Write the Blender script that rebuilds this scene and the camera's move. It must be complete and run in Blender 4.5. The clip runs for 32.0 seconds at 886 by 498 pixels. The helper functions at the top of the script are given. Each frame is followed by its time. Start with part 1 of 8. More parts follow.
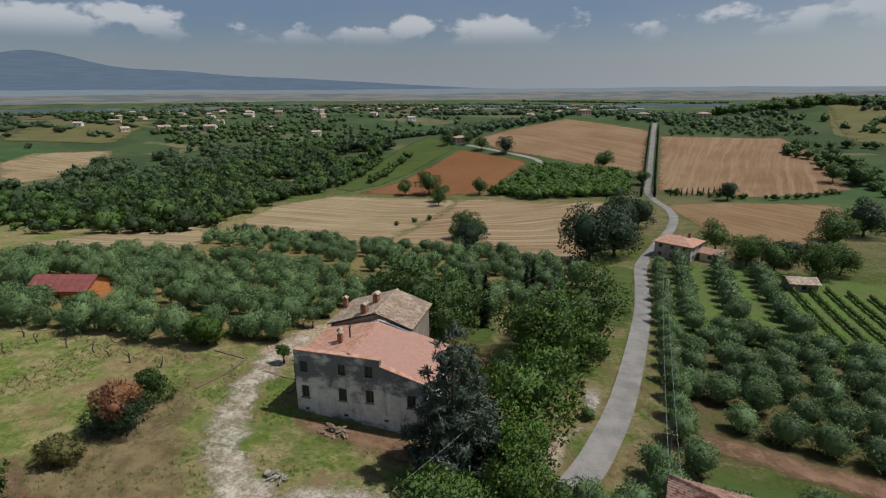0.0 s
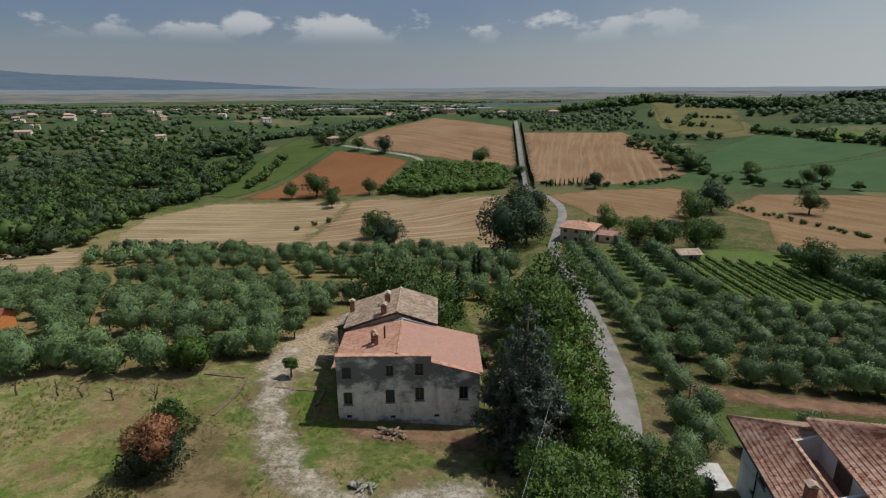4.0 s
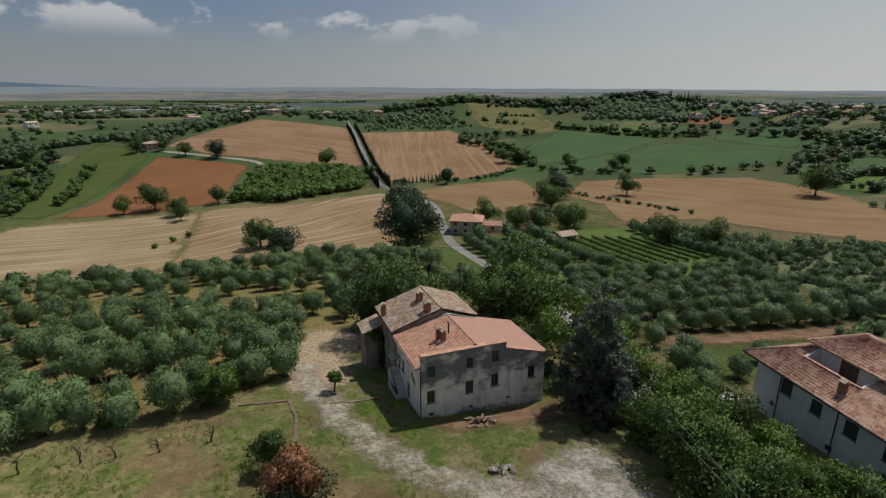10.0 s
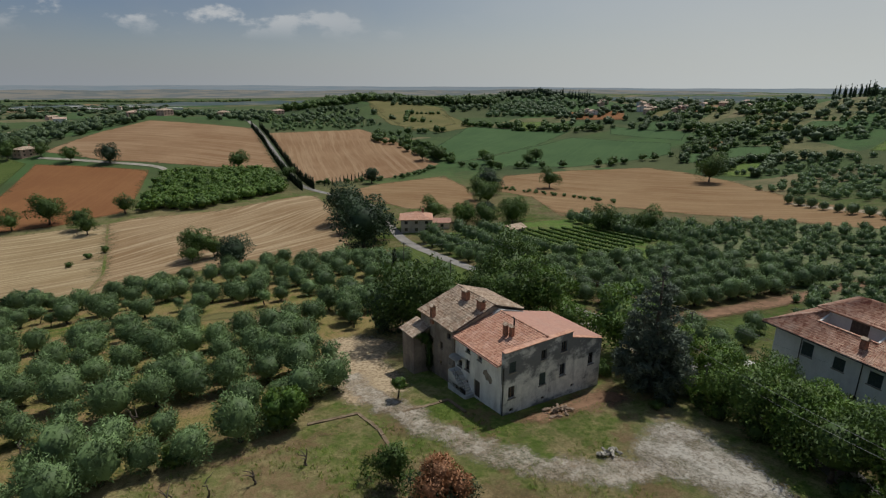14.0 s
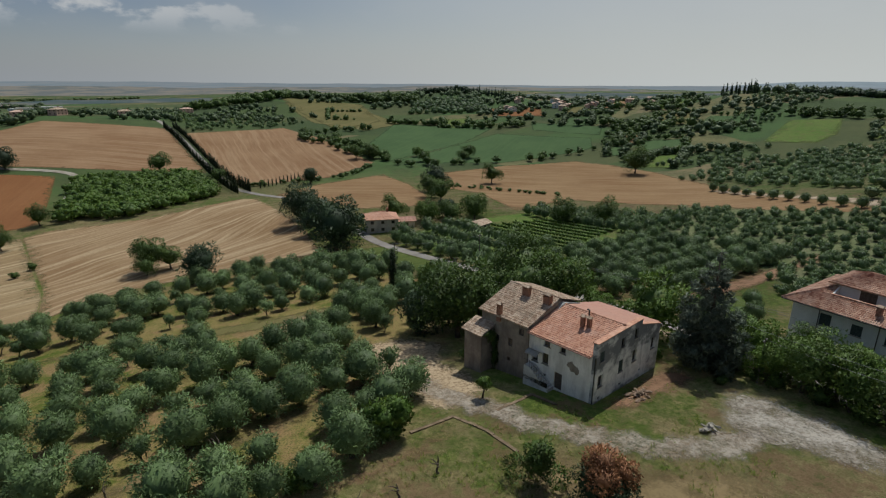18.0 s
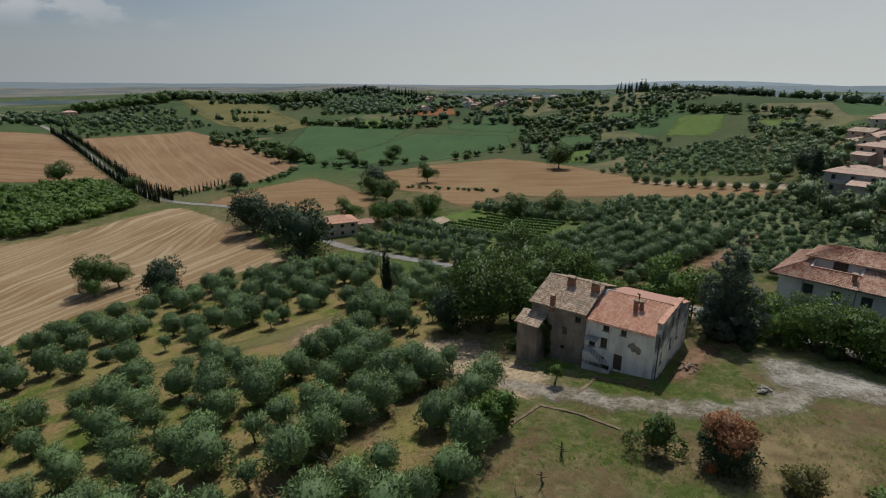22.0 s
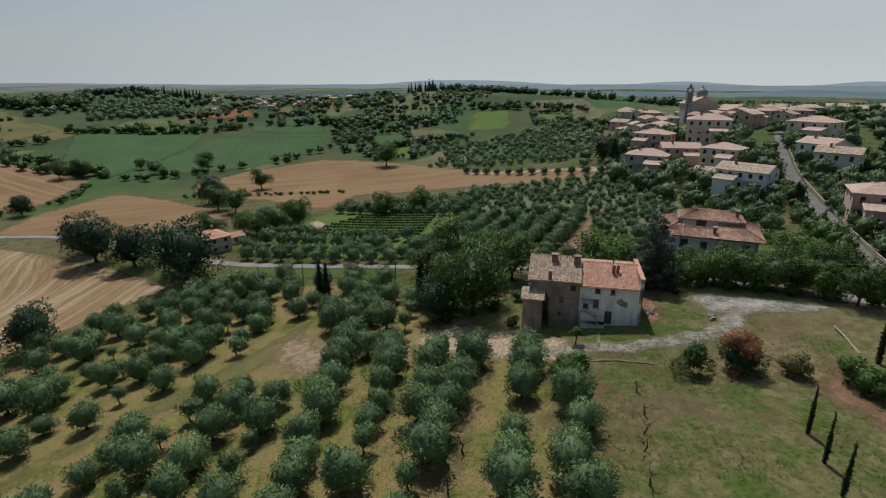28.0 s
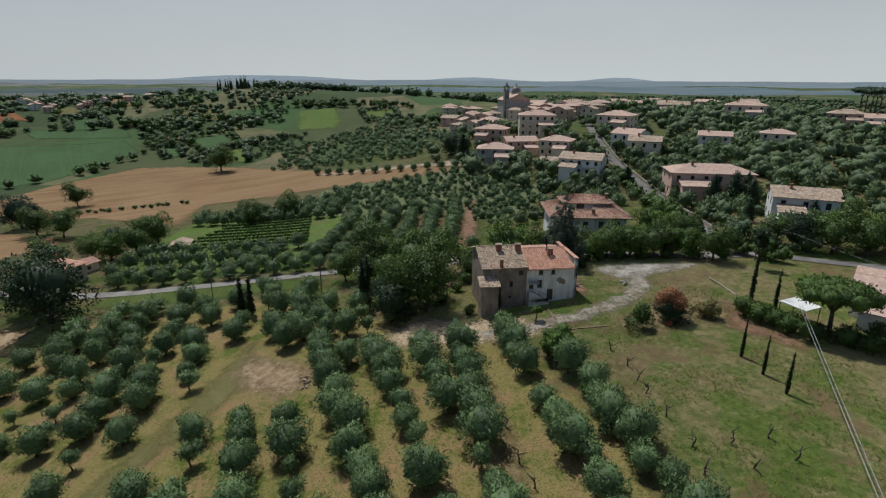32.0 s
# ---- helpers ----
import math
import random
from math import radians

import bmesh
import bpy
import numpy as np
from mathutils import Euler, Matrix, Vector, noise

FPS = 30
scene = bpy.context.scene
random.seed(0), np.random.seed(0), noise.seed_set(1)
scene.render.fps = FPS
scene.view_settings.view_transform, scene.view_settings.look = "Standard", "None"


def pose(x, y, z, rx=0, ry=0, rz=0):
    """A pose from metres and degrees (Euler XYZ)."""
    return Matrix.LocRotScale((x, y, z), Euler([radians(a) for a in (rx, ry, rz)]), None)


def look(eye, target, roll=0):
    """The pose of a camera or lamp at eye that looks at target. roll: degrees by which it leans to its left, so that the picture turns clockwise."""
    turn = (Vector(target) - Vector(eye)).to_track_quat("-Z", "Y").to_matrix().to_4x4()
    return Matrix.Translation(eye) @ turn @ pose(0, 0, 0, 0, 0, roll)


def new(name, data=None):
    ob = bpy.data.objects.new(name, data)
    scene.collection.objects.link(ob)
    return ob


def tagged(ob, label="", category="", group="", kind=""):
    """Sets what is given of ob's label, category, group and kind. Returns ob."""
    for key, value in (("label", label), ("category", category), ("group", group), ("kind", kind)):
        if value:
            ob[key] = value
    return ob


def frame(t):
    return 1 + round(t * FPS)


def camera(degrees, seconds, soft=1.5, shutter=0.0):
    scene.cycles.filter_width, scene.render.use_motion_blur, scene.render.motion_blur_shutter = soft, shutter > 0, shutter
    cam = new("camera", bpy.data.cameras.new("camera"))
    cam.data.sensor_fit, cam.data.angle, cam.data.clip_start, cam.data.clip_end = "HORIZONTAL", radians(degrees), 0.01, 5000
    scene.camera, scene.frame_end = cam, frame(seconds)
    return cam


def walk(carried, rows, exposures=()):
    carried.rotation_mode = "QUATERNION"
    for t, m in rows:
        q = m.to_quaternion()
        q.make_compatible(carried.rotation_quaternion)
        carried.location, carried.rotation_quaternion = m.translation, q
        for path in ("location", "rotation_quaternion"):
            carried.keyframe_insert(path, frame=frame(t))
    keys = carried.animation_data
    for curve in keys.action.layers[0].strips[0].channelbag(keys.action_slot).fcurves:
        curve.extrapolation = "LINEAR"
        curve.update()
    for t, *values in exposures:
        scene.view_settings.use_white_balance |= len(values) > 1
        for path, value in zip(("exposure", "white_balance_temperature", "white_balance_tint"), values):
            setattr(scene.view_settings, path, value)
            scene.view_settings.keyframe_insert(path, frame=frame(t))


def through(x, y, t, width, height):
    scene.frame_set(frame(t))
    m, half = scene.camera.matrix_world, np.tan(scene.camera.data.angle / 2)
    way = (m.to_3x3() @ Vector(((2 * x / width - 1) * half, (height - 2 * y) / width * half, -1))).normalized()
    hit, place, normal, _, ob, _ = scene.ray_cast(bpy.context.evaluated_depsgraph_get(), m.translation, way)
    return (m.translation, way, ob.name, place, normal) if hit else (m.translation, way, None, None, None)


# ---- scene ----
cam = camera(79.6, 32.0, 1.2)
# seconds, eye x y z, yaw, pitch, lean
PATH = [
    (0, -0.85, -0.26, 31.79, 19.87, -16.70, -0.29),
    (0.5, -2.89, -0.94, 31.71, 18.28, -16.73, -0.29),
    (1, -5.08, -1.63, 31.62, 16.58, -16.72, -0.27),
    (1.5, -7.09, -2.21, 31.55, 15.00, -16.72, -0.24),
    (2, -9.30, -2.88, 31.47, 13.20, -16.71, -0.22),
    (2.5, -11.36, -3.41, 31.42, 11.43, -16.72, -0.23),
    (3, -13.48, -3.98, 31.38, 9.03, -16.72, -0.24),
    (3.5, -15.48, -4.53, 31.41, 6.67, -16.73, -0.25),
    (5.5, -23.72, -6.13, 31.81, -3.60, -16.78, -0.07),
    (6, -25.94, -6.30, 31.82, -5.52, -16.74, 0.02),
    (6.5, -27.98, -6.42, 31.82, -6.67, -16.74, 0.08),
    (7, -30.09, -6.48, 31.79, -7.87, -16.70, 0.12),
    (7.5, -31.98, -6.45, 31.77, -9.20, -16.71, 0.13),
    (8, -33.98, -6.39, 31.75, -10.82, -16.70, 0.12),
    (8.5, -35.86, -6.21, 31.72, -12.31, -16.69, 0.13),
    (9, -37.91, -5.86, 31.70, -13.81, -16.69, 0.15),
    (9.5, -39.84, -5.45, 31.71, -15.12, -16.72, 0.17),
    (10, -41.98, -4.89, 31.76, -16.57, -16.75, 0.18),
    (10.5, -43.94, -4.32, 31.81, -18.00, -16.78, 0.19),
    (11, -46.05, -3.64, 31.84, -19.62, -16.81, 0.18),
    (11.5, -47.99, -2.91, 31.84, -21.15, -16.82, 0.18),
    (12, -50.10, -2.09, 31.83, -22.84, -16.82, 0.16),
    (12.5, -52.05, -1.28, 31.82, -24.45, -16.84, 0.15),
    (13, -54.09, -0.33, 31.80, -25.94, -16.85, 0.14),
    (13.5, -55.97, 0.63, 31.76, -26.88, -16.89, 0.14),
    (14, -57.90, 1.76, 31.72, -28.20, -16.91, 0.16),
    (14.5, -59.65, 2.79, 31.66, -29.43, -16.91, 0.17),
    (16.5, -67.01, 7.59, 31.73, -34.73, -17.11, 0.26),
    (17, -68.91, 8.91, 31.76, -35.80, -17.14, 0.27),
    (17.5, -70.66, 10.12, 31.82, -36.92, -17.16, 0.28),
    (18, -72.60, 11.45, 31.87, -38.22, -17.17, 0.27),
    (18.5, -74.33, 12.70, 31.94, -39.39, -17.19, 0.26),
    (19, -76.16, 14.04, 32.02, -40.69, -17.21, 0.23),
    (19.5, -77.83, 15.35, 32.09, -42.08, -17.22, 0.20),
    (20, -79.53, 16.89, 32.07, -43.65, -17.24, 0.17),
    (20.5, -81.08, 18.34, 32.05, -45.03, -17.25, 0.17),
    (21, -82.84, 19.90, 32.05, -46.46, -17.24, 0.16),
    (21.5, -84.48, 21.29, 32.07, -47.73, -17.20, 0.14),
    (22, -86.31, 22.84, 32.06, -49.07, -17.18, 0.13),
    (22.5, -87.97, 24.33, 32.10, -50.35, -17.19, 0.14),
    (23, -89.70, 26.00, 32.15, -51.84, -17.18, 0.16),
    (23.5, -91.41, 27.63, 32.28, -53.45, -17.17, 0.17),
    (24, -93.25, 29.39, 32.36, -55.21, -17.13, 0.17),
    (24.5, -94.93, 31.09, 32.47, -56.80, -17.14, 0.13),
    (26.5, -100.69, 38.85, 32.68, -65.00, -17.18, -0.01),
    (27, -102.00, 41.01, 32.76, -67.48, -17.19, -0.02),
    (27.5, -103.16, 43.09, 32.81, -69.93, -17.22, -0.01),
    (28, -104.33, 45.48, 32.89, -72.73, -17.24, 0.02),
    (28.5, -105.30, 47.73, 33.01, -75.29, -17.32, 0.10),
    (29, -106.35, 50.23, 33.21, -77.81, -17.37, 0.15),
    (29.5, -107.31, 52.63, 33.44, -80.13, -17.43, 0.15),
    (30, -108.33, 55.24, 33.66, -82.71, -17.45, 0.13),
    (30.5, -109.15, 57.72, 33.89, -85.15, -17.49, 0.11),
    (31, -109.79, 60.43, 34.17, -87.80, -17.57, 0.12),
    (31.5, -110.29, 63.08, 34.44, -90.54, -17.62, 0.13),
    (32, -110.78, 65.82, 34.68, -93.34, -17.68, 0.13),
]
# seconds, stops, kelvin, tint
LOOK = [(0.0, -0.36, 5850, 8), (8.0, -0.44, 6050, 8), (20.0, -0.46, 6000, 7), (32.0, -0.4, 5800, 7)]
walk(cam, [(t, pose(x, y, z) @ pose(0, 0, 0, 0, 0, yaw) @ pose(0, 0, 0, 90 + pitch) @ pose(0, 0, 0, 0, 0, lean)) for t, x, y, z, yaw, pitch, lean in PATH], LOOK)

# ==== world
SUN_AZ, SUN_EL = 26.0, 60.0  # degrees from +x towards +y, and above the horizon
sun_way = Vector((math.cos(radians(SUN_AZ)) * math.cos(radians(SUN_EL)), math.sin(radians(SUN_AZ)) * math.cos(radians(SUN_EL)), math.sin(radians(SUN_EL))))
sun = new("sun", bpy.data.lights.new("sun", "SUN"))
sun.data.energy, sun.data.angle, sun.data.color = 5.0, radians(0.6), (1.0, 0.94, 0.84)
sun.matrix_world = look(sun_way * 100, (0, 0, 0))

world = bpy.data.worlds.new("sky")
scene.world = world
world.use_nodes = True
wt = world.node_tree
wt.nodes.clear()


def wnode(kind, **sets):
    n = wt.nodes.new(kind)
    for k, v in sets.items():
        n.inputs[k].default_value = v
    return n


def wmath(op, a, b=None, c=None):
    n = wt.nodes.new("ShaderNodeMath")
    n.operation = op
    for i, v in enumerate((a, b, c)):
        if v is None:
            continue
        if isinstance(v, (int, float)):
            n.inputs[i].default_value = v
        else:
            wt.links.new(v, n.inputs[i])
    return n.outputs[0]


sky = wt.nodes.new("ShaderNodeTexSky")
sky.sky_type, sky.sun_disc = "NISHITA", False
sky.sun_elevation, sky.sun_rotation = radians(SUN_EL), radians(90 - SUN_AZ)
sky.air_density, sky.dust_density, sky.ozone_density = 1.0, 1.4, 2.0
wtc = wt.nodes.new("ShaderNodeTexCoord")
wsep = wt.nodes.new("ShaderNodeSeparateXYZ")
wt.links.new(wtc.outputs["Generated"], wsep.inputs[0])
dx, dy, dz = wsep.outputs
# fair-weather clouds: a flat layer far off, drawn in azimuth and height
azim = wmath("ARCTAN2", dx, dy)
wcomb = wt.nodes.new("ShaderNodeCombineXYZ")
wt.links.new(wmath("MULTIPLY", azim, 7.0), wcomb.inputs[0])
wt.links.new(wmath("MULTIPLY", dz, 13.0), wcomb.inputs[1])
puff = wnode("ShaderNodeTexNoise", Scale=1.5, Detail=10.0, Roughness=0.55, Distortion=0.1)
wt.links.new(wcomb.outputs[0], puff.inputs["Vector"])
heap = wnode("ShaderNodeTexNoise", Scale=0.55, Detail=2.0, Roughness=0.5)
wt.links.new(wcomb.outputs[0], heap.inputs["Vector"])
veil = wnode("ShaderNodeTexNoise", Scale=0.5, Detail=6.0, Roughness=0.55)
wt.links.new(wcomb.outputs[0], veil.inputs["Vector"])


def wramp(sock, lo, hi):
    n = wt.nodes.new("ShaderNodeMapRange")
    n.interpolation_type = "SMOOTHSTEP"
    n.inputs["From Min"].default_value, n.inputs["From Max"].default_value = lo, hi
    wt.links.new(sock, n.inputs["Value"])
    return n.outputs[0]


bank = wramp(azim, 0.6, 0.1)
# heaped tops over a flat soft base
body = wmath("ADD", wmath("MULTIPLY", puff.outputs["Fac"], 0.75), wmath("MULTIPLY", heap.outputs["Fac"], 0.5))
rise = wmath("SUBTRACT", wmath("MULTIPLY", wramp(dz, 0.1, 0.17), 0.28), wmath("MULTIPLY", wramp(azim, -0.62, -0.9), 0.045))
cloud = wmath("MULTIPLY", wmath("MULTIPLY", wramp(wmath("SUBTRACT", body, rise), 0.6, 0.68), wramp(dz, 0.07, 0.112)), bank)
thin = wmath("MULTIPLY", wramp(veil.outputs["Fac"], 0.36, 0.7), wmath("MULTIPLY", wramp(dz, 0.22, 0.08), 0.34))
haze = wmath("MULTIPLY", wramp(dz, 0.13, -0.03), 0.9)


def wmix(fac, a, b):
    n = wt.nodes.new("ShaderNodeMix")
    n.data_type = "RGBA"
    wt.links.new(fac, n.inputs["Factor"])
    for s, v in ((n.inputs["A"], a), (n.inputs["B"], b)):
        if isinstance(v, tuple):
            s.default_value = v
        else:
            wt.links.new(v, s)
    return n.outputs["Result"]


toward = wramp(wmath("ADD", wmath("MULTIPLY", dx, 0.9), wmath("MULTIPLY", dy, -0.35)), -0.75, 1.05)
WHITE = (11.0, 10.6, 10.1, 1)
haze_col = wmix(toward, (5.9, 6.05, 6.4, 1), (11.8, 11.7, 10.8, 1))
upper = wmix(wmath("MULTIPLY", wmath("MULTIPLY", toward, 0.8), wramp(dz, 0.75, 0.2)), sky.outputs[0], (11.2, 10.8, 10.0, 1))
upper = wmix(wmath("MULTIPLY", wmath("MULTIPLY", wramp(toward, 0.65, 0.0), wramp(dz, 0.03, 0.15)), 0.75), upper, (3.3, 4.3, 6.0, 1))
sky_col = wmix(haze, upper, haze_col)
sky_col = wmix(thin, sky_col, wmix(toward, (5.2, 5.4, 5.6, 1), (11.3, 11.2, 10.5, 1)))
sky_col = wmix(wmath("MULTIPLY", cloud, 0.8), sky_col, WHITE)
wback = wt.nodes.new("ShaderNodeBackground")
wback.inputs["Strength"].default_value = 0.066
wt.links.new(sky_col, wback.inputs[0])
wout = wt.nodes.new("ShaderNodeOutputWorld")
wt.links.new(wback.outputs[0], wout.inputs[0])

# ==== materials


class Mat:
    """A node material built step by step."""

    def __init__(self, name, rough=0.8, metal=0.0, spec=0.3):
        self.m = bpy.data.materials.new(name)
        self.m.use_nodes = True
        self.t = self.m.node_tree
        self.b = self.t.nodes["Principled BSDF"]
        self.b.inputs["Roughness"].default_value = rough
        self.b.inputs["Metallic"].default_value = metal
        self.b.inputs["Specular IOR Level"].default_value = spec
        self.pos = self.t.nodes.new("ShaderNodeNewGeometry").outputs["Position"]

    def node(self, kind, **sets):
        n = self.t.nodes.new(kind)
        for k, v in sets.items():
            n.inputs[k.replace("_", " ")].default_value = v
        return n

    def link(self, a, b):
        self.t.links.new(a, b)

    def math(self, op, a, b=0.0):
        n = self.t.nodes.new("ShaderNodeMath")
        n.operation = op
        for i, v in enumerate((a, b)):
            if isinstance(v, (int, float)):
                n.inputs[i].default_value = v
            else:
                self.link(v, n.inputs[i])
        return n.outputs[0]

    def local(self):
        return self.t.nodes.new("ShaderNodeTexCoord").outputs["Object"]

    def turned(self, angle, sx=1.0, sy=1.0, sz=1.0, src=None):
        n = self.node("ShaderNodeMapping")
        n.inputs["Rotation"].default_value = (0, 0, radians(angle))
        n.inputs["Scale"].default_value = (sx, sy, sz)
        self.link(src or self.pos, n.inputs["Vector"])
        return n.outputs[0]

    def noise(self, scale, detail=4.0, rough=0.6, vec=None, distort=0.0):
        n = self.node("ShaderNodeTexNoise", Scale=scale, Detail=detail, Roughness=rough, Distortion=distort)
        self.link(vec or self.pos, n.inputs["Vector"])
        return n.outputs["Fac"]

    def ramp(self, sock, lo, hi):
        n = self.node("ShaderNodeMapRange")
        n.interpolation_type = "SMOOTHSTEP"
        n.inputs["From Min"].default_value, n.inputs["From Max"].default_value = lo, hi
        self.link(sock, n.inputs["Value"])
        return n.outputs[0]

    def mix(self, fac, a, b, how="MIX"):
        n = self.t.nodes.new("ShaderNodeMix")
        n.data_type, n.blend_type = "RGBA", how
        for s, v in ((n.inputs["Factor"], fac), (n.inputs["A"], a), (n.inputs["B"], b)):
            if isinstance(v, (int, float)):
                s.default_value = v
            elif isinstance(v, tuple):
                s.default_value = (*v[:3], 1)
            else:
                self.link(v, s)
        return n.outputs["Result"]

    def bump(self, sock, strength, dist=0.05):
        n = self.node("ShaderNodeBump", Strength=strength, Distance=dist)
        self.link(sock, n.inputs["Height"])
        self.link(n.outputs[0], self.b.inputs["Normal"])

    def feather(self, worn=0.0):
        """Lets the sheet fade into what lies under it along its ragged edge; worn: how far it is worn through in patches."""
        at = self.t.nodes.new("ShaderNodeAttribute")
        at.attribute_name = "edge"
        ragged = self.math("ADD", self.math("MULTIPLY", self.noise(0.45, 6, 0.72), 1.3), self.math("MULTIPLY", self.noise(2.6, 5, 0.75), 1.1))
        f = self.ramp(self.math("ADD", self.math("MULTIPLY", at.outputs["Fac"], 1.25), self.math("SUBTRACT", ragged, 1.2)), 0.15, 0.95)
        f = self.math("MULTIPLY", f, 0.9)
        if worn:
            through = self.ramp(self.math("ADD", self.math("MULTIPLY", self.noise(0.32, 5, 0.7), 0.6), self.math("MULTIPLY", self.noise(1.7, 5, 0.75), 0.4)), 0.42, 0.56)
            f = self.math("MULTIPLY", f, self.math("ADD", self.math("MULTIPLY", through, 1.0 - worn), worn))
        clear = self.t.nodes.new("ShaderNodeBsdfTransparent")
        mx = self.t.nodes.new("ShaderNodeMixShader")
        self.link(f, mx.inputs[0])
        self.link(clear.outputs[0], mx.inputs[1])
        self.link(self.b.outputs[0], mx.inputs[2])
        self.link(mx.outputs[0], [n for n in self.t.nodes if n.type == "OUTPUT_MATERIAL"][0].inputs[0])
        return self.m

    def colour(self, sock):
        if isinstance(sock, tuple):
            self.b.inputs["Base Color"].default_value = (*sock[:3], 1)
        else:
            self.link(sock, self.b.inputs["Base Color"])
        return self.m


def plain(name, a, b, scale=1.5, rough=0.8, metal=0.0, bump=0.2, local=False, lo=0.35, hi=0.65, soft=False):
    """Two tones mixed at two scales, with fine relief."""
    k = Mat(name, rough, metal)
    v = k.local() if local else k.pos
    big, fine = k.noise(scale, 4, 0.6, v), k.noise(scale * 9, 3, 0.6, v)
    f = k.math("ADD", k.math("MULTIPLY", big, 0.7), k.math("MULTIPLY", fine, 0.3))
    if bump:
        k.bump(fine, bump, 0.03)
    k.colour(k.mix(k.ramp(f, lo, hi), a, b))
    return k.feather() if soft else k.m


def foliage(name, dark, light, yellow=None, trans=0.16, matt=0.0):
    """Leaves: each one a little different, each plant a little different, and some light passing through."""
    k = Mat(name, 0.62, 0.0, 0.25)
    k.b.inputs["Diffuse Roughness"].default_value = matt
    geo = k.t.nodes.new("ShaderNodeNewGeometry")
    info = k.t.nodes.new("ShaderNodeObjectInfo")
    isle = geo.outputs["Random Per Island"]
    c = k.mix(k.math("ADD", k.math("MULTIPLY", isle, 0.6), 0.2), dark, light)
    wide = k.noise(0.09, 3, 0.6)
    c = k.mix(k.math("MULTIPLY", k.ramp(wide, 0.4, 0.65), 0.35), c, tuple(v * 1.5 for v in light))
    c = k.mix(k.math("MULTIPLY", info.outputs["Random"], 0.4), c, tuple(v * 0.6 for v in dark))
    c = k.mix(k.math("MULTIPLY", k.ramp(k.noise(0.75, 4, 0.7), 0.5, 0.36), 0.55), c, tuple(v * 0.45 for v in dark))
    if yellow:
        c = k.mix(k.math("MULTIPLY", k.ramp(k.noise(0.9, 3, 0.6), 0.5, 0.72), 0.6), c, yellow)
    k.colour(c)
    tr = k.t.nodes.new("ShaderNodeBsdfTranslucent")
    k.link(k.mix(0.5, c, tuple(min(1, v * 2.2) for v in light)), tr.inputs["Color"])
    mx = k.t.nodes.new("ShaderNodeMixShader")
    mx.inputs[0].default_value = trans
    out = [n for n in k.t.nodes if n.type == "OUTPUT_MATERIAL"][0]
    k.link(k.b.outputs[0], mx.inputs[1])
    k.link(tr.outputs[0], mx.inputs[2])
    k.link(mx.outputs[0], out.inputs[0])
    return k.m


def field_mat(name, a, b, line, angle, period, lines=0.5, wobble=0.0, broad=0.03, soft=False):
    """A field worked in lines that run at an angle and wander; wobble: metres by which they swing."""
    k = Mat(name, 0.95, 0.0, 0.1)
    sep = k.node("ShaderNodeSeparateXYZ")
    k.link(k.pos, sep.inputs[0])
    c0, s0 = math.cos(radians(angle)), math.sin(radians(angle))
    across = k.math("ADD", k.math("MULTIPLY", sep.outputs[0], -s0), k.math("MULTIPLY", sep.outputs[1], c0))
    along = k.math("ADD", k.math("MULTIPLY", sep.outputs[0], c0), k.math("MULTIPLY", sep.outputs[1], s0))
    swing = k.math("MULTIPLY", k.math("SUBTRACT", k.noise(0.011, 2, 0.45), 0.5), wobble * 9)
    shiver = k.math("MULTIPLY", k.math("SUBTRACT", k.noise(0.12, 2, 0.5), 0.5), 1.6)
    u = k.math("ADD", k.math("ADD", across, swing), shiver)
    rows = k.node("ShaderNodeCombineXYZ")
    k.link(k.math("MULTIPLY", u, 1.0 / period), rows.inputs[0])
    k.link(k.math("MULTIPLY", along, 0.012), rows.inputs[1])
    stripe = k.noise(1.15, 2, 0.5, rows.outputs[0])
    thin = k.noise(4.2, 2, 0.6, rows.outputs[0])
    patch = k.noise(broad, 5, 0.62)
    fine = k.noise(1.3, 5, 0.75)
    c = k.mix(k.ramp(patch, 0.35, 0.68), a, b)
    c = k.mix(k.math("MULTIPLY", k.ramp(stripe, 0.47, 0.64), lines), c, line)
    c = k.mix(k.math("MULTIPLY", k.ramp(thin, 0.52, 0.68), lines * 0.7), c, tuple(v * 0.72 for v in a))
    c = k.mix(k.math("MULTIPLY", k.ramp(thin, 0.47, 0.34), lines * 0.5), c, line)
    c = k.mix(k.math("MULTIPLY", k.ramp(fine, 0.42, 0.7), 0.4), c, tuple(v * 0.68 for v in a))
    k.bump(fine, 0.5, 0.15)
    k.colour(c)
    return k.feather() if soft else k.m


def track_mat(name, earth=(0.28, 0.205, 0.125), stone=(0.56, 0.485, 0.385)):
    """Pale broken stone trodden into tan earth, worn through in patches."""
    k = Mat(name, 0.95, 0.0, 0.1)
    big, mid, fine = k.noise(0.3, 4, 0.65), k.noise(1.4, 5, 0.75), k.noise(7.0, 4, 0.75)
    c = k.mix(k.ramp(k.math("ADD", k.math("MULTIPLY", big, 0.5), k.math("MULTIPLY", mid, 0.5)), 0.42, 0.58), earth, stone)
    c = k.mix(k.math("MULTIPLY", k.ramp(fine, 0.4, 0.62), 0.45), c, (0.74, 0.68, 0.58))
    c = k.mix(k.math("MULTIPLY", k.ramp(k.noise(3.0, 4, 0.75), 0.5, 0.6), 0.5), c, (0.12, 0.09, 0.05))
    k.bump(fine, 0.8, 0.05)
    k.b.inputs["Diffuse Roughness"].default_value = 1.0
    k.colour(c)
    return k.feather(0.5)


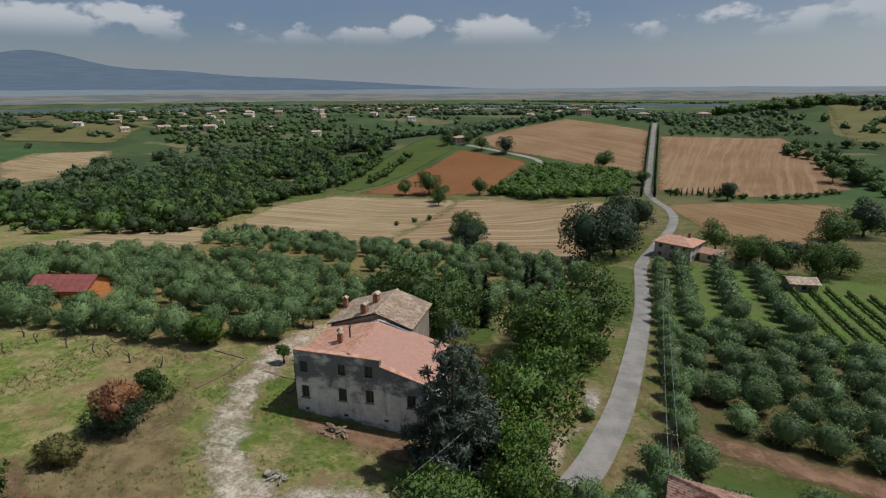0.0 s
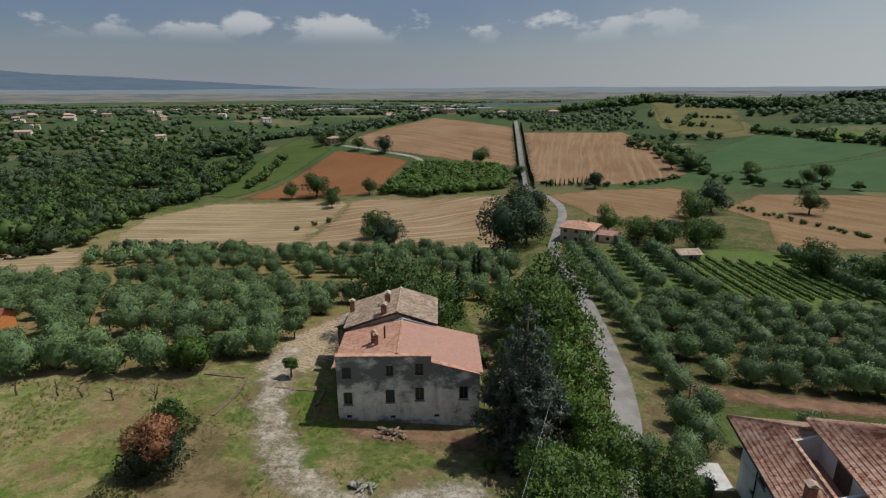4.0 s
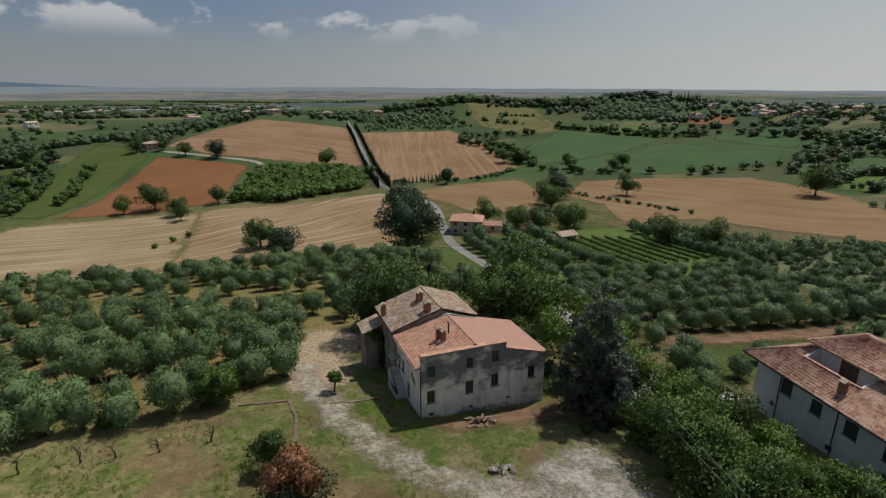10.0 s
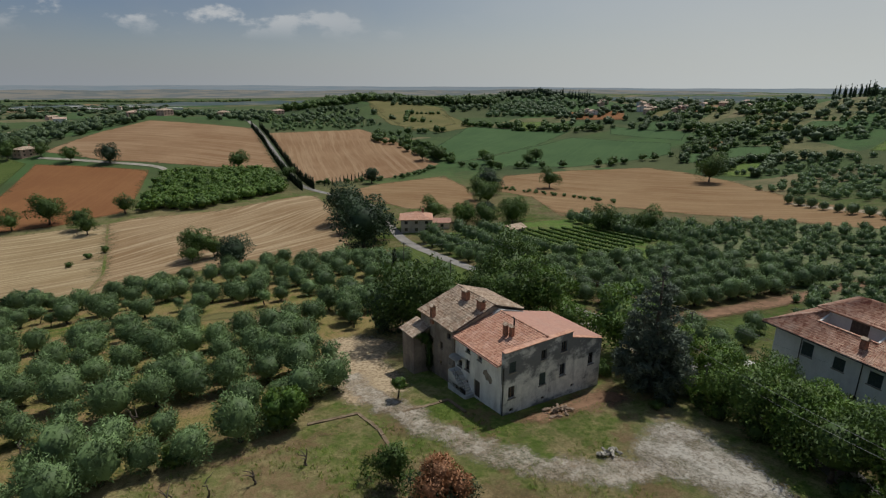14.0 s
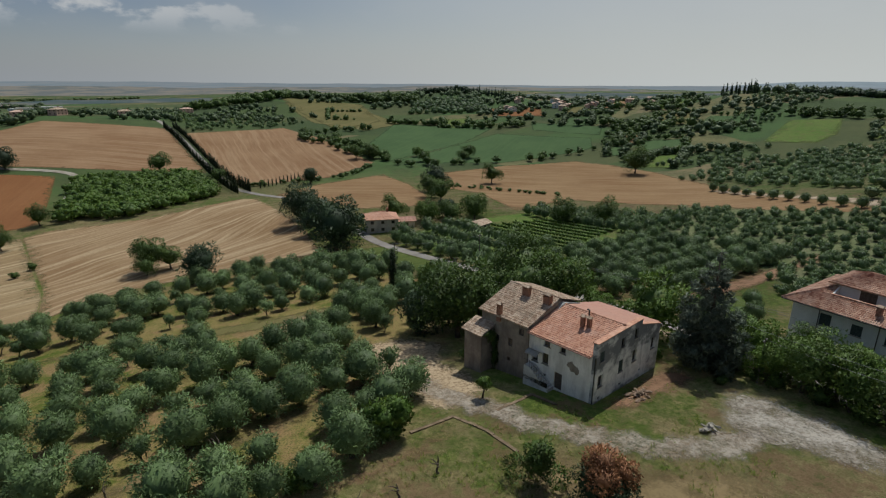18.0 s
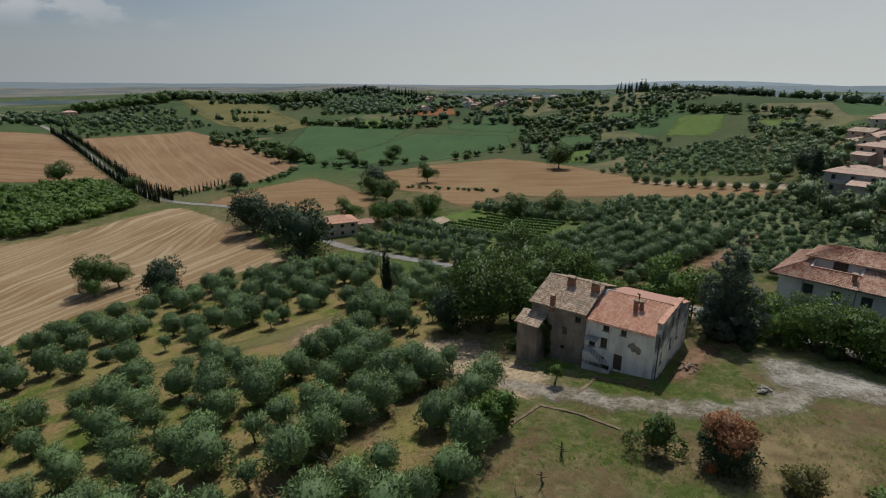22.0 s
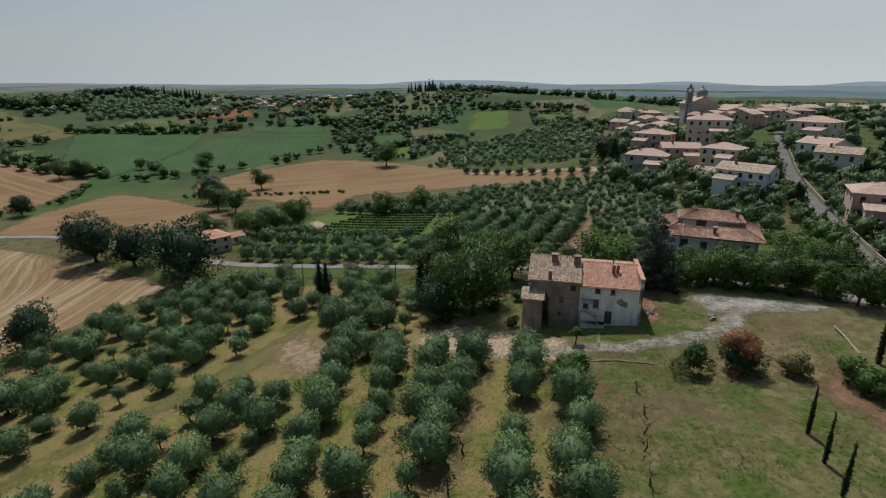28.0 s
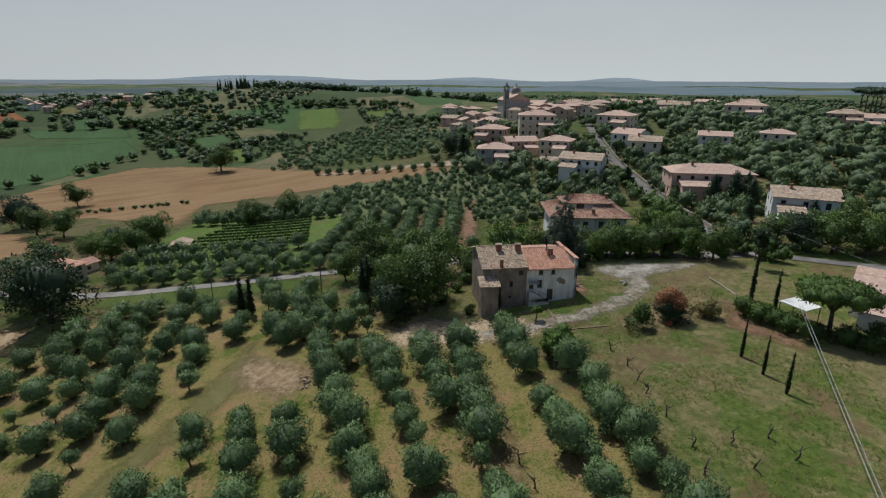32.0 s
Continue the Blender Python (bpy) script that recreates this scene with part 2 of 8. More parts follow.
def grove_mat(name, grass, straw, soil, angle):
    """Ground under trees: grass, dead straw and bare soil in ragged patches, with worn strips between rows."""
    k = Mat(name, 0.95, 0.0, 0.1)
    big, mid, fine = k.noise(0.05, 4, 0.6), k.noise(0.28, 5, 0.7), k.noise(1.9, 5, 0.75)
    f = k.math("ADD", k.math("MULTIPLY", big, 0.35), k.math("ADD", k.math("MULTIPLY", mid, 0.4), k.math("MULTIPLY", fine, 0.25)))
    c = k.mix(k.ramp(f, 0.4, 0.52), grass, straw)
    c = k.mix(k.math("MULTIPLY", k.ramp(k.math("ADD", k.math("MULTIPLY", k.noise(0.17, 5, 0.7), 0.75), k.math("MULTIPLY", fine, 0.25)), 0.49, 0.58), 0.85), c, soil)
    c = k.mix(k.math("MULTIPLY", k.ramp(k.noise(5.0, 4, 0.75), 0.48, 0.6), 0.6), c, tuple(v * 0.42 for v in grass))
    k.bump(fine, 0.6, 0.2)
    k.colour(c)
    return k.feather()


def ground_mat():
    k = Mat("meadow", 0.95, 0.0, 0.1)
    big, mid, fine, leaf = k.noise(0.035, 5, 0.65), k.noise(0.22, 5, 0.68), k.noise(1.6, 5, 0.7), k.noise(7.0, 3, 0.7)
    grass = k.mix(k.ramp(fine, 0.35, 0.7), (0.075, 0.115, 0.018), (0.185, 0.225, 0.048))
    straw = k.mix(k.ramp(fine, 0.3, 0.7), (0.185, 0.148, 0.064), (0.345, 0.278, 0.133))
    f = k.math("ADD", k.math("MULTIPLY", big, 0.45), k.math("ADD", k.math("MULTIPLY", mid, 0.4), k.math("MULTIPLY", fine, 0.15)))
    near = k.mix(k.ramp(f, 0.43, 0.55), grass, straw)
    near = k.mix(k.math("MULTIPLY", k.ramp(k.noise(0.16, 6, 0.75), 0.52, 0.6), 0.7), near, (0.22, 0.135, 0.075))
    near = k.mix(k.math("MULTIPLY", k.ramp(leaf, 0.48, 0.62), 0.4), near, (0.06, 0.07, 0.02))
    near = k.mix(k.math("MULTIPLY", k.ramp(k.noise(0.8, 6, 0.8), 0.52, 0.6), 0.5), near, (0.045, 0.075, 0.012))
    # far land: a patchwork of plots
    cell = k.node("ShaderNodeTexVoronoi", Scale=0.013)
    cell.feature = "F1"
    warp = k.node("ShaderNodeVectorMath")
    warp.operation = "ADD"
    wn = k.node("ShaderNodeTexNoise", Scale=0.006, Detail=3.0)
    k.link(k.pos, wn.inputs["Vector"])
    sc = k.node("ShaderNodeVectorMath")
    sc.operation = "SCALE"
    sc.inputs["Scale"].default_value = 90.0
    k.link(wn.outputs["Color"], sc.inputs[0])
    flat = k.turned(28, 1.0, 1.7, 0.0)
    k.link(flat, warp.inputs[0])
    k.link(sc.outputs[0], warp.inputs[1])
    k.link(warp.outputs[0], cell.inputs["Vector"])
    tone = k.node("ShaderNodeSeparateColor")
    k.link(cell.outputs["Color"], tone.inputs[0])
    ramp = k.t.nodes.new("ShaderNodeValToRGB")
    ramp.color_ramp.interpolation = "CONSTANT"
    els = ramp.color_ramp.elements
    els[0].color, els[0].position = (0.06, 0.088, 0.03, 1), 0.0
    els[1].color, els[1].position = (0.045, 0.068, 0.026, 1), 0.3
    for p, c in ((0.5, (0.14, 0.13, 0.06, 1)), (0.6, (0.055, 0.1, 0.032, 1)), (0.74, (0.075, 0.085, 0.035, 1)), (0.92, (0.17, 0.14, 0.075, 1))):
        e = els.new(p)
        e.color = c
    k.link(tone.outputs[0], ramp.inputs[0])
    far = k.mix(k.math("MULTIPLY", k.ramp(k.noise(0.05, 5, 0.75), 0.4, 0.66), 0.6), ramp.outputs[0], (0.036, 0.0518, 0.0216))
    far = k.mix(k.math("MULTIPLY", k.ramp(k.noise(0.3, 4, 0.75), 0.45, 0.65), 0.4), far, (0.07, 0.09, 0.035))
    dist = k.node("ShaderNodeVectorMath")
    dist.operation = "LENGTH"
    shift = k.node("ShaderNodeVectorMath")
    shift.operation = "SUBTRACT"
    shift.inputs[1].default_value = (-40, 70, 0)
    k.link(k.pos, shift.inputs[0])
    k.link(shift.outputs[0], dist.inputs[0])
    k.bump(fine, 0.6, 0.2)
    away = k.ramp(dist.outputs["Value"], 130, 260)
    # matted grass throws light back the way it came
    k.link(k.math("SUBTRACT", 1.0, away), k.b.inputs["Diffuse Roughness"])
    return k.colour(k.mix(away, near, far))


M_GROUND = ground_mat()
M_STUB = field_mat("stubble", (0.25, 0.172, 0.09), (0.335, 0.247, 0.135), (0.45, 0.36, 0.22), 8, 2.4, 0.7, 3.0, soft=True)
M_STUB_B = field_mat("stubble_contour", (0.235, 0.148, 0.076), (0.305, 0.21, 0.118), (0.44, 0.34, 0.21), 30, 2.5, 0.75, 7.0, soft=True)
M_STUB_UP = field_mat("stubble_upper", (0.225, 0.128, 0.066), (0.285, 0.178, 0.099), (0.355, 0.245, 0.146), 80, 2.6, 0.55, 1.5, soft=True)
M_STUB_LF = field_mat("stubble_lane", (0.225, 0.128, 0.066), (0.285, 0.178, 0.099), (0.355, 0.245, 0.146), -28, 2.6, 0.55, 1.5, soft=True)
M_STUB_R = field_mat("stubble_right", (0.205, 0.118, 0.056), (0.255, 0.162, 0.083), (0.315, 0.218, 0.118), -58, 2.6, 0.62, 3.0, soft=True)
M_SOIL = field_mat("ploughed_soil", (0.2, 0.088, 0.036), (0.24, 0.112, 0.046), (0.26, 0.13, 0.058), 70, 2.5, 0.3, 1.0, soft=True)
M_CROP = field_mat("green_crop", (0.055, 0.098, 0.037), (0.074, 0.123, 0.046), (0.084, 0.134, 0.052), 30, 3.0, 0.35, 1.0, soft=True)
M_PALE = field_mat("pale_pasture", (0.118, 0.112, 0.04), (0.16, 0.14, 0.055), (0.185, 0.163, 0.07), 30, 5.0, 0.4, 1.0, soft=True)
M_LAWN = field_mat("mown_grass", (0.062, 0.09, 0.02), (0.09, 0.115, 0.03), (0.115, 0.135, 0.04), 5, 2.5, 0.5, 0.8, soft=True)
M_GROVE = grove_mat("grove_ground", (0.085, 0.115, 0.018), (0.235, 0.185, 0.07), (0.28, 0.18, 0.09), 7)
M_TERRA = grove_mat("terraced_grass", (0.085, 0.15, 0.026), (0.125, 0.175, 0.042), (0.13, 0.13, 0.05), 7)
M_DRYGROVE = grove_mat("dry_grove_ground", (0.06, 0.072, 0.018), (0.12, 0.105, 0.04), (0.15, 0.095, 0.052), 7)
M_SCRUB = grove_mat("scrubby_ground", (0.105, 0.14, 0.055), (0.155, 0.175, 0.082), (0.165, 0.165, 0.092), 60)

# ==== terrain
BASE = -12.0
KNOLLS = [
    # x, y, radius, rise
    (-60, 70, 59.5, 6.97),
    (10, 210, 59.5, 7.87),
    (150, 0, 59.5, 7.52),
    (10, 280, 59.5, -9.59),
    (-60, 140, 59.5, -3.39),
    (-130, 280, 59.5, -4.53),
    (-130, 0, 59.5, 2.30),
    (-60, 210, 59.5, -3.66),
    (-60, 0, 59.5, 3.66),
]
UPLANDS = [
    # x, y, radius, rise
    (130, -40, 136.0, 9.65),
    (450, 440, 136.0, 10.70),
    (450, -40, 136.0, 0.41),
    (-190, -200, 136.0, 17.36),
    (130, 600, 136.0, -10.04),
    (130, 120, 136.0, -6.16),
    (450, 120, 136.0, 27.91),
    (-350, 280, 136.0, -16.04),
    (290, -200, 136.0, 5.70),
    (-30, 440, 136.0, 14.20),
    (290, 600, 136.0, 27.70),
    (-30, 280, 136.0, -4.19),
    (-350, 600, 136.0, -10.45),
    (-30, 600, 136.0, 15.62),
    (-190, 600, 136.0, -17.05),
    (-190, 440, 136.0, 8.67),
    (450, 280, 136.0, 13.25),
    (130, -200, 136.0, 13.29),
    (-350, -40, 136.0, 5.61),
    (290, -40, 136.0, 12.88),
    (290, 120, 136.0, -8.70),
    (150, 605, 55.0, 13.0),
    (352, 515, 55.0, 6.0),
    (458, 225, 45.0, 4.0),
    (-57, 500, 35.0, 5.0),
]
HN = np.array(KNOLLS + UPLANDS, float)


def h(x, y):
    """Height of the ground."""
    z = BASE + float((np.exp(-((x - HN[:, 0]) ** 2 + (y - HN[:, 1]) ** 2) / (2 * HN[:, 2] ** 2)) * HN[:, 3]).sum())
    return z


def hs(x, y):
    return BASE + (np.exp(-((x[..., None] - HN[:, 0]) ** 2 + (y[..., None] - HN[:, 1]) ** 2) / (2 * HN[:, 2] ** 2)) * HN[:, 3]).sum(-1)


def mesh_of(name, verts, faces, mats, smooth=False, normals=None):
    me = bpy.data.meshes.new(name)
    me.from_pydata([tuple(v) for v in verts], [], [tuple(f) for f in faces])
    for m in mats if isinstance(mats, (list, tuple)) else [mats]:
        me.materials.append(m)
    if smooth or normals is not None:
        me.polygons.foreach_set("use_smooth", [True] * len(me.polygons))
    me.update()
    if normals is not None:
        me.normals_split_custom_set_from_vertices(normals.tolist())
    return me


def bm_mesh(name, bm, mats, smooth=False):
    me = bpy.data.meshes.new(name)
    bm.normal_update()
    bm.to_mesh(me)
    bm.free()
    for m in mats if isinstance(mats, (list, tuple)) else [mats]:
        me.materials.append(m)
    if smooth:
        me.polygons.foreach_set("use_smooth", [True] * len(me.polygons))
    return me


def thing(name, x, y, z, rz=0.0, label="", category="", group=""):
    """An Empty at the base of a thing."""
    ob = new(name)
    ob.empty_display_size = 0.3
    ob.matrix_basis = pose(x, y, z, 0, 0, rz)
    return tagged(ob, label, category, group)


def part(name, bm, material, parent, label="", smooth=False):
    me = bm if isinstance(bm, bpy.types.Mesh) else bm_mesh(name, bm, material, smooth)
    ob = new(name, me)
    ob.parent = parent
    if label:
        tagged(ob, label)
    return ob


def spread(lo, hi, a, b, step, grow=1.16):
    """Grid lines: even between a and b, wider and wider out to lo and hi."""
    mid = list(np.arange(a, b + 0.1, step))
    left, s, v = [], step, a
    while v > lo:
        s *= grow
        v -= s
        left.append(max(v, lo))
    right, s, v = [], step, b
    while v < hi:
        s *= grow
        v += s
        right.append(min(v, hi))
    return np.array(left[::-1] + mid + right)


def far_land(x, y, z):
    """Beyond the near hills the land sinks to a plain on one side and stays rolling on the other."""
    r = np.hypot(x, y - 150)
    f = np.clip((r - 600) / 1500, 0, 1)
    f = f * f * (3 - 2 * f)
    a = np.arctan2(x, y)
    roll = 5 * np.sin(x / 210 + 1.3) * np.cos(y / 260) + 4 * np.sin((x + y) / 140)
    plain_z = np.where(a < 0.15, -24.0, -24 + 26 * np.clip((a - 0.15) / 0.5, 0, 1))
    return z * (1 - f) + f * (plain_z + roll * np.clip((a + 0.3) / 0.6, 0.15, 1))


gx, gy = spread(-4700, 4700, -150, 270, 5.0), spread(-4700, 4700, -40, 440, 5.0)
GX, GY = np.meshgrid(gx, gy)
GZ = far_land(GX, GY, hs(GX, GY))
nx, ny = len(gx), len(gy)
quads = [(j * nx + i, j * nx + i + 1, (j + 1) * nx + i + 1, (j + 1) * nx + i) for j in range(ny - 1) for i in range(nx - 1)]
ground = new("ground", mesh_of("ground", np.stack([GX.ravel(), GY.ravel(), GZ.ravel()], 1), quads, M_GROUND, True))
tagged(ground, "dry grass and earth rolling away to a far plain", "ground", kind="structure")


def zz(x, y):
    return float(far_land(np.array(float(x)), np.array(float(y)), np.array(h(x, y))))


def patch(name, corners, mat, lift, label, category, step=7.0, ragged=0.0, kind="structure", feather=3.0):
    """A sheet laid over the ground inside an outline; ragged: metres by which the outline wanders."""
    rng = random.Random(len(name) * 31 + int(corners[0][0]))
    pts = []
    n = len(corners)
    for i, (x, y) in enumerate(corners):
        x2, y2 = corners[(i + 1) % n]
        m = max(1, int(math.hypot(x2 - x, y2 - y) / (3.0 if ragged else 14)))
        for j in range(m):
            k = j / m
            px, py = x + (x2 - x) * k, y + (y2 - y) * k
            pts.append((px + rng.uniform(-ragged, ragged), py + rng.uniform(-ragged, ragged)))
    bm = bmesh.new()
    bm.faces.new([bm.verts.new((x, y, 0)) for x, y in pts])
    bmesh.ops.triangulate(bm, faces=bm.faces[:])
    xs, ys = [p[0] for p in pts], [p[1] for p in pts]
    for axis, lo, hi in ((0, min(xs), max(xs)), (1, min(ys), max(ys))):
        v = lo + step
        while v < hi:
            co, no = [0, 0, 0], [0, 0, 0]
            co[axis], no[axis] = v, 1
            bmesh.ops.bisect_plane(bm, geom=bm.verts[:] + bm.edges[:] + bm.faces[:], plane_co=co, plane_no=no)
            v += step
    for v in bm.verts:
        v.co.z = zz(v.co.x, v.co.y) + lift
    bmesh.ops.recalc_face_normals(bm, faces=bm.faces[:])
    if sum(f.normal.z for f in bm.faces) < 0:
        bmesh.ops.reverse_faces(bm, faces=bm.faces[:])
    edge = []
    for v in bm.verts:
        p = v.co.xy
        near = 9.0
        for i in range(n):
            a, b = Vector(corners[i]), Vector(corners[(i + 1) % n])
            k = max(0.0, min(1.0, (p - a).dot(b - a) / (b - a).length_squared))
            near = min(near, (p - a - k * (b - a)).length)
        edge.append(min(1.0, (0.42 if step >= 7 and not ragged else 0.0) + near / feather))
    ob = new(name, bm_mesh(name, bm, mat, True))
    ob.data.attributes.new("edge", "FLOAT", "POINT").data.foreach_set("value", edge)
    return tagged(ob, label, category, kind=kind)


def smooth_line(pts, steps=6):
    """Catmull-Rom through the points."""
    p = [Vector((*q, 0)[:3]) for q in pts]
    p = [2 * p[0] - p[1]] + p + [2 * p[-1] - p[-2]]
    out = []
    for i in range(1, len(p) - 2):
        for s in range(steps):
            t = s / steps
            a, b, c, d = p[i - 1 : i + 3]
            out.append(0.5 * (2 * b + (c - a) * t + (2 * a - 5 * b + 4 * c - d) * t * t + (3 * b - a - 3 * c + d) * t ** 3))
    return out + [p[-2]]


def strip(name, pts, width, mat, lift, label, category, ragged=0.0, cols=4):
    """A road or track laid along a line."""
    rng = random.Random(7)
    line = smooth_line(pts)
    v, f = [], []
    for i, q in enumerate(line):
        d = (line[min(i + 1, len(line) - 1)] - line[max(i - 1, 0)]).normalized()
        n = Vector((-d.y, d.x, 0))
        wl, wr = width / 2 + rng.uniform(-ragged, ragged), width / 2 + rng.uniform(-ragged, ragged)
        for c in range(cols + 1):
            k = c / cols
            s = q + n * (wl * (1 - k) - wr * k)
            v.append((s.x, s.y, zz(s.x, s.y) + lift + 0.05 * (1 - (2 * k - 1) ** 2)))
        if i:
            a, b = (i - 1) * (cols + 1), i * (cols + 1)
            f += [(a + c, a + c + 1, b + c + 1, b + c) for c in range(cols)]
    ob = new(name, mesh_of(name, v, f, mat, True))
    ob.data.attributes.new("edge", "FLOAT", "POINT").data.foreach_set("value", [min(1.0, 1.1 * (1 - abs(2 * c / cols - 1))) for _ in line for c in range(cols + 1)])
    bmx = bmesh.new()
    bmx.from_mesh(ob.data)
    bmesh.ops.recalc_face_normals(bmx, faces=bmx.faces[:])
    if sum(q.normal.z for q in bmx.faces) < 0:
        bmesh.ops.reverse_faces(bmx, faces=bmx.faces[:])
    bmx.to_mesh(ob.data)
    bmx.free()
    return tagged(ob, label, category, kind="structure")


M_ROAD = plain("worn_asphalt", (0.17, 0.155, 0.138), (0.26, 0.235, 0.21), 0.35, 0.9)
M_STREET = plain("street_asphalt", (0.11, 0.1, 0.092), (0.17, 0.158, 0.145), 0.35, 0.9)
M_TRACK = plain("pale_gravel", (0.2, 0.17, 0.13), (0.34, 0.31, 0.26), 0.5, 0.95, 0, 0.6)
M_DRIVE = track_mat("stony_track")
M_GRAVEL = track_mat("broken_white_stone", (0.34, 0.28, 0.21), (0.63, 0.57, 0.48))
M_DIRT = plain("dry_dirt", (0.21, 0.145, 0.09), (0.4, 0.325, 0.23), 0.5, 0.95, 0, 0.8, False, 0.38, 0.6, True)
M_CHURN = plain("churned_earth", (0.17, 0.11, 0.06), (0.33, 0.24, 0.14), 0.9, 0.95, 0, 0.8, soft=True)
M_REDDIRT = plain("red_earth", (0.14, 0.077, 0.042), (0.26, 0.152, 0.09), 0.6, 0.95, 0, 0.6, soft=True)
M_RUT = plain("churned_straw_earth", (0.23, 0.16, 0.092), (0.45, 0.35, 0.225), 2.6, 0.95, 0, 0.9, False, 0.4, 0.58, True)
M_STRAWY = plain("dead_grass", (0.11, 0.08, 0.034), (0.21, 0.155, 0.075), 0.5, 0.95, 0, 0.6, False, 0.38, 0.6, True)
# fields
patch("stubble_field", [(-143, 165), (-133, 149), (-107, 141), (-82, 133), (-77, 136), (-75, 160), (-78, 236), (-110, 233), (-140, 228), (-152, 198)], M_STUB, 0.12, "harvested pale stubble field with straight straw lines", "field")
patch("stubble_field", [(-76.4, 137), (-59, 147), (-40, 144), (-14, 139), (-6, 165), (0, 204), (4, 240), (-2, 246), (-38, 235), (-69, 240), (-77.4, 236), (-74.4, 165)], M_STUB_B, 0.12, "harvested stubble field with curved tractor lines", "field")
patch("ploughed_field", [(-134, 238), (-126, 261), (-114, 347), (-62, 321), (-72, 253), (-95, 241)], M_SOIL, 0.12, "bare reddish brown ploughed field", "field")
patch("stubble_field", [(-114, 374), (-88, 428), (-59, 461), (6, 416), (4, 327), (3.4, 312), (-42, 327), (-84, 344)], M_STUB_LF, 0.12, "sloping harvested field beside the cypress lane", "field")
patch("stubble_field", [(13, 397), (77, 410), (88, 416), (97, 370), (94, 290), (53, 270), (10.6, 279)], M_STUB_UP, 0.12, "harvested field with straw lines running uphill", "field")
patch("stubble_field", [(11, 240), (41, 256), (80, 258), (72, 222), (50, 168), (23, 181)], M_STUB_R, 0.12, "small harvested field behind the farmhouse", "field")
patch("stubble_field", [(82, 182), (76, 205), (108, 241), (150, 236), (190, 216), (192, 190), (185, 160), (164, 124), (121, 62), (108, 47), (104, 50), (111, 105), (100, 148), (66, 144)], M_STUB_R, 0.12, "wide brown harvested field with a lone tree", "field")
patch("crop_field", [(114, 335), (184, 407), (242, 342), (185, 312), (100, 286)], M_CROP, 0.12, "flat green crop field bordered by hedges", "field")
patch("crop_field", [(102, 284), (166, 306), (225, 322), (255, 254), (227, 231), (156, 243)], M_CROP, 0.12, "green crop field beside a tree line", "field")
patch("crop_field", [(276, 333), (290, 270), (264, 253), (253, 310)], M_CROP, 0.12, "small green crop field among trees", "field")
patch("pasture", [(150, 560), (204, 486), (190, 406), (146, 388), (125, 440)], M_PALE, 0.15, "pale yellow green pasture on the hillside", "field")
patch("meadow_strip", [(-150, 244), (-161, 313), (-163, 420), (-118, 350), (-130, 262), (-138, 240)], M_LAWN, 0.12, "bright green grass strip between tree rows", "field")
patch("pasture", [(-168, 96), (-134, 100), (-114, 110), (-132, 134), (-158, 150)], M_STUB, 0.12, "bare dry field corner beside the wood", "field")
patch("pasture", [(277, 147), (336, 156), (345, 128), (302, 117), (276, 119)], M_TERRA, 0.2, "bright grass plot under the hill", "field", 12)
patch("pasture", [(124, 397), (162, 618), (221, 525), (182, 424)], M_PALE, 0.3, "yellowing pasture on the far slope", "field", 20)
patch("ploughed_field", [(276, 380), (301, 411), (340, 380), (303, 344)], M_SOIL, 0.3, "bare reddish building plot beside the village", "field", 12)
patch("olive_yard", [(104, 41), (108, 48), (121, 62), (143, 113), (148, 110), (127, 60), (120, 46)], M_DIRT, 0.16, "pale bare soil under a row of olives", "ground", 3, feather=1.5)
patch("meadow_strip", [(-172, 345), (-182, 322), (-206, 318), (-196, 352)], M_LAWN, 0.3, "grass clearing in the wood", "field", 6)
patch("meadow_strip", [(-196, 262), (-184, 262), (-186, 244), (-198, 246)], M_LAWN, 0.3, "grass clearing in the wood", "field", 6)
patch("dry_meadow", [(-50, 18), (-38, 16), (-29, 20), (-30, 27), (-37, 32), (-41, 39), (-46, 41), (-50, 33), (-47, 26)], M_STRAWY, 0.04, "patch of dead straw-coloured meadow grass", "ground", 2.5, 0.3, feather=6.0)
patch("pasture", [(-595, 355), (-877, 577), (-690, 635), (-545, 459), (-500, 400)], M_PALE, 0.4, "pale green pasture on the plain", "field", 40)
patch("stubble_field", [(-371, 215), (-472, 277), (-501, 323), (-463, 369), (-390, 300)], M_STUB, 0.4, "harvested field among the woods", "field", 30)
patch("meadow_strip", [(-265, 247), (-325, 307), (-293, 304), (-254, 253)], M_LAWN, 0.3, "grass clearing in the wood", "field", 8)
patch("stubble_field", [(-600, 120), (-420, 100), (-380, 180), (-560, 240)], M_STUB, 0.4, "harvested field among the woods", "field", 40)
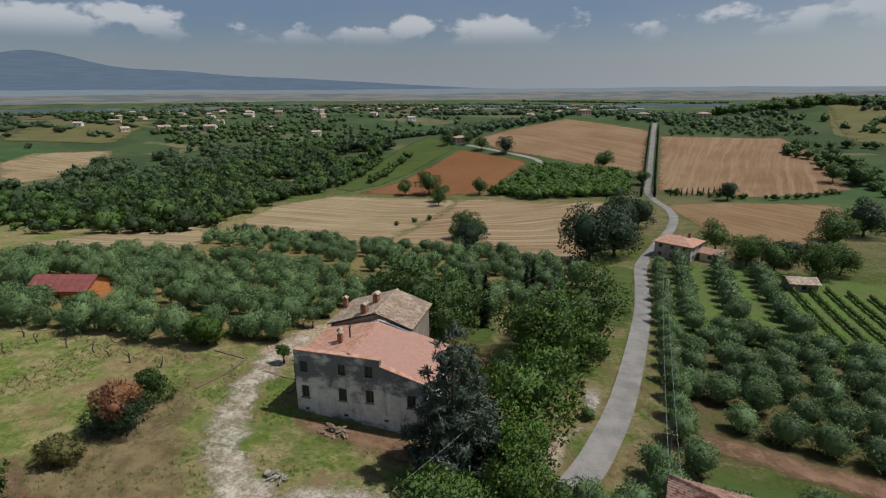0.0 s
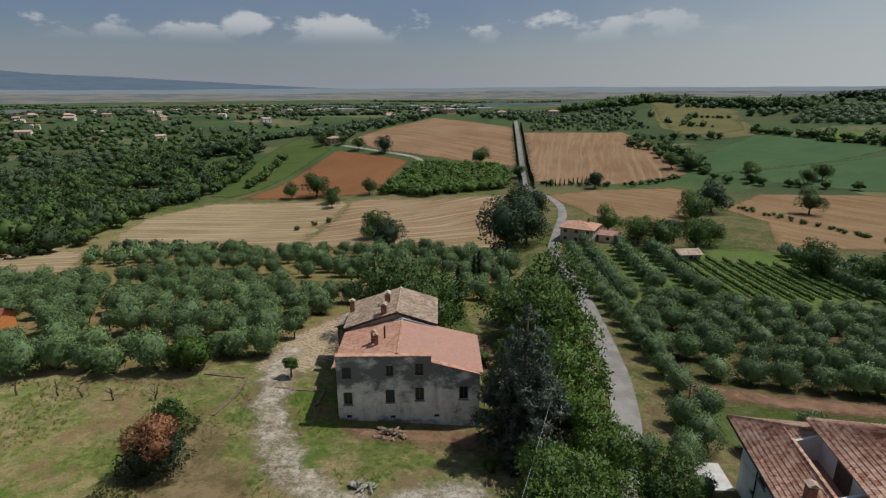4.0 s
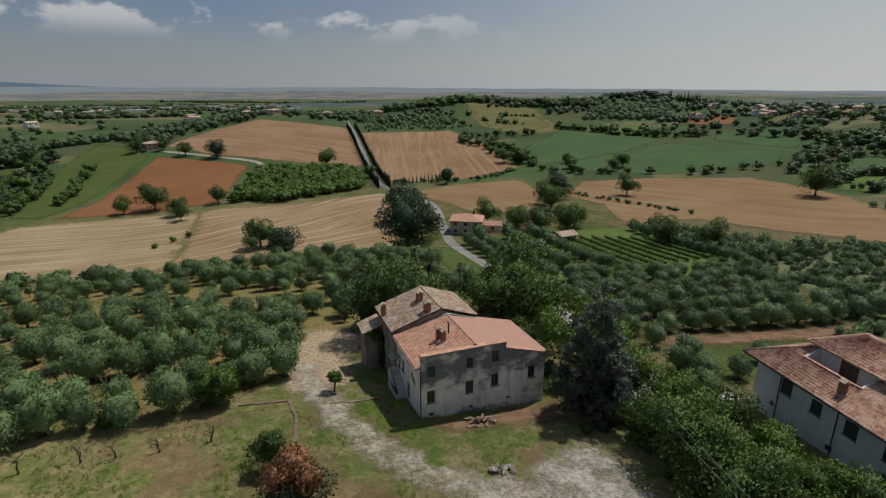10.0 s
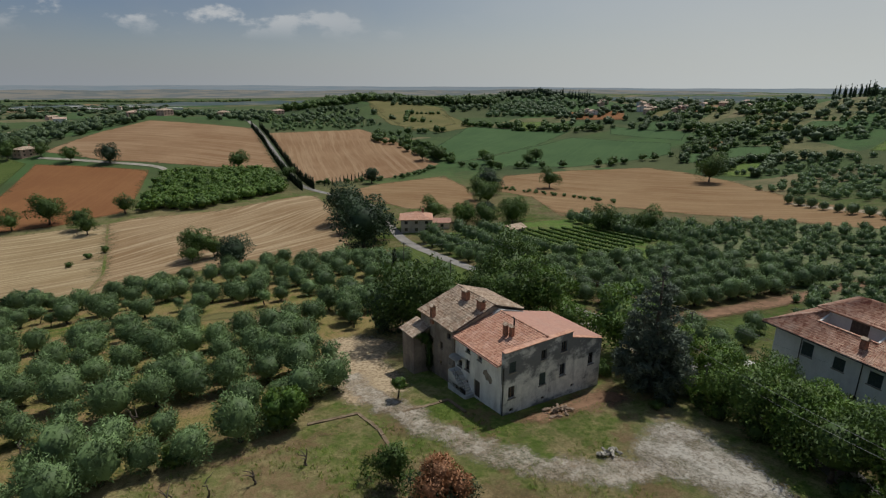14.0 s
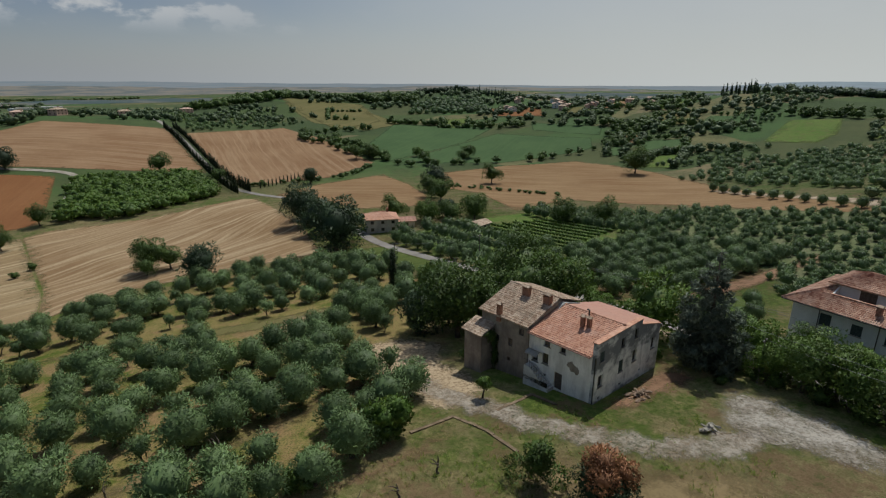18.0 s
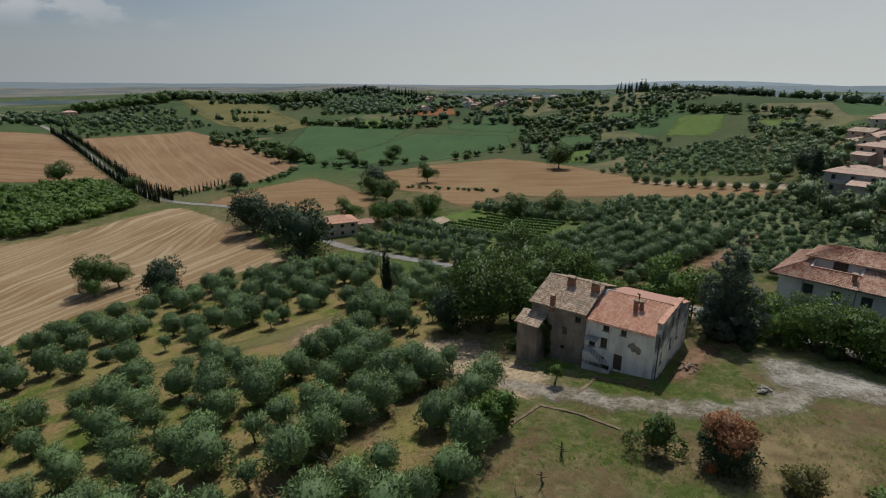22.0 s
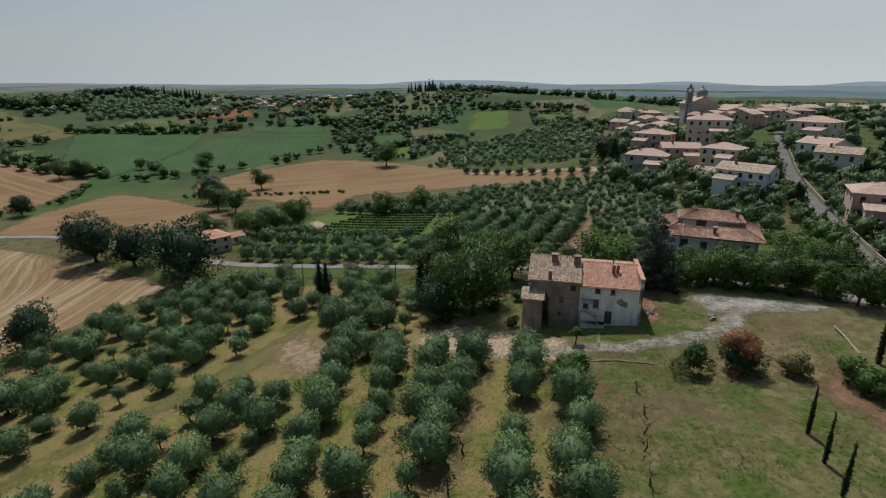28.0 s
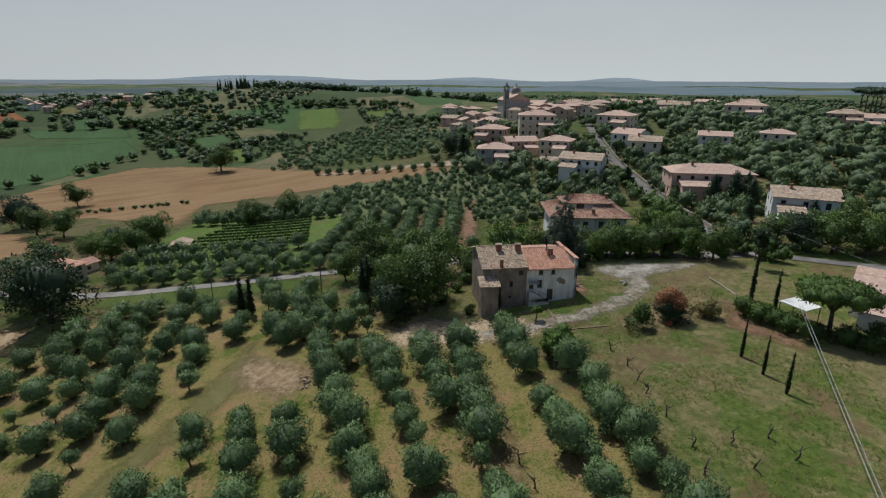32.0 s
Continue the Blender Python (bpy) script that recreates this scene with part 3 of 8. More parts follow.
# small plots on the slopes towards the hill town
PLOTS = []
pr = random.Random(14)
for cx, cy, w, d, turn, mat, lab in (
    (215, 172, 40, 18, 20, M_TERRA, "grass plot with a few trees"), (250, 196, 44, 26, 30, M_CROP, "green plot between hedges"), (228, 214, 30, 12, 25, M_CROP, "green strip between hedges"),
    (330, 232, 40, 30, 15, M_PALE, "pale grass plot on the slope"), (300, 300, 40, 24, 40, M_CROP, "green plot below the village"), (262, 225, 26, 14, 30, M_STUB_R, "small bare brown plot"),
    (345, 330, 50, 30, 30, M_PALE, "pale grass plot below the village"), (230, 380, 44, 24, 50, M_TERRA, "grass plot beside the wood"), (385, 265, 44, 30, 20, M_TERRA, "grass slope under the hilltop"),
    (330, 190, 30, 40, 10, M_CROP, "green terraces under the chapel"), (390, 330, 60, 36, 30, M_STUB_R, "brown plot behind the village"), (310, 90, 40, 26, 10, M_TERRA, "grass plot below the old town"),
    (170, 470, 50, 30, 60, M_TERRA, "grass slope between woods"), (60, 480, 70, 40, 10, M_TERRA, "grass plot above the fields"), (260, 620, 90, 60, 30, M_PALE, "far pale field"), (340, 600, 80, 50, 20, M_STUB_R, "far brown field"),
):
    c, n = math.cos(radians(turn)), math.sin(radians(turn))
    ring = [(cx + (u * c - v * n), cy + (u * n + v * c)) for u, v in ((-w / 2, -d / 2 * pr.uniform(0.7, 1.1)), (w / 2, -d / 2), (w / 2 * pr.uniform(0.8, 1.1), d / 2), (-w / 2, d / 2 * pr.uniform(0.8, 1.2)))]
    PLOTS.append(ring)
    patch("plot", ring, mat, 0.25, lab, "field", 10)
# long fields on the plain
pr = random.Random(40)
for i in range(22):
    a, dist = pr.uniform(-1.0, 0.05), 1000 * 3.1 ** pr.random()
    c, n = math.cos(a), math.sin(a)
    w, d = dist * pr.uniform(0.1, 0.26), dist * pr.uniform(0.04, 0.09)
    ring = [(dist * n + u * c + v * n, dist * c - u * n + v * c) for u, v in ((-w / 2, -d / 2), (w / 2, -d / 2), (w * pr.uniform(0.3, 0.5), d / 2), (-w * pr.uniform(0.3, 0.5), d / 2))]
    mat, lab = pr.choice(((M_STUB, "pale harvested field on the plain"), (M_PALE, "dry pasture on the plain"), (M_CROP, "green crop field on the plain"), (M_STUB_R, "brown field on the plain")))
    patch("plain_field", ring, mat, 0.8, lab, "field", 60)
# groves
patch("grove_ground", [(-140, 46), (-78, 43), (-46, 49), (-37, 62), (-28, 72), (-10, 90), (-8, 128), (-40, 141), (-70, 136), (-110, 138), (-150, 110)], M_GROVE, 0.06, "dry grass and bare soil under the olive trees", "ground", 6.0, 1.2)
patch("grove_ground", [(6, 88), (50, 84), (92, 84), (70, 140), (30, 146), (8, 138)], M_TERRA, 0.07, "mown grass between olive and vine rows", "ground", 5.0, 0.8)
patch("grove_ground", [(6, 50), (60, 44), (95, 48), (98, 88), (50, 88), (5, 92)], M_DRYGROVE, 0.06, "dry grass and brown soil under crowded olives", "ground", 5.0, 0.8)
patch("scrub_ground", [(25, 40), (60, 18), (102, 38), (110, 52), (109, 104), (66, 104), (50, 60)], M_SCRUB, 0.09, "rough scrubby slope below the town", "ground", 6.0, 1.5)
patch("lawn", [(5, 37), (26, 42), (30, 50), (7, 50)], M_LAWN, 0.09, "green lawn beside the villa", "lawn", 4.0, 0.5)
patch("verge", [(-2, 80), (2, 92), (3, 112), (3, 135), (-6, 134), (-8, 110), (-8, 90)], M_LAWN, 0.1, "mown green verge beside the lane", "verge", 4.0, 0.5)

patch("green_yard", [(-24, 68), (-25, 83), (-19, 79), (-17, 68), (-21, 62)], M_LAWN, 0.09, "rank green grass behind the old house", "ground", 2.5, 0.4, feather=3.0)
patch("bare_yard", [(-20.5, 61), (-16, 66), (-14, 59), (-15.5, 50), (-17.5, 52)], M_REDDIRT, 0.08, "bare reddish earth behind the old house", "yard", 1.5, 0.3, feather=3.0)
strip("lane", [(-14, 12), (-8, 26), (-3, 40), (-1, 49), (0.5, 60), (2, 80), (3, 100), (3, 118), (3, 138), (7, 160), (12, 184), (14, 205), (13, 228), (9, 252), (6, 276), (7, 310), (8, 358), (9.5, 423), (11, 470)], 3.0, M_ROAD, 0.14, "narrow pale asphalt country lane", "road")
strip("farm_track", [(-114, 360), (-84, 341), (-56, 324), (-58, 300), (-66, 258)], 3.4, M_TRACK, 0.16, "pale gravel farm track beside the ploughed field", "track")
strip("town_street", [(150, -20), (120, -14), (87, -9), (60, -7), (44, -6), (26, -4), (8, -2), (-8, 0), (-20, -6), (-36, -30)], 3.0, M_STREET, 0.14, "asphalt street climbing towards the town", "road")
strip("street_link", [(-14, 12), (-15, 4), (-16, -3)], 4.4, M_ROAD, 0.13, "asphalt junction of lane and street", "road")
DRIVE = [(-41.8, 56), (-40.6, 49), (-38.9, 42), (-36.8, 37), (-34.5, 33), (-31.5, 29.5), (-28, 27.5), (-23, 26)]
strip("driveway", DRIVE, 5.0, M_DRIVE, 0.06, "rutted track of pale broken stone", "driveway", 0.7, 10)
patch("gravel_yard", [(-27, 29), (-22, 31), (-18, 33), (-14.5, 30), (-15, 24), (-17, 17), (-18, 12), (-21, 12), (-23, 17), (-25, 23)], M_GRAVEL, 0.12, "bright white gravel forecourt", "yard", 1.5, 0.2, feather=3.2)
patch("dirt_yard", [(-45, 47), (-40, 46), (-36, 48.5), (-34.5, 52), (-35, 58), (-30, 62), (-34, 70), (-41, 72), (-45, 60)], M_RUT, 0.07, "bare trampled straw-coloured earth beside the house", "yard", 1.5, 0.2, feather=3.4)
patch("earth_apron", [(-32, 36), (-24, 34.8), (-16, 34.5), (-14, 39), (-15, 41), (-17, 40.5), (-31, 39.6)], M_REDDIRT, 0.07, "reddish bare earth along the house wall", "yard", 1.5, 0.2, feather=3.4)
patch("dirt_clearing", [(-33.5, 93.5), (-36.5, 85.5), (-43.5, 77.5), (-51, 79), (-53, 84), (-48, 90), (-42, 95)], M_CHURN, 0.1, "bare churned earth clearing among the olives", "yard", 1.5, 0.5, feather=6.0)
patch("grass_swathe", [(-24, 93), (-31, 91), (-38, 88), (-47, 88.5), (-56, 92.5), (-67, 100), (-78, 103.5), (-78, 108.5), (-66, 105), (-55, 99.5), (-43, 96), (-34, 94.5), (-26, 95.5)], M_PALE, 0.09, "yellowing grass strip between two blocks of olives", "ground", 2.5, 0.6, feather=3.5)
patch("grove_aisle", [(-90, 54.5), (-62, 55), (-48, 56.5), (-44, 57), (-46, 60), (-64, 58.5), (-90, 58.5)], M_STRAWY, 0.09, "trodden straw-coloured aisle between olive rows", "ground", 2.0, 0.3, feather=2.5)
patch("dry_bank", [(-58, 45.5), (-50, 46), (-44, 46.5), (-43, 44), (-50, 42.5), (-60, 43)], M_REDDIRT, 0.1, "dry reddish bank below the olives", "bank", 1.5, 0.2, feather=3.4)
patch("dry_bank", [(-47, 24), (-41, 21), (-36, 19), (-38, 16), (-46, 18), (-54, 15), (-60, 17), (-52, 21)], M_REDDIRT, 0.1, "dry reddish bank above the garden hedge", "bank", 1.5, 0.2, feather=3.4)
patch("dirt_verge", [(-8, 22), (-6.5, 30), (-4.8, 40), (-3, 50), (-4.5, 51), (-7.5, 44), (-10, 32)], M_DIRT, 0.11, "dusty verge of the lane", "verge", 1.5, 0.2, feather=1.5)
patch("stone_heap_ground", [(-4.8, 59.5), (-2.0, 60.7), (-1.6, 57), (-2.0, 53.6), (-3.8, 53.2)], M_GRAVEL, 0.17, "pale broken stone tipped beside the lane", "verge", 1.0, 0.2, feather=1.2)
patch("tilled_soil", [(6, 51), (30, 47.5), (60, 44), (61, 49), (32, 53), (8, 56)], M_REDDIRT, 0.1, "bare reddish soil under the first olive rows", "ground", 2.5, 0.3, feather=2.5)

# ==== plants
M_OLIVE = foliage("olive_leaves", (0.06, 0.11, 0.038), (0.215, 0.303, 0.116), None, 0.1, 1.0)
M_OAK = foliage("oak_leaves", (0.026, 0.054, 0.011), (0.085, 0.14, 0.028), (0.12, 0.14, 0.03))
M_BRIGHT = foliage("bright_leaves", (0.03, 0.07, 0.011), (0.1, 0.168, 0.023), (0.148, 0.168, 0.03))
M_DARK = foliage("dark_leaves", (0.016, 0.032, 0.014), (0.048, 0.078, 0.034))
M_SPRUCE = foliage("blue_spruce_needles", (0.022, 0.034, 0.02), (0.145, 0.18, 0.13), (0.07, 0.08, 0.05))
M_CYPRESS = foliage("cypress_leaves", (0.014, 0.026, 0.01), (0.038, 0.055, 0.022))
M_RUST = foliage("rusty_leaves", (0.15, 0.065, 0.028), (0.36, 0.18, 0.09))
M_GOLD = foliage("yellowing_leaves", (0.07, 0.075, 0.02), (0.17, 0.15, 0.05))
M_WOOD = foliage("woodland_leaves", (0.03, 0.055, 0.02), (0.105, 0.15, 0.06), (0.13, 0.155, 0.075))
M_THICKET = foliage("thicket_leaves", (0.02, 0.04, 0.012), (0.064, 0.1, 0.03), (0.085, 0.105, 0.036))
M_GARDEN = foliage("garden_leaves", (0.045, 0.078, 0.03), (0.15, 0.2, 0.085), (0.18, 0.2, 0.09))
M_BARK = plain("bark", (0.055, 0.042, 0.03), (0.13, 0.105, 0.08), 3.0, 0.95, 0, 0.7, True)

ICO = bmesh.new()
bmesh.ops.create_icosphere(ICO, subdivisions=2, radius=1.0)
ICO_V = np.array([v.co[:] for v in ICO.verts])
ICO_F = np.array([[v.index for v in f.verts] for f in ICO.faces])
ICO.free()
ICO = bmesh.new()
bmesh.ops.create_icosphere(ICO, subdivisions=1, radius=1.0)
ICO1_V = np.array([v.co[:] for v in ICO.verts])
ICO1_F = np.array([[v.index for v in f.verts] for f in ICO.faces])
ICO.free()


def leaf_cloud(rng, clumps, n, size, up=0.25, long=1.7, core=0.78, cores=None, soft=0.8, coarse=False):
    """Leaves thrown over clumps (x, y, z, rx, ry, rz), the first so many clumps round a dim core; soft: how far the shading follows the clump."""
    cl = np.array(clumps, float)
    w = cl[:, 3] * cl[:, 4] + cl[:, 4] * cl[:, 5]
    pick = rng.choice(len(cl), n, p=w / w.sum())
    d = rng.normal(size=(n, 3))
    d[:, 2] += up
    d /= np.linalg.norm(d, axis=1)[:, None]
    rad = rng.uniform(0.5, 1.06, n) ** 0.6
    bumpy = 1 + 0.14 * np.sin(d[:, 0] * 5 + pick) * np.cos(d[:, 1] * 6 - pick) + 0.1 * np.sin(d[:, 2] * 9 + pick * 2)
    c = cl[pick, :3] + d * cl[pick, 3:] * (rad * bumpy)[:, None]
    mid = (cl[:, :3] * w[:, None]).sum(0) / w.sum()
    span = np.maximum(np.abs(cl[:, :3] - mid).max(0) + cl[:, 3:].mean(0), 0.1)
    out = (c - mid) / span
    a = d * 0.5 + rng.normal(scale=0.6, size=(n, 3)) + np.array((0, 0, 0.1))
    a /= np.linalg.norm(a, axis=1)[:, None]
    b = np.cross(a, rng.normal(size=(n, 3)))
    b /= np.linalg.norm(b, axis=1)[:, None]
    s = size * rng.uniform(0.55, 1.3, n)[:, None]
    nor = (d * 0.95 + out * 0.55) * soft + rng.normal(scale=0.2 + 0.5 * (1 - soft), size=(n, 3))
    nor /= np.linalg.norm(nor, axis=1)[:, None]
    flip = (np.cross(a, b) * nor).sum(1) > 0
    b[flip] *= -1
    V = np.stack([c - b * s * 0.5, c + b * s * 0.5, c + a * s * long], 1).reshape(-1, 3)
    quads = [tuple(f) for f in np.arange(3 * n).reshape(-1, 3).tolist()]
    verts, norms, off = [V], [np.repeat(nor, 3, 0)], len(V)
    tris = []
    if core:
        for i, x in enumerate(cl[: cores or len(cl)]):
            iv, jf = (ICO_V, ICO_F) if i == 0 and not coarse else (ICO1_V, ICO1_F)
            k = core * (1 + 0.08 * rng.normal(size=(len(iv), 1)))
            verts.append(x[:3] + iv * x[3:] * k)
            norms.append(iv)
            tris += [tuple(f) for f in (jf + off).tolist()]
            off += len(iv)
    return np.concatenate(verts), quads + tris, np.concatenate(norms)


def leafy(name, cloud, mat):
    v, f, n = cloud
    return mesh_of(name, v, f, mat, True, n)


def limb(bm, a, b, r0, r1, sides=6):
    """A tapered round limb from a to b."""
    a, b = Vector(a), Vector(b)
    q = (b - a).to_track_quat("Z", "Y").to_matrix().to_4x4()
    ring = []
    for p, r in ((a, r0), (b, r1)):
        ring.append([bm.verts.new(Matrix.Translation(p) @ q @ Vector((r * math.cos(2 * math.pi * i / sides), r * math.sin(2 * math.pi * i / sides), 0))) for i in range(sides)])
    for i in range(sides):
        bm.faces.new((ring[0][i], ring[0][(i + 1) % sides], ring[1][(i + 1) % sides], ring[1][i]))
    bm.faces.new(ring[1])
    bm.faces.new(ring[0][::-1])


def trunk_mesh(rng, height, r, forks, reach):
    bm = bmesh.new()
    lean = (rng.uniform(-0.2, 0.2), rng.uniform(-0.2, 0.2), height)
    limb(bm, (0, 0, -0.4), (0, 0, 0.15), r * 1.5, r * 1.1, 8)
    limb(bm, (0, 0, 0.1), lean, r * 1.1, r * 0.8, 8)
    for i in range(forks):
        t = 2 * math.pi * (i + rng.uniform(-0.3, 0.3)) / forks
        m = (lean[0] + reach * 0.55 * math.cos(t), lean[1] + reach * 0.55 * math.sin(t), height + reach * rng.uniform(0.5, 0.8))
        limb(bm, (lean[0], lean[1], height - 0.1), m, r * 0.6, r * 0.35)
        limb(bm, m, (m[0] + reach * 0.4 * math.cos(t + 0.4), m[1] + reach * 0.4 * math.sin(t + 0.4), m[2] + reach * 0.6), r * 0.35, r * 0.12, 5)
    return bm_mesh("trunk", bm, M_BARK, True)


def round_clumps(rng, n, rx, rz, z, spread_r, rmin=0.42, rmax=0.62):
    """Clumps set round an axis to make an uneven crown."""
    out = [(0, 0, z, rx * 0.62, rx * 0.62, rz * 0.75)]
    for i in range(n):
        a = 2 * math.pi * (i + rng.uniform(-0.4, 0.4)) / n * 1.618 * 2
        d = spread_r * rng.uniform(0.55, 1.0)
        s = rng.uniform(rmin, rmax)
        out.append((d * math.cos(a), d * math.sin(a), z + rz * rng.uniform(-0.55, 0.62), rx * s, rx * s * rng.uniform(0.85, 1.15), rz * s * rng.uniform(0.8, 1.1)))
    return out


RNG = np.random.default_rng(11)
KINDS = {}


def kind(key, name, label, mat, trunk, clumps, n, size, category="tree", **more):
    """A prototype tree: meshes for trunk and crown, and a light set of arrays for distant ones."""
    KINDS.setdefault(key, []).append((name, label, category, trunk, leafy("crown", leaf_cloud(RNG, clumps, n, size, **more), mat)))




def bush_clumps(rng, n, r, rz, z, reach, body=0.72):
    """A full, fluffy crown: one body with many lobes of different size sunk into it."""
    out = [(0, 0, z, r * body, r * body, rz * body)]
    for i in range(n):
        a, e = 2.4 * i + rng.uniform(-0.6, 0.6), rng.uniform(-0.75, 1.1)
        s = rng.uniform(0.24, 0.56)
        q = reach * rng.uniform(0.7, 1.4)
        out.append((q * r * math.cos(a) * math.cos(e), q * r * math.sin(a) * math.cos(e), z + q * rz * math.sin(e), r * s, r * s, rz * s * rng.uniform(0.75, 1.0)))
    return out


for _ in range(6):
    kind("olive", "olive_tree", "grey-green olive tree on a short gnarled trunk", M_OLIVE, trunk_mesh(RNG, 0.6, 0.17, 3, 0.7), bush_clumps(RNG, 11, 2.05, 2.05, 1.85, 0.5, 0.74), 2600, 0.115, long=2.7, core=0.84, cores=1, up=0.2)
for _ in range(3):
    kind("sapling_olive", "young_olive_tree", "slim young olive tree with sparse crown", M_OLIVE, trunk_mesh(RNG, 0.7, 0.08, 3, 0.6), bush_clumps(RNG, 6, 1.05, 1.15, 1.6, 0.6), 800, 0.1, long=3.2, core=0.7, cores=1)
for _ in range(4):
    kind("oak", "oak_tree", "broad dark green oak tree", M_OAK, trunk_mesh(RNG, 1.6, 0.26, 4, 2.2), bush_clumps(RNG, 19, 3.9, 3.9, 4.1, 0.7, 0.64), 4600, 0.25, long=1.35, core=0.88, cores=1, up=0.4)
for _ in range(4):
    kind("bright", "leafy_tree", "fresh green broadleaf tree with dense crown", M_BRIGHT, trunk_mesh(RNG, 1.2, 0.2, 4, 1.8), bush_clumps(RNG, 19, 3.7, 3.8, 4.0, 0.72, 0.62), 4600, 0.25, long=1.35, core=0.86, cores=1, up=0.4)
for _ in range(3):
    kind("dark", "evergreen_oak", "dense almost black evergreen oak", M_DARK, trunk_mesh(RNG, 1.2, 0.3, 4, 2.2), bush_clumps(RNG, 19, 3.9, 3.9, 4.0, 0.66, 0.7), 4200, 0.26, long=1.35, core=0.92, cores=1, up=0.4)
for _ in range(3):
    kind("bush", "bush", "dark green leafy round bush", M_OAK, trunk_mesh(RNG, 0.3, 0.08, 3, 0.5), bush_clumps(RNG, 10, 1.5, 1.3, 1.15, 0.65), 1500, 0.16, "bush", long=1.4, core=0.88, cores=1)


def cone_clumps(height, r, n):
    """Clumps stacked to a spindle: full near the ground, pointed at the top."""
    out = []
    for i in range(n):
        t = i / (n - 1)
        q = max(0.1, r * (1 - t) ** 0.55 * (0.72 + 0.28 * min(1.0, t / 0.25)))
        out.append((0.06 * math.sin(i * 2.4), 0.06 * math.cos(i * 2.4), height * (0.05 + 0.9 * t), q, q, height / n * 1.1))
    return out


for _ in range(2):
    kind("cypress", "cypress", "slim dark green columnar cypress tree", M_CYPRESS, trunk_mesh(RNG, 0.5, 0.1, 0, 0), cone_clumps(6.0, 0.55, 11), 800, 0.17, up=0.3, long=2.6, core=0.9)


for _ in range(2):
    kind("fir", "fir_tree", "broad dark conifer in a garden", M_DARK, trunk_mesh(RNG, 1.0, 0.2, 0, 0), cone_clumps(10.0, 2.9, 12), 1800, 0.3, up=0.1, long=2.0, core=0.8)


def put(key, x, y, scale=1.0, squash=1.0, turn=None, which=None, label="", group="", sink=0.0, rng=random.Random(5)):
    """Stands one tree of a kind on the ground."""
    protos = KINDS[key]
    name, lab, cat, trunk, crown = protos[rng.randrange(len(protos)) if which is None else which]
    ob = thing(name, x, y, zz(x, y) - sink, rng.uniform(0, 360) if turn is None else turn, label or lab, cat, group)
    ob.scale = (scale, scale, scale * squash)
    for n, me in (("trunk", trunk), ("crown", crown)):
        part(n, me, None, ob)
    return ob


def light_proto(rng, clumps, n, size, **more):
    v, f, m = leaf_cloud(rng, clumps, n, size, **more)
    return v, np.array(f), m


def masses(name, protos, spots, mat, label, category):
    """Many distant plants joined into one mesh. spots: x, y, scale, squash."""
    rng = random.Random(len(spots))
    vs, ns, faces, off = [], [], [], 0
    for x, y, s, q in spots:
        v, f3, m = protos[rng.randrange(len(protos))]
        a = rng.uniform(0, 6.283)
        c, n = math.cos(a), math.sin(a)
        w = np.stack([(v[:, 0] * c - v[:, 1] * n) * s + x, (v[:, 0] * n + v[:, 1] * c) * s + y, v[:, 2] * s * q + zz(x, y)], 1)
        vs.append(w)
        ns.append(np.stack([m[:, 0] * c - m[:, 1] * n, m[:, 0] * n + m[:, 1] * c, m[:, 2]], 1))
        faces += (f3 + off).tolist()
        off += len(v)
    if not vs:
        return None
    return tagged(new(name, mesh_of(name, np.concatenate(vs), faces, mat, True, np.concatenate(ns))), label, category, kind="stuff")


LIGHT_OLIVE = [light_proto(RNG, bush_clumps(RNG, 6, 2.05, 1.95, 1.7, 0.48, 0.8), 240, 0.32, long=2.4, core=0.8, cores=1, up=0.4) for _ in range(5)]
LIGHT_GREY = [light_proto(RNG, bush_clumps(RNG, 4, 2.1, 1.75, 1.65, 0.5, 0.8), 130, 0.42, long=2.0, core=0.95, cores=1, coarse=True, up=0.4) for _ in range(4)]
LIGHT_TREE = [light_proto(RNG, bush_clumps(RNG, 12, 3.6, 3.4, 2.9, 0.6), 190, 0.66, long=1.3, core=1.0, cores=4, coarse=True, up=0.4) for _ in range(5)]
LIGHT_FAR = [light_proto(RNG, bush_clumps(RNG, 6, 3.6, 3.1, 2.3, 0.6), 34, 1.1, long=1.3, core=1.1, cores=3, coarse=True, up=0.4) for _ in range(5)]
LIGHT_CONE = [light_proto(RNG, cone_clumps(9.0, 1.1, 6), 120, 0.6, long=1.6, core=0.95) for _ in range(2)]


def inside(x, y, poly):
    hit = False
    for (x1, y1), (x2, y2) in zip(poly, poly[1:] + poly[:1]):
        if (y1 > y) != (y2 > y) and x < (x2 - x1) * (y - y1) / (y2 - y1) + x1:
            hit = not hit
    return hit


def rows_in(poly, angle, row, gap, jitter, rng, skip=0.0, phase=0.0):
    """Points in rows at an angle inside an outline."""
    c, s = math.cos(radians(angle)), math.sin(radians(angle))
    us = [x * c + y * s for x, y in poly]
    vs = [-x * s + y * c for x, y in poly]
    out, v = [], math.floor(min(vs) / row) * row + phase
    while v < max(vs):
        u = min(us) + rng.uniform(0, gap)
        while u < max(us):
            a, b = u + rng.uniform(-jitter, jitter), v + rng.uniform(-jitter, jitter) * 0.6
            x, y = a * c - b * s, a * s + b * c
            if inside(x, y, poly) and rng.random() >= skip:
                out.append((x, y))
            u += gap
        v += row
    return out


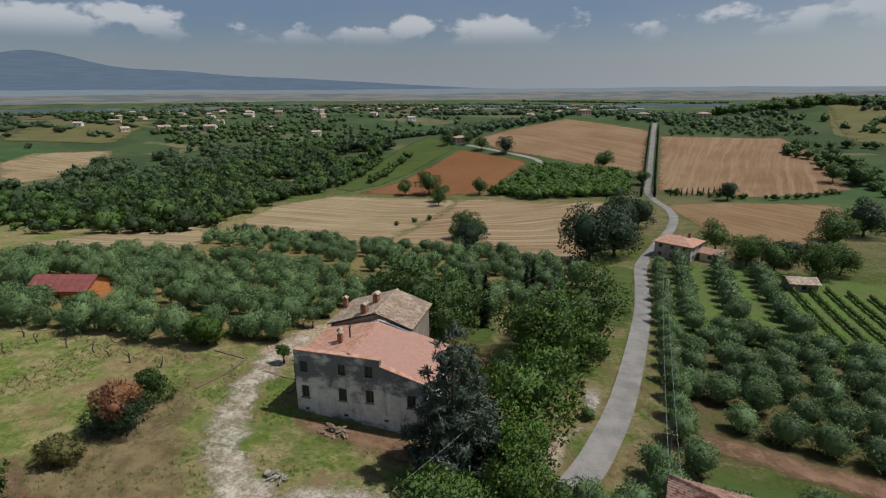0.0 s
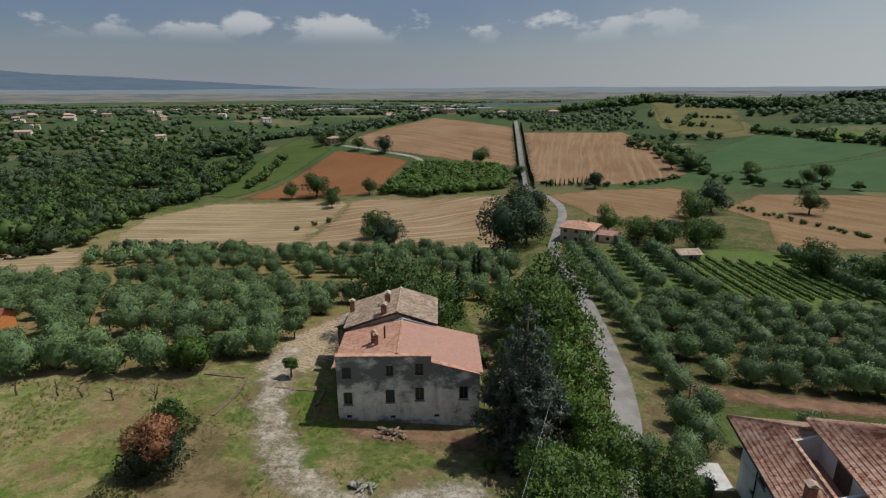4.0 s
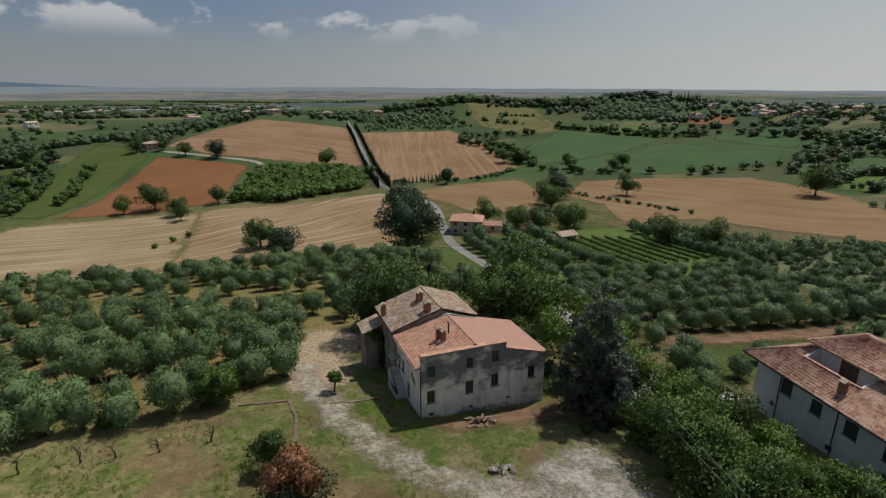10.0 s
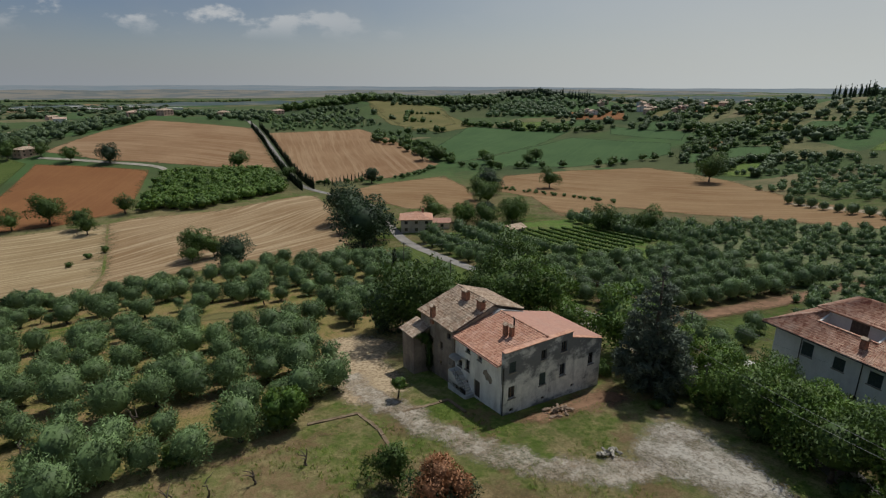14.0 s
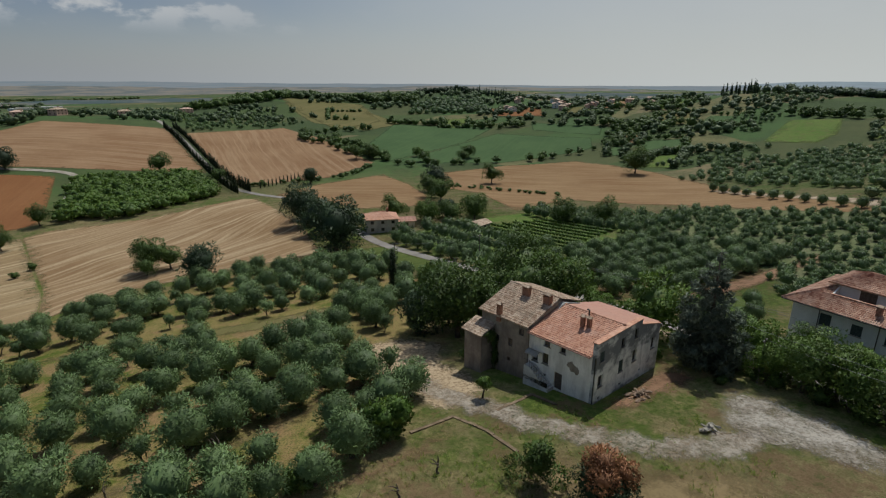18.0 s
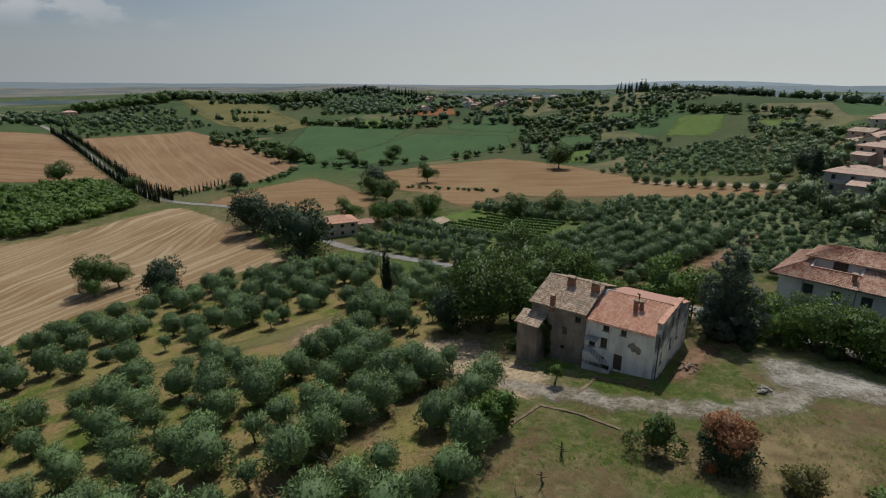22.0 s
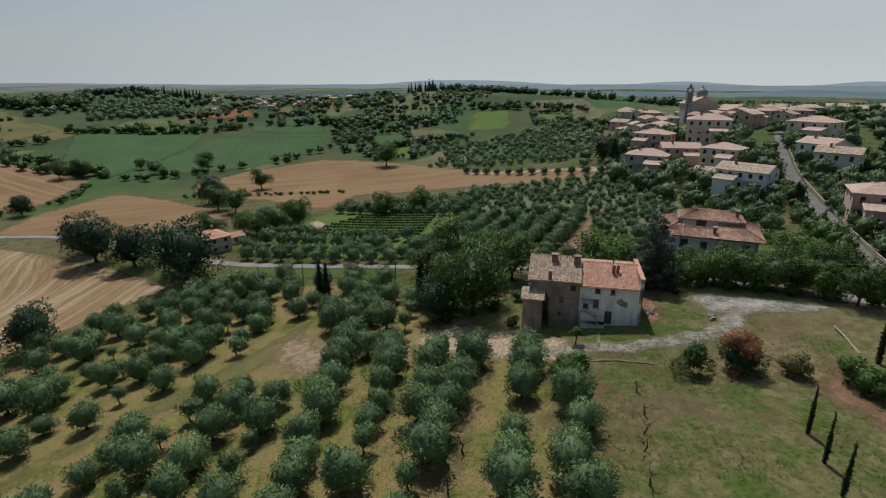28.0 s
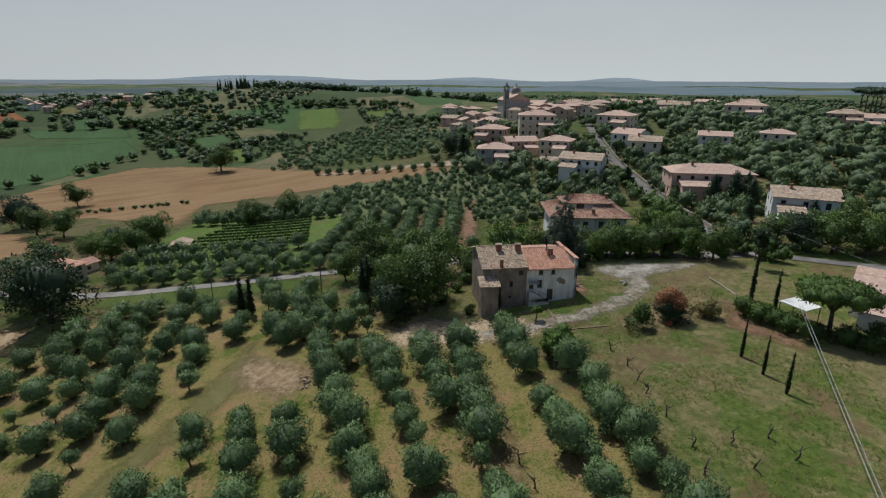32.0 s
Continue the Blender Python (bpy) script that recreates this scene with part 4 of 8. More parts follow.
def thrown_in(poly, gap, rng, keep=1.0):
    """Points at random, about gap apart, inside an outline."""
    xs, ys = [p[0] for p in poly], [p[1] for p in poly]
    out = []
    x = min(xs)
    while x < max(xs):
        y = min(ys)
        while y < max(ys):
            a, b = x + rng.uniform(-0.5, 0.5) * gap, y + rng.uniform(-0.5, 0.5) * gap
            if inside(a, b, poly) and rng.random() < keep:
                out.append((a, b))
            y += gap
        x += gap
    return out


TR = random.Random(21)
# olive grove beside the house
GROVE = [(-138, 47), (-80, 44), (-47, 47.5), (-45.5, 63), (-34, 66), (-31, 84), (-12, 88), (-8, 122), (-40, 139), (-70, 134), (-108, 136), (-148, 112)]
BARN = [(-97, 50), (-79, 50), (-79, 64), (-97, 64)]
PATH_N = [(-41, 60), (-35, 60), (-35, 76), (-40, 76)]
# bare strip that runs down between two blocks of the grove
SWATHE = [(-78, 103), (-67, 98), (-56, 92), (-51, 89), (-51, 80), (-45, 78.5), (-38, 84.5), (-30, 90.5), (-23, 94), (-25, 96), (-36, 95), (-43, 97), (-55, 101), (-66, 105), (-78, 109)]
grove = []
# rows beside the meadow: far and near end, y at x = -71, rise, gap
for x0, x1, y0, rise, gap in (
    (-138, -51.5, 44.9, 0.115, 4.3), (-138, -43.5, 50.2, 0.12, 4.5), (-138, -42.5, 59.0, 0.03, 4.6), (-59, -38, 61.0, 0.13, 6.2),
    (-138, -34.5, 64.4, 0.25, 5.0), (-138, -40, 70.4, 0.31, 4.6), (-138, -57.5, 77.0, 0.24, 5.2), (-138, -56.5, 82.3, 0.25, 5.2), (-138, -57, 88.0, 0.25, 5.4), (-138, -61, 93.6, 0.1, 5.2),
):
    x = x1
    while x > x0:
        y = y0 + (x + 71) * rise * (1.0 if x > -90 else 0.6) - (0.0 if x > -90 else 7.6 * rise)
        if TR.random() > 0.03:
            grove.append((x + TR.uniform(-0.6, 0.6), y + TR.uniform(-0.6, 0.6)))
        x -= 0.8 * gap * TR.uniform(0.85, 1.15)
grove += [p for p in rows_in(GROVE, 14, 5.6, 4.9, 1.4, TR, 0.06, 4.5) if p[1] > max(97.0, 97 - 0.3 * (p[0] + 45)) or (p[1] > 73 and p[0] > -36)]
grove = [p for p in grove if inside(*p, [(-142, 40), (-47, 43), (-33, 68), (-28, 75), (-14, 78), (-6, 92), (-7, 122), (-40, 139), (-70, 134), (-108, 136), (-148, 112)]) and not inside(*p, SWATHE) and not inside(*p, PATH_N) and not inside(*p, BARN)]
# crowded trees between the clearing and the house
for p in thrown_in([(-47, 77), (-42, 66.5), (-33, 68.5), (-24, 75.5), (-12, 86), (-7, 96), (-14, 99), (-24, 92.5), (-36, 85.5)], 3.9, TR, 0.95):
    if min(math.hypot(p[0] - q[0], p[1] - q[1]) for q in grove) > 2.9 and not inside(*p, PATH_N):
        grove.append(p)
grove.sort(key=lambda p: abs(p[0] + 58) + abs(p[1] - 72))
for i, (x, y) in enumerate(grove[:299]):
    small = TR.random() < 0.1
    put("sapling_olive" if small else "olive", x, y, TR.choice((0.85, 1.05, 1.15, 1.2, 1.3)) * TR.uniform(0.92, 1.08), TR.uniform(0.88, 1.12), group="olive grove", rng=TR)
masses("olive_trees", LIGHT_OLIVE, [(x, y, TR.uniform(1.0, 1.3), TR.uniform(0.85, 1.1)) for x, y in grove[299:]], M_OLIVE, "rows of distant grey-green olive trees", "olive trees")
# olives and vines across the lane
EAST = [(6, 54), (34, 50), (60, 52), (84, 60), (92, 84), (72, 138), (40, 142), (10, 140), (8, 98)]
east = [(x + TR.uniform(-0.4, 0.4) + 0.02 * (y - 92), y + TR.uniform(-0.5, 0.5)) for x in (10.8, 19.2, 27.6) for y in np.arange(92, 138, 4.5).tolist() if TR.random() > 0.05]
east += [p for p in rows_in(EAST, 88, 6.0, 4.4, 0.5, TR, 0.06, 1.2) if p[1] > 90 and p[0] > 60]
east += [p for p in rows_in(EAST, -8, 6.4, 3.7, 0.9, TR, 0.03, 1.0) if p[1] < 90 and p[0] < 52 + 0.15 * (p[1] - 50)]
east.sort(key=lambda p: p[1] + 0.3 * p[0])
for x, y in east[:84]:
    put("olive", x, y, TR.uniform(1.0, 1.3), TR.uniform(0.85, 1.05), group="olive grove across the lane", rng=TR)
masses("olive_trees", LIGHT_OLIVE, [(x, y, TR.uniform(1.0, 1.3), TR.uniform(0.85, 1.05)) for x, y in east[84:]], M_OLIVE, "olive rows on mown grass", "olive trees")
for i in range(17):
    put("olive", 6.3 + 0.02 * i + TR.uniform(-0.4, 0.4), 52 + 5.1 * i, TR.uniform(0.85, 1.1), 1.0, group="olives along the lane", rng=TR)

# ==== buildings
M_GLASS = Mat("window_glass", 0.08, 0, 0.5).colour((0.02, 0.024, 0.027))
M_FRAME = plain("window_wood", (0.06, 0.045, 0.035), (0.11, 0.085, 0.065), 4, 0.6)
M_SHUT = plain("shutter_green", (0.03, 0.042, 0.036), (0.05, 0.066, 0.055), 4, 0.7)
M_BRICK = plain("old_brick", (0.2, 0.09, 0.055), (0.33, 0.17, 0.11), 3, 0.9, 0, 0.5)
M_STONE = plain("grey_stone", (0.2, 0.18, 0.15), (0.36, 0.33, 0.28), 2, 0.95, 0, 0.6)
M_CONC = plain("pale_concrete", (0.42, 0.4, 0.37), (0.58, 0.56, 0.52), 1.2, 0.9)
M_KERB = plain("earth_stained_concrete", (0.12, 0.085, 0.05), (0.21, 0.155, 0.1), 1.5, 0.95, 0, 0.5)
M_RUBBLE = plain("broken_brick_and_stone", (0.15, 0.1, 0.07), (0.3, 0.225, 0.16), 2.5, 0.95, 0, 0.5)
M_IRON = plain("dark_iron", (0.03, 0.03, 0.03), (0.06, 0.055, 0.05), 6, 0.5, 0.6)


def wall_mat(name, a, b, stain, amount):
    """Plaster with dark water stains that run down."""
    k = Mat(name, 0.92, 0, 0.2)
    big = k.noise(0.45, 5, 0.65)
    fine = k.noise(5.0, 4, 0.65)
    run = k.noise(1.0, 5, 0.7, k.turned(0, 1.1, 1.1, 0.22))
    c = k.mix(k.ramp(big, 0.35, 0.65), a, b)
    c = k.mix(k.math("MULTIPLY", k.ramp(run, 0.42, 0.68), amount), c, stain)
    c = k.mix(k.math("MULTIPLY", k.ramp(fine, 0.45, 0.75), 0.3), c, tuple(v * 0.75 for v in a))
    k.bump(fine, 0.35, 0.02)
    return k.colour(c)


def mouldy(name):
    """Old plaster: broad black mould clouds with soft ragged shapes, washed-out streaks, pale clean parts."""
    k = Mat(name, 0.92, 0, 0.2)
    fine, mid = k.noise(6.0, 4, 0.65), k.noise(1.4, 5, 0.7)
    cloud = k.noise(0.33, 5, 0.62, k.turned(0, 1, 1, 1.5))
    run = k.noise(1.0, 5, 0.7, k.turned(0, 1.6, 1.6, 0.25))
    c = k.mix(k.ramp(mid, 0.35, 0.65), (0.58, 0.565, 0.52), (0.74, 0.715, 0.66))
    sep = k.node("ShaderNodeSeparateXYZ")
    k.link(k.local(), sep.inputs[0])
    # the wet upper half carries most of the mould, a second band creeps up from the ground
    wet = k.math("ADD", k.math("MULTIPLY", k.ramp(sep.outputs[2], 2.6, 5.4), 0.17), k.math("MULTIPLY", k.ramp(sep.outputs[2], 0.9, 0.1), 0.12))
    grow = k.math("ADD", k.math("ADD", k.math("MULTIPLY", cloud, 0.7), k.math("MULTIPLY", mid, 0.3)), wet)
    c = k.mix(k.math("MULTIPLY", k.ramp(grow, 0.53, 0.67), 0.86), c, (0.085, 0.09, 0.097))
    c = k.mix(k.math("MULTIPLY", k.ramp(run, 0.5, 0.72), 0.45), c, (0.16, 0.155, 0.15))
    k.bump(fine, 0.35, 0.02)
    return k.colour(c)


M_SOUTH = mouldy("mouldy_plaster")
M_WEST = wall_mat("cracked_plaster", (0.68, 0.645, 0.58), (0.8, 0.76, 0.69), (0.36, 0.32, 0.27), 0.5)
M_OLDWALL = wall_mat("bare_old_masonry", (0.2, 0.16, 0.125), (0.31, 0.26, 0.205), (0.13, 0.1, 0.08), 0.6)
M_WHITE = wall_mat("white_plaster", (0.62, 0.61, 0.58), (0.7, 0.69, 0.66), (0.48, 0.47, 0.45), 0.3)
M_CREAM = wall_mat("cream_plaster", (0.6, 0.5, 0.4), (0.68, 0.58, 0.47), (0.44, 0.36, 0.28), 0.3)
M_PINK = wall_mat("rose_plaster", (0.52, 0.35, 0.28), (0.6, 0.42, 0.34), (0.4, 0.26, 0.2), 0.3)
M_GREYW = wall_mat("grey_plaster", (0.36, 0.33, 0.3), (0.44, 0.41, 0.37), (0.22, 0.2, 0.18), 0.4)


def tile_mat(name, a, b, c, lichen=0.3):
    """Clay tiles: tone by tile, then weather in patches."""
    k = Mat(name, 0.9, 0, 0.2)
    v = k.node("ShaderNodeTexVoronoi", Scale=3.2)
    k.link(k.local(), v.inputs["Vector"])
    s = k.node("ShaderNodeSeparateColor")
    k.link(v.outputs["Color"], s.inputs[0])
    t = k.mix(s.outputs[0], a, b)
    t = k.mix(k.math("MULTIPLY", k.ramp(k.noise(0.7, 5, 0.7), 0.45, 0.68), lichen), t, c)
    k.bump(k.noise(9, 3, 0.6), 0.4, 0.02)
    return k.colour(t)


M_TILE_NEW = tile_mat("red_clay_tiles", (0.36, 0.175, 0.115), (0.52, 0.295, 0.2), (0.54, 0.37, 0.29), 0.5)
M_TILE_EAST = tile_mat("flat_red_tiles", (0.36, 0.198, 0.147), (0.41, 0.232, 0.175), (0.35, 0.22, 0.175), 0.5)
M_TILE_OLD = tile_mat("old_weathered_tiles", (0.27, 0.18, 0.12), (0.52, 0.41, 0.31), (0.2, 0.165, 0.125), 0.6)
M_TILE_VILLA = tile_mat("mixed_clay_tiles", (0.26, 0.12, 0.08), (0.54, 0.35, 0.25), (0.6, 0.46, 0.36), 0.55)
M_TILE_TOWN = tile_mat("town_roof_tiles", (0.42, 0.275, 0.21), (0.54, 0.39, 0.31), (0.38, 0.3, 0.25), 0.45)


def box(bm, x0, y0, z0, x1, y1, z1):
    v = [bm.verts.new(p) for p in ((x0, y0, z0), (x1, y0, z0), (x1, y1, z0), (x0, y1, z0), (x0, y0, z1), (x1, y0, z1), (x1, y1, z1), (x0, y1, z1))]
    for f in ((3, 2, 1, 0), (4, 5, 6, 7), (0, 1, 5, 4), (1, 2, 6, 5), (2, 3, 7, 6), (3, 0, 4, 7)):
        bm.faces.new([v[i] for i in f])


def prism(bm, outline, axis, a, b):
    """An outline (two coordinates) extruded along x or y from a to b."""
    mk = (lambda p, q: (q, p[0], p[1])) if axis == "x" else (lambda p, q: (p[0], q, p[1]))
    lo, hi = [bm.verts.new(mk(p, a)) for p in outline], [bm.verts.new(mk(p, b)) for p in outline]
    n = len(outline)
    bm.faces.new(lo)
    bm.faces.new(hi[::-1])
    for i in range(n):
        bm.faces.new((lo[i], hi[i], hi[(i + 1) % n], lo[(i + 1) % n]))
    bmesh.ops.recalc_face_normals(bm, faces=bm.faces[:])


def pierced(bm, axis, u0, u1, z0, z1, w0, w1, holes):
    """A straight wall along x or y with holes (u, z, width, height from its lower left) through its whole thickness w0..w1, as one skin."""
    us = sorted({u0, u1, *[q for u, z, w, hh in holes for q in (u, u + w)]})
    zs = sorted({z0, z1, *[q for u, z, w, hh in holes for q in (z, z + hh)]})
    known = {}

    def at(i, j, k):
        if (i, j, k) not in known:
            w = (w0, w1)[k]
            known[i, j, k] = bm.verts.new((us[i], w, zs[j]) if axis == "x" else (w, us[i], zs[j]))
        return known[i, j, k]

    def solid(i, j):
        if not (0 <= i < len(us) - 1 and 0 <= j < len(zs) - 1):
            return False
        mu, mz = (us[i] + us[i + 1]) / 2, (zs[j] + zs[j + 1]) / 2
        return not any(u < mu < u + w and z < mz < z + hh for u, z, w, hh in holes)

    made = []
    for i in range(len(us) - 1):
        for j in range(len(zs) - 1):
            if not solid(i, j):
                continue
            for k in (0, 1):
                made.append(bm.faces.new((at(i, j, k), at(i + 1, j, k), at(i + 1, j + 1, k), at(i, j + 1, k))))
            for di, dj, p, q in ((-1, 0, (i, j), (i, j + 1)), (1, 0, (i + 1, j), (i + 1, j + 1)), (0, -1, (i, j), (i + 1, j)), (0, 1, (i, j + 1), (i + 1, j + 1))):
                if not solid(i + di, j + dj):
                    made.append(bm.faces.new((at(*p, 0), at(*q, 0), at(*q, 1), at(*p, 1))))
    bmesh.ops.recalc_face_normals(bm, faces=made)


def roof_sheet(bm, p0, p1, p2, p3, pitch, rise, rows, step, thick=0.12):
    """A tiled slope: eaves p0-p1, ridge p3-p2. Ridges of tiles run up it every pitch metres, courses overlap by step."""
    p0, p1, p2, p3 = (Vector(p) for p in (p0, p1, p2, p3))
    n = (p1 - p0).cross(p3 - p0)
    n.normalize()
    if n.z < 0:
        n = -n
    cols = max(2, int((p1 - p0).length / pitch))
    sub = 4
    grid = []
    for r in range(rows + 1):
        for side in ((0, 1) if 0 < r < rows else (0,)):
            t = r / rows
            line = []
            for c in range(cols * sub + 1):
                s = c / (cols * sub)
                p = (p0.lerp(p1, s)).lerp(p3.lerp(p2, s), t)
                wave = rise * (0.5 - 0.5 * math.cos(2 * math.pi * c / sub))
                lift = wave + (step if (side == 1 or r == 0) else 0.0)
                line.append(bm.verts.new(p + n * lift))
            grid.append(line)
    for a, b in zip(grid, grid[1:]):
        for i in range(len(a) - 1):
            bm.faces.new((a[i], a[i + 1], b[i + 1], b[i]))
    low = [bm.verts.new(p - n * thick) for p in (p0, p1, p2, p3)]
    try:
        bm.faces.new(low)
    except ValueError:
        pass
    # closing edges
    bm.faces.new([low[0], low[1]] + grid[0][::-1])
    bm.faces.new([low[2], low[3]] + grid[-1])


def window(parent, axis, u, z, w, hh, face, out, shutters=False, sill=True, mat=None, depth=0.16):
    """A casement in a hole: frame, panes, sill, or closed shutters. face: the wall's outer plane; out: -1 or 1."""
    win = new("window")
    win.parent = parent
    d0, d1 = face - out * depth, face - out * (depth + 0.06)

    def bx(bm, a, c, b, d, e0, e1):
        lo, hi = min(e0, e1), max(e0, e1)
        box(bm, *((a, lo, c, b, hi, d) if axis == "x" else (lo, a, c, hi, b, d)))

    bm = bmesh.new()
    t = 0.07
    for a, c, b, d in ((u, z, u + t, z + hh), (u + w - t, z, u + w, z + hh), (u + t, z, u + w - t, z + t), (u + t, z + hh - t, u + w - t, z + hh), (u + w / 2 - 0.03, z + t, u + w / 2 + 0.03, z + hh - t)):
        bx(bm, a, c, b, d, d0, d1)
    part("window_frame", bm, mat or M_FRAME, win)
    for a, b in ((u + t, u + w / 2 - 0.03), (u + w / 2 + 0.03, u + w - t)):
        bm = bmesh.new()
        bx(bm, a, z + t, b, z + hh - t, d0 - out * 0.02, d0 - out * 0.03)
        part("pane", bm, M_GLASS, win)
    if sill:
        bm = bmesh.new()
        bx(bm, u - 0.1, z - 0.09, u + w + 0.1, z, face - out * 0.1, face + out * 0.1)
        part("window_sill", bm, M_STONE, win)
    if shutters:
        for a, b in ((u + 0.01, u + w / 2 - 0.01), (u + w / 2 + 0.01, u + w - 0.01)):
            bm = bmesh.new()
            teeth, k = [(face - out * 0.09, z + 0.02)], z + 0.02
            while k < z + hh - 0.12:
                teeth += [(face - out * 0.03, k), (face - out * 0.06, k + 0.09)]
                k += 0.1
            teeth += [(face - out * 0.03, z + hh - 0.02), (face - out * 0.09, z + hh - 0.02)]
            prism(bm, teeth, "x" if axis == "x" else "y", a, b)
            part("shutter", bm, M_SHUT, win)
    return win


def chimney(parent, x, y, z0, z1, w, d, mat, cap=True, pots=0):
    ch = new("chimney")
    ch.parent = parent
    bm = bmesh.new()
    box(bm, x - w / 2, y - d / 2, z0, x + w / 2, y + d / 2, z1 - 0.28)
    for sx in (-1, 1):
        for sy in (-1, 1):
            box(bm, x + sx * (w / 2 - 0.07) - 0.07, y + sy * (d / 2 - 0.07) - 0.07, z1 - 0.28, x + sx * (w / 2 - 0.07) + 0.07, y + sy * (d / 2 - 0.07) + 0.07, z1 - 0.1)
    part("shaft", bm, mat, ch)
    bm = bmesh.new()
    box(bm, x - w / 2 - 0.1, y - d / 2 - 0.1, z1 - 0.1, x + w / 2 + 0.1, y + d / 2 + 0.1, z1 - 0.03)
    prism(bm, [(x - w / 2 - 0.05, z1 - 0.03), (x + w / 2 + 0.05, z1 - 0.03), (x, z1 + 0.16)], "y", y - d / 2 - 0.05, y + d / 2 + 0.05)
    part("cap", bm, M_TILE_OLD, ch)
    return ch


# the old house
house = thing("farmhouse", 0, 0, 0, 0, "abandoned two-storey farmhouse with stained plaster and clay tile roofs", "house")
# the house is drawn square, then turned a little about its near corner
TURN = pose(-30.95, 39.2, 0) @ pose(0, 0, 0, 0, 0, 4.6) @ pose(30.95, -39.2, 0)
house.matrix_basis = TURN
XW, XE, YS, YM, YN = -30.95, -17.2, 39.3, 47.8, 54.8
XO, XOE = -31.2, -21.6
ZB = -1.2
holes_s = [(-30.36, 4.98, 0.84, 1.15), (-26.2, 5.2, 0.72, 1.1), (-23.4, 5.3, 0.8, 1.2), (-30.38, 2.1, 0.85, 1.35), (-26.3, 2.3, 0.88, 1.4), (-23.42, 2.5, 0.85, 1.4), (-19.15, 2.6, 0.85, 1.4), (-30.2, 0.55, 0.5, 0.4), (-25.9, 0.5, 0.5, 0.35), (-21.6, 0.6, 0.5, 0.35)]
bm = bmesh.new()
pierced(bm, "x", XW, -21.85, ZB, 7.28, YS, YS + 0.5, holes_s[:6] + holes_s[7:9])
pierced(bm, "x", -21.85, XE, ZB, 5.25, YS, YS + 0.5, [holes_s[6], holes_s[9]])
prism(bm, [(-21.85, 5.25), (XE, 5.25), (XE, 5.3), (-21.85, 6.62)], "y", YS, YS + 0.5)
part("wall", bm, M_SOUTH, house, "grey plaster front streaked with black mould")
bm = bmesh.new()
box(bm, XW - 0.06, YS - 0.07, 7.28, -21.78, YS + 0.57, 7.36)
prism(bm, [(-21.85, 6.62), (XE, 5.3), (XE, 5.38), (-21.85, 6.7)], "y", YS - 0.06, YS + 0.56)
part("coping", bm, M_TILE_NEW, house, "clay tile coping")
holes_w = [(45.0, 4.75, 0.75, 0.9), (43.0, 4.7, 0.65, 0.85), (45.1, 2.55, 0.8, 1.3), (46.5, 2.4, 0.75, 0.85), (43.2, 0.2, 1.0, 2.0), (45.3, 0.75, 0.6, 0.6)]
bm = bmesh.new()
pierced(bm, "y", YS + 0.5, YM, ZB, 5.72, XW, XW + 0.5, holes_w)
part("wall", bm, M_WEST, house, "cracked pale plaster with patches fallen off")
bm = bmesh.new()
box(bm, XE - 0.5, YS + 0.5, ZB, XE, YM - 0.5, 5.2)
prism(bm, [(XW + 0.5, ZB), (XE, ZB), (XE, 5.2), (-25.1, 7.6), (XW + 0.5, 5.7)], "y", YM - 0.5, YM)
part("wall", bm, M_SOUTH, house)
holes_o = [(52.0, 2.9, 0.55, 0.85), (52.0, 0.9, 0.5, 0.5), (50.0, 3.0, 0.6, 0.95), (50.2, 1.0, 0.5, 0.5), (48.4, 4.9, 0.7, 0.8)]
bm = bmesh.new()
pierced(bm, "y", YM, YN, ZB - 1, 6.1, XO, XO + 0.5, holes_o)
box(bm, XOE - 0.5, YM, ZB - 1, XOE, YN, 6.5)
for ya, yb in ((YM, YM + 0.4), (YN - 0.5, YN)):
    prism(bm, [(XO + 0.5, ZB - 1), (XOE - 0.5, ZB - 1), (XOE - 0.5, 6.6), (-25.7, 7.95), (XO + 0.5, 6.25)], "y", ya, yb)
part("wall", bm, M_OLDWALL, house, "bare brown masonry of the older half")
# lean-to with ivy at the corner
bm = bmesh.new()
box(bm, -33.35, 52.9, ZB - 2, XO, 55.6, 4.2)
prism(bm, [(-33.35, 4.2), (XO, 4.2), (XO, 4.95)], "y", 52.9, 55.6)
part("lean_to", bm, M_OLDWALL, house, "narrow brick lean-to tower")
bm = bmesh.new()
roof_sheet(bm, (-33.7, 52.6, 4.15), (-33.7, 55.9, 4.15), (XO + 0.02, 55.9, 5.05), (XO + 0.02, 52.6, 5.05), 0.3, 0.07, 8, 0.03)
part("roof", bm, M_TILE_OLD, house, "pale weathered tiles")
RZ = 7.42
for nm, mat, q in (
    ("roof", M_TILE_NEW, ((-31.35, YM, 5.82), (-31.35, YS + 0.5, 5.82), (-25.1, YS + 0.5, RZ), (-25.1, YM, RZ), 0.42, 0.09, 20, 0.045)),
    ("roof", M_TILE_EAST, ((-16.85, YS + 0.3, 5.3), (-16.85, YM, 5.3), (-25.1, YM, RZ), (-25.1, YS + 0.3, RZ), 0.42, 0.02, 20, 0.012)),
    ("roof", M_TILE_OLD, ((-31.55, YN + 0.35, 6.28), (-31.55, YM - 0.15, 6.28), (-25.7, YM - 0.15, 8.2), (-25.7, YN + 0.35, 8.2), 0.34, 0.12, 17, 0.05)),
    ("roof", M_TILE_OLD, ((-21.25, YM - 0.15, 6.72), (-21.25, YN + 0.35, 6.72), (-25.7, YN + 0.35, 8.2), (-25.7, YM - 0.15, 8.2), 0.34, 0.12, 15, 0.05)),
):
    bm = bmesh.new()
    roof_sheet(bm, *q)
    part(nm, bm, mat, house)
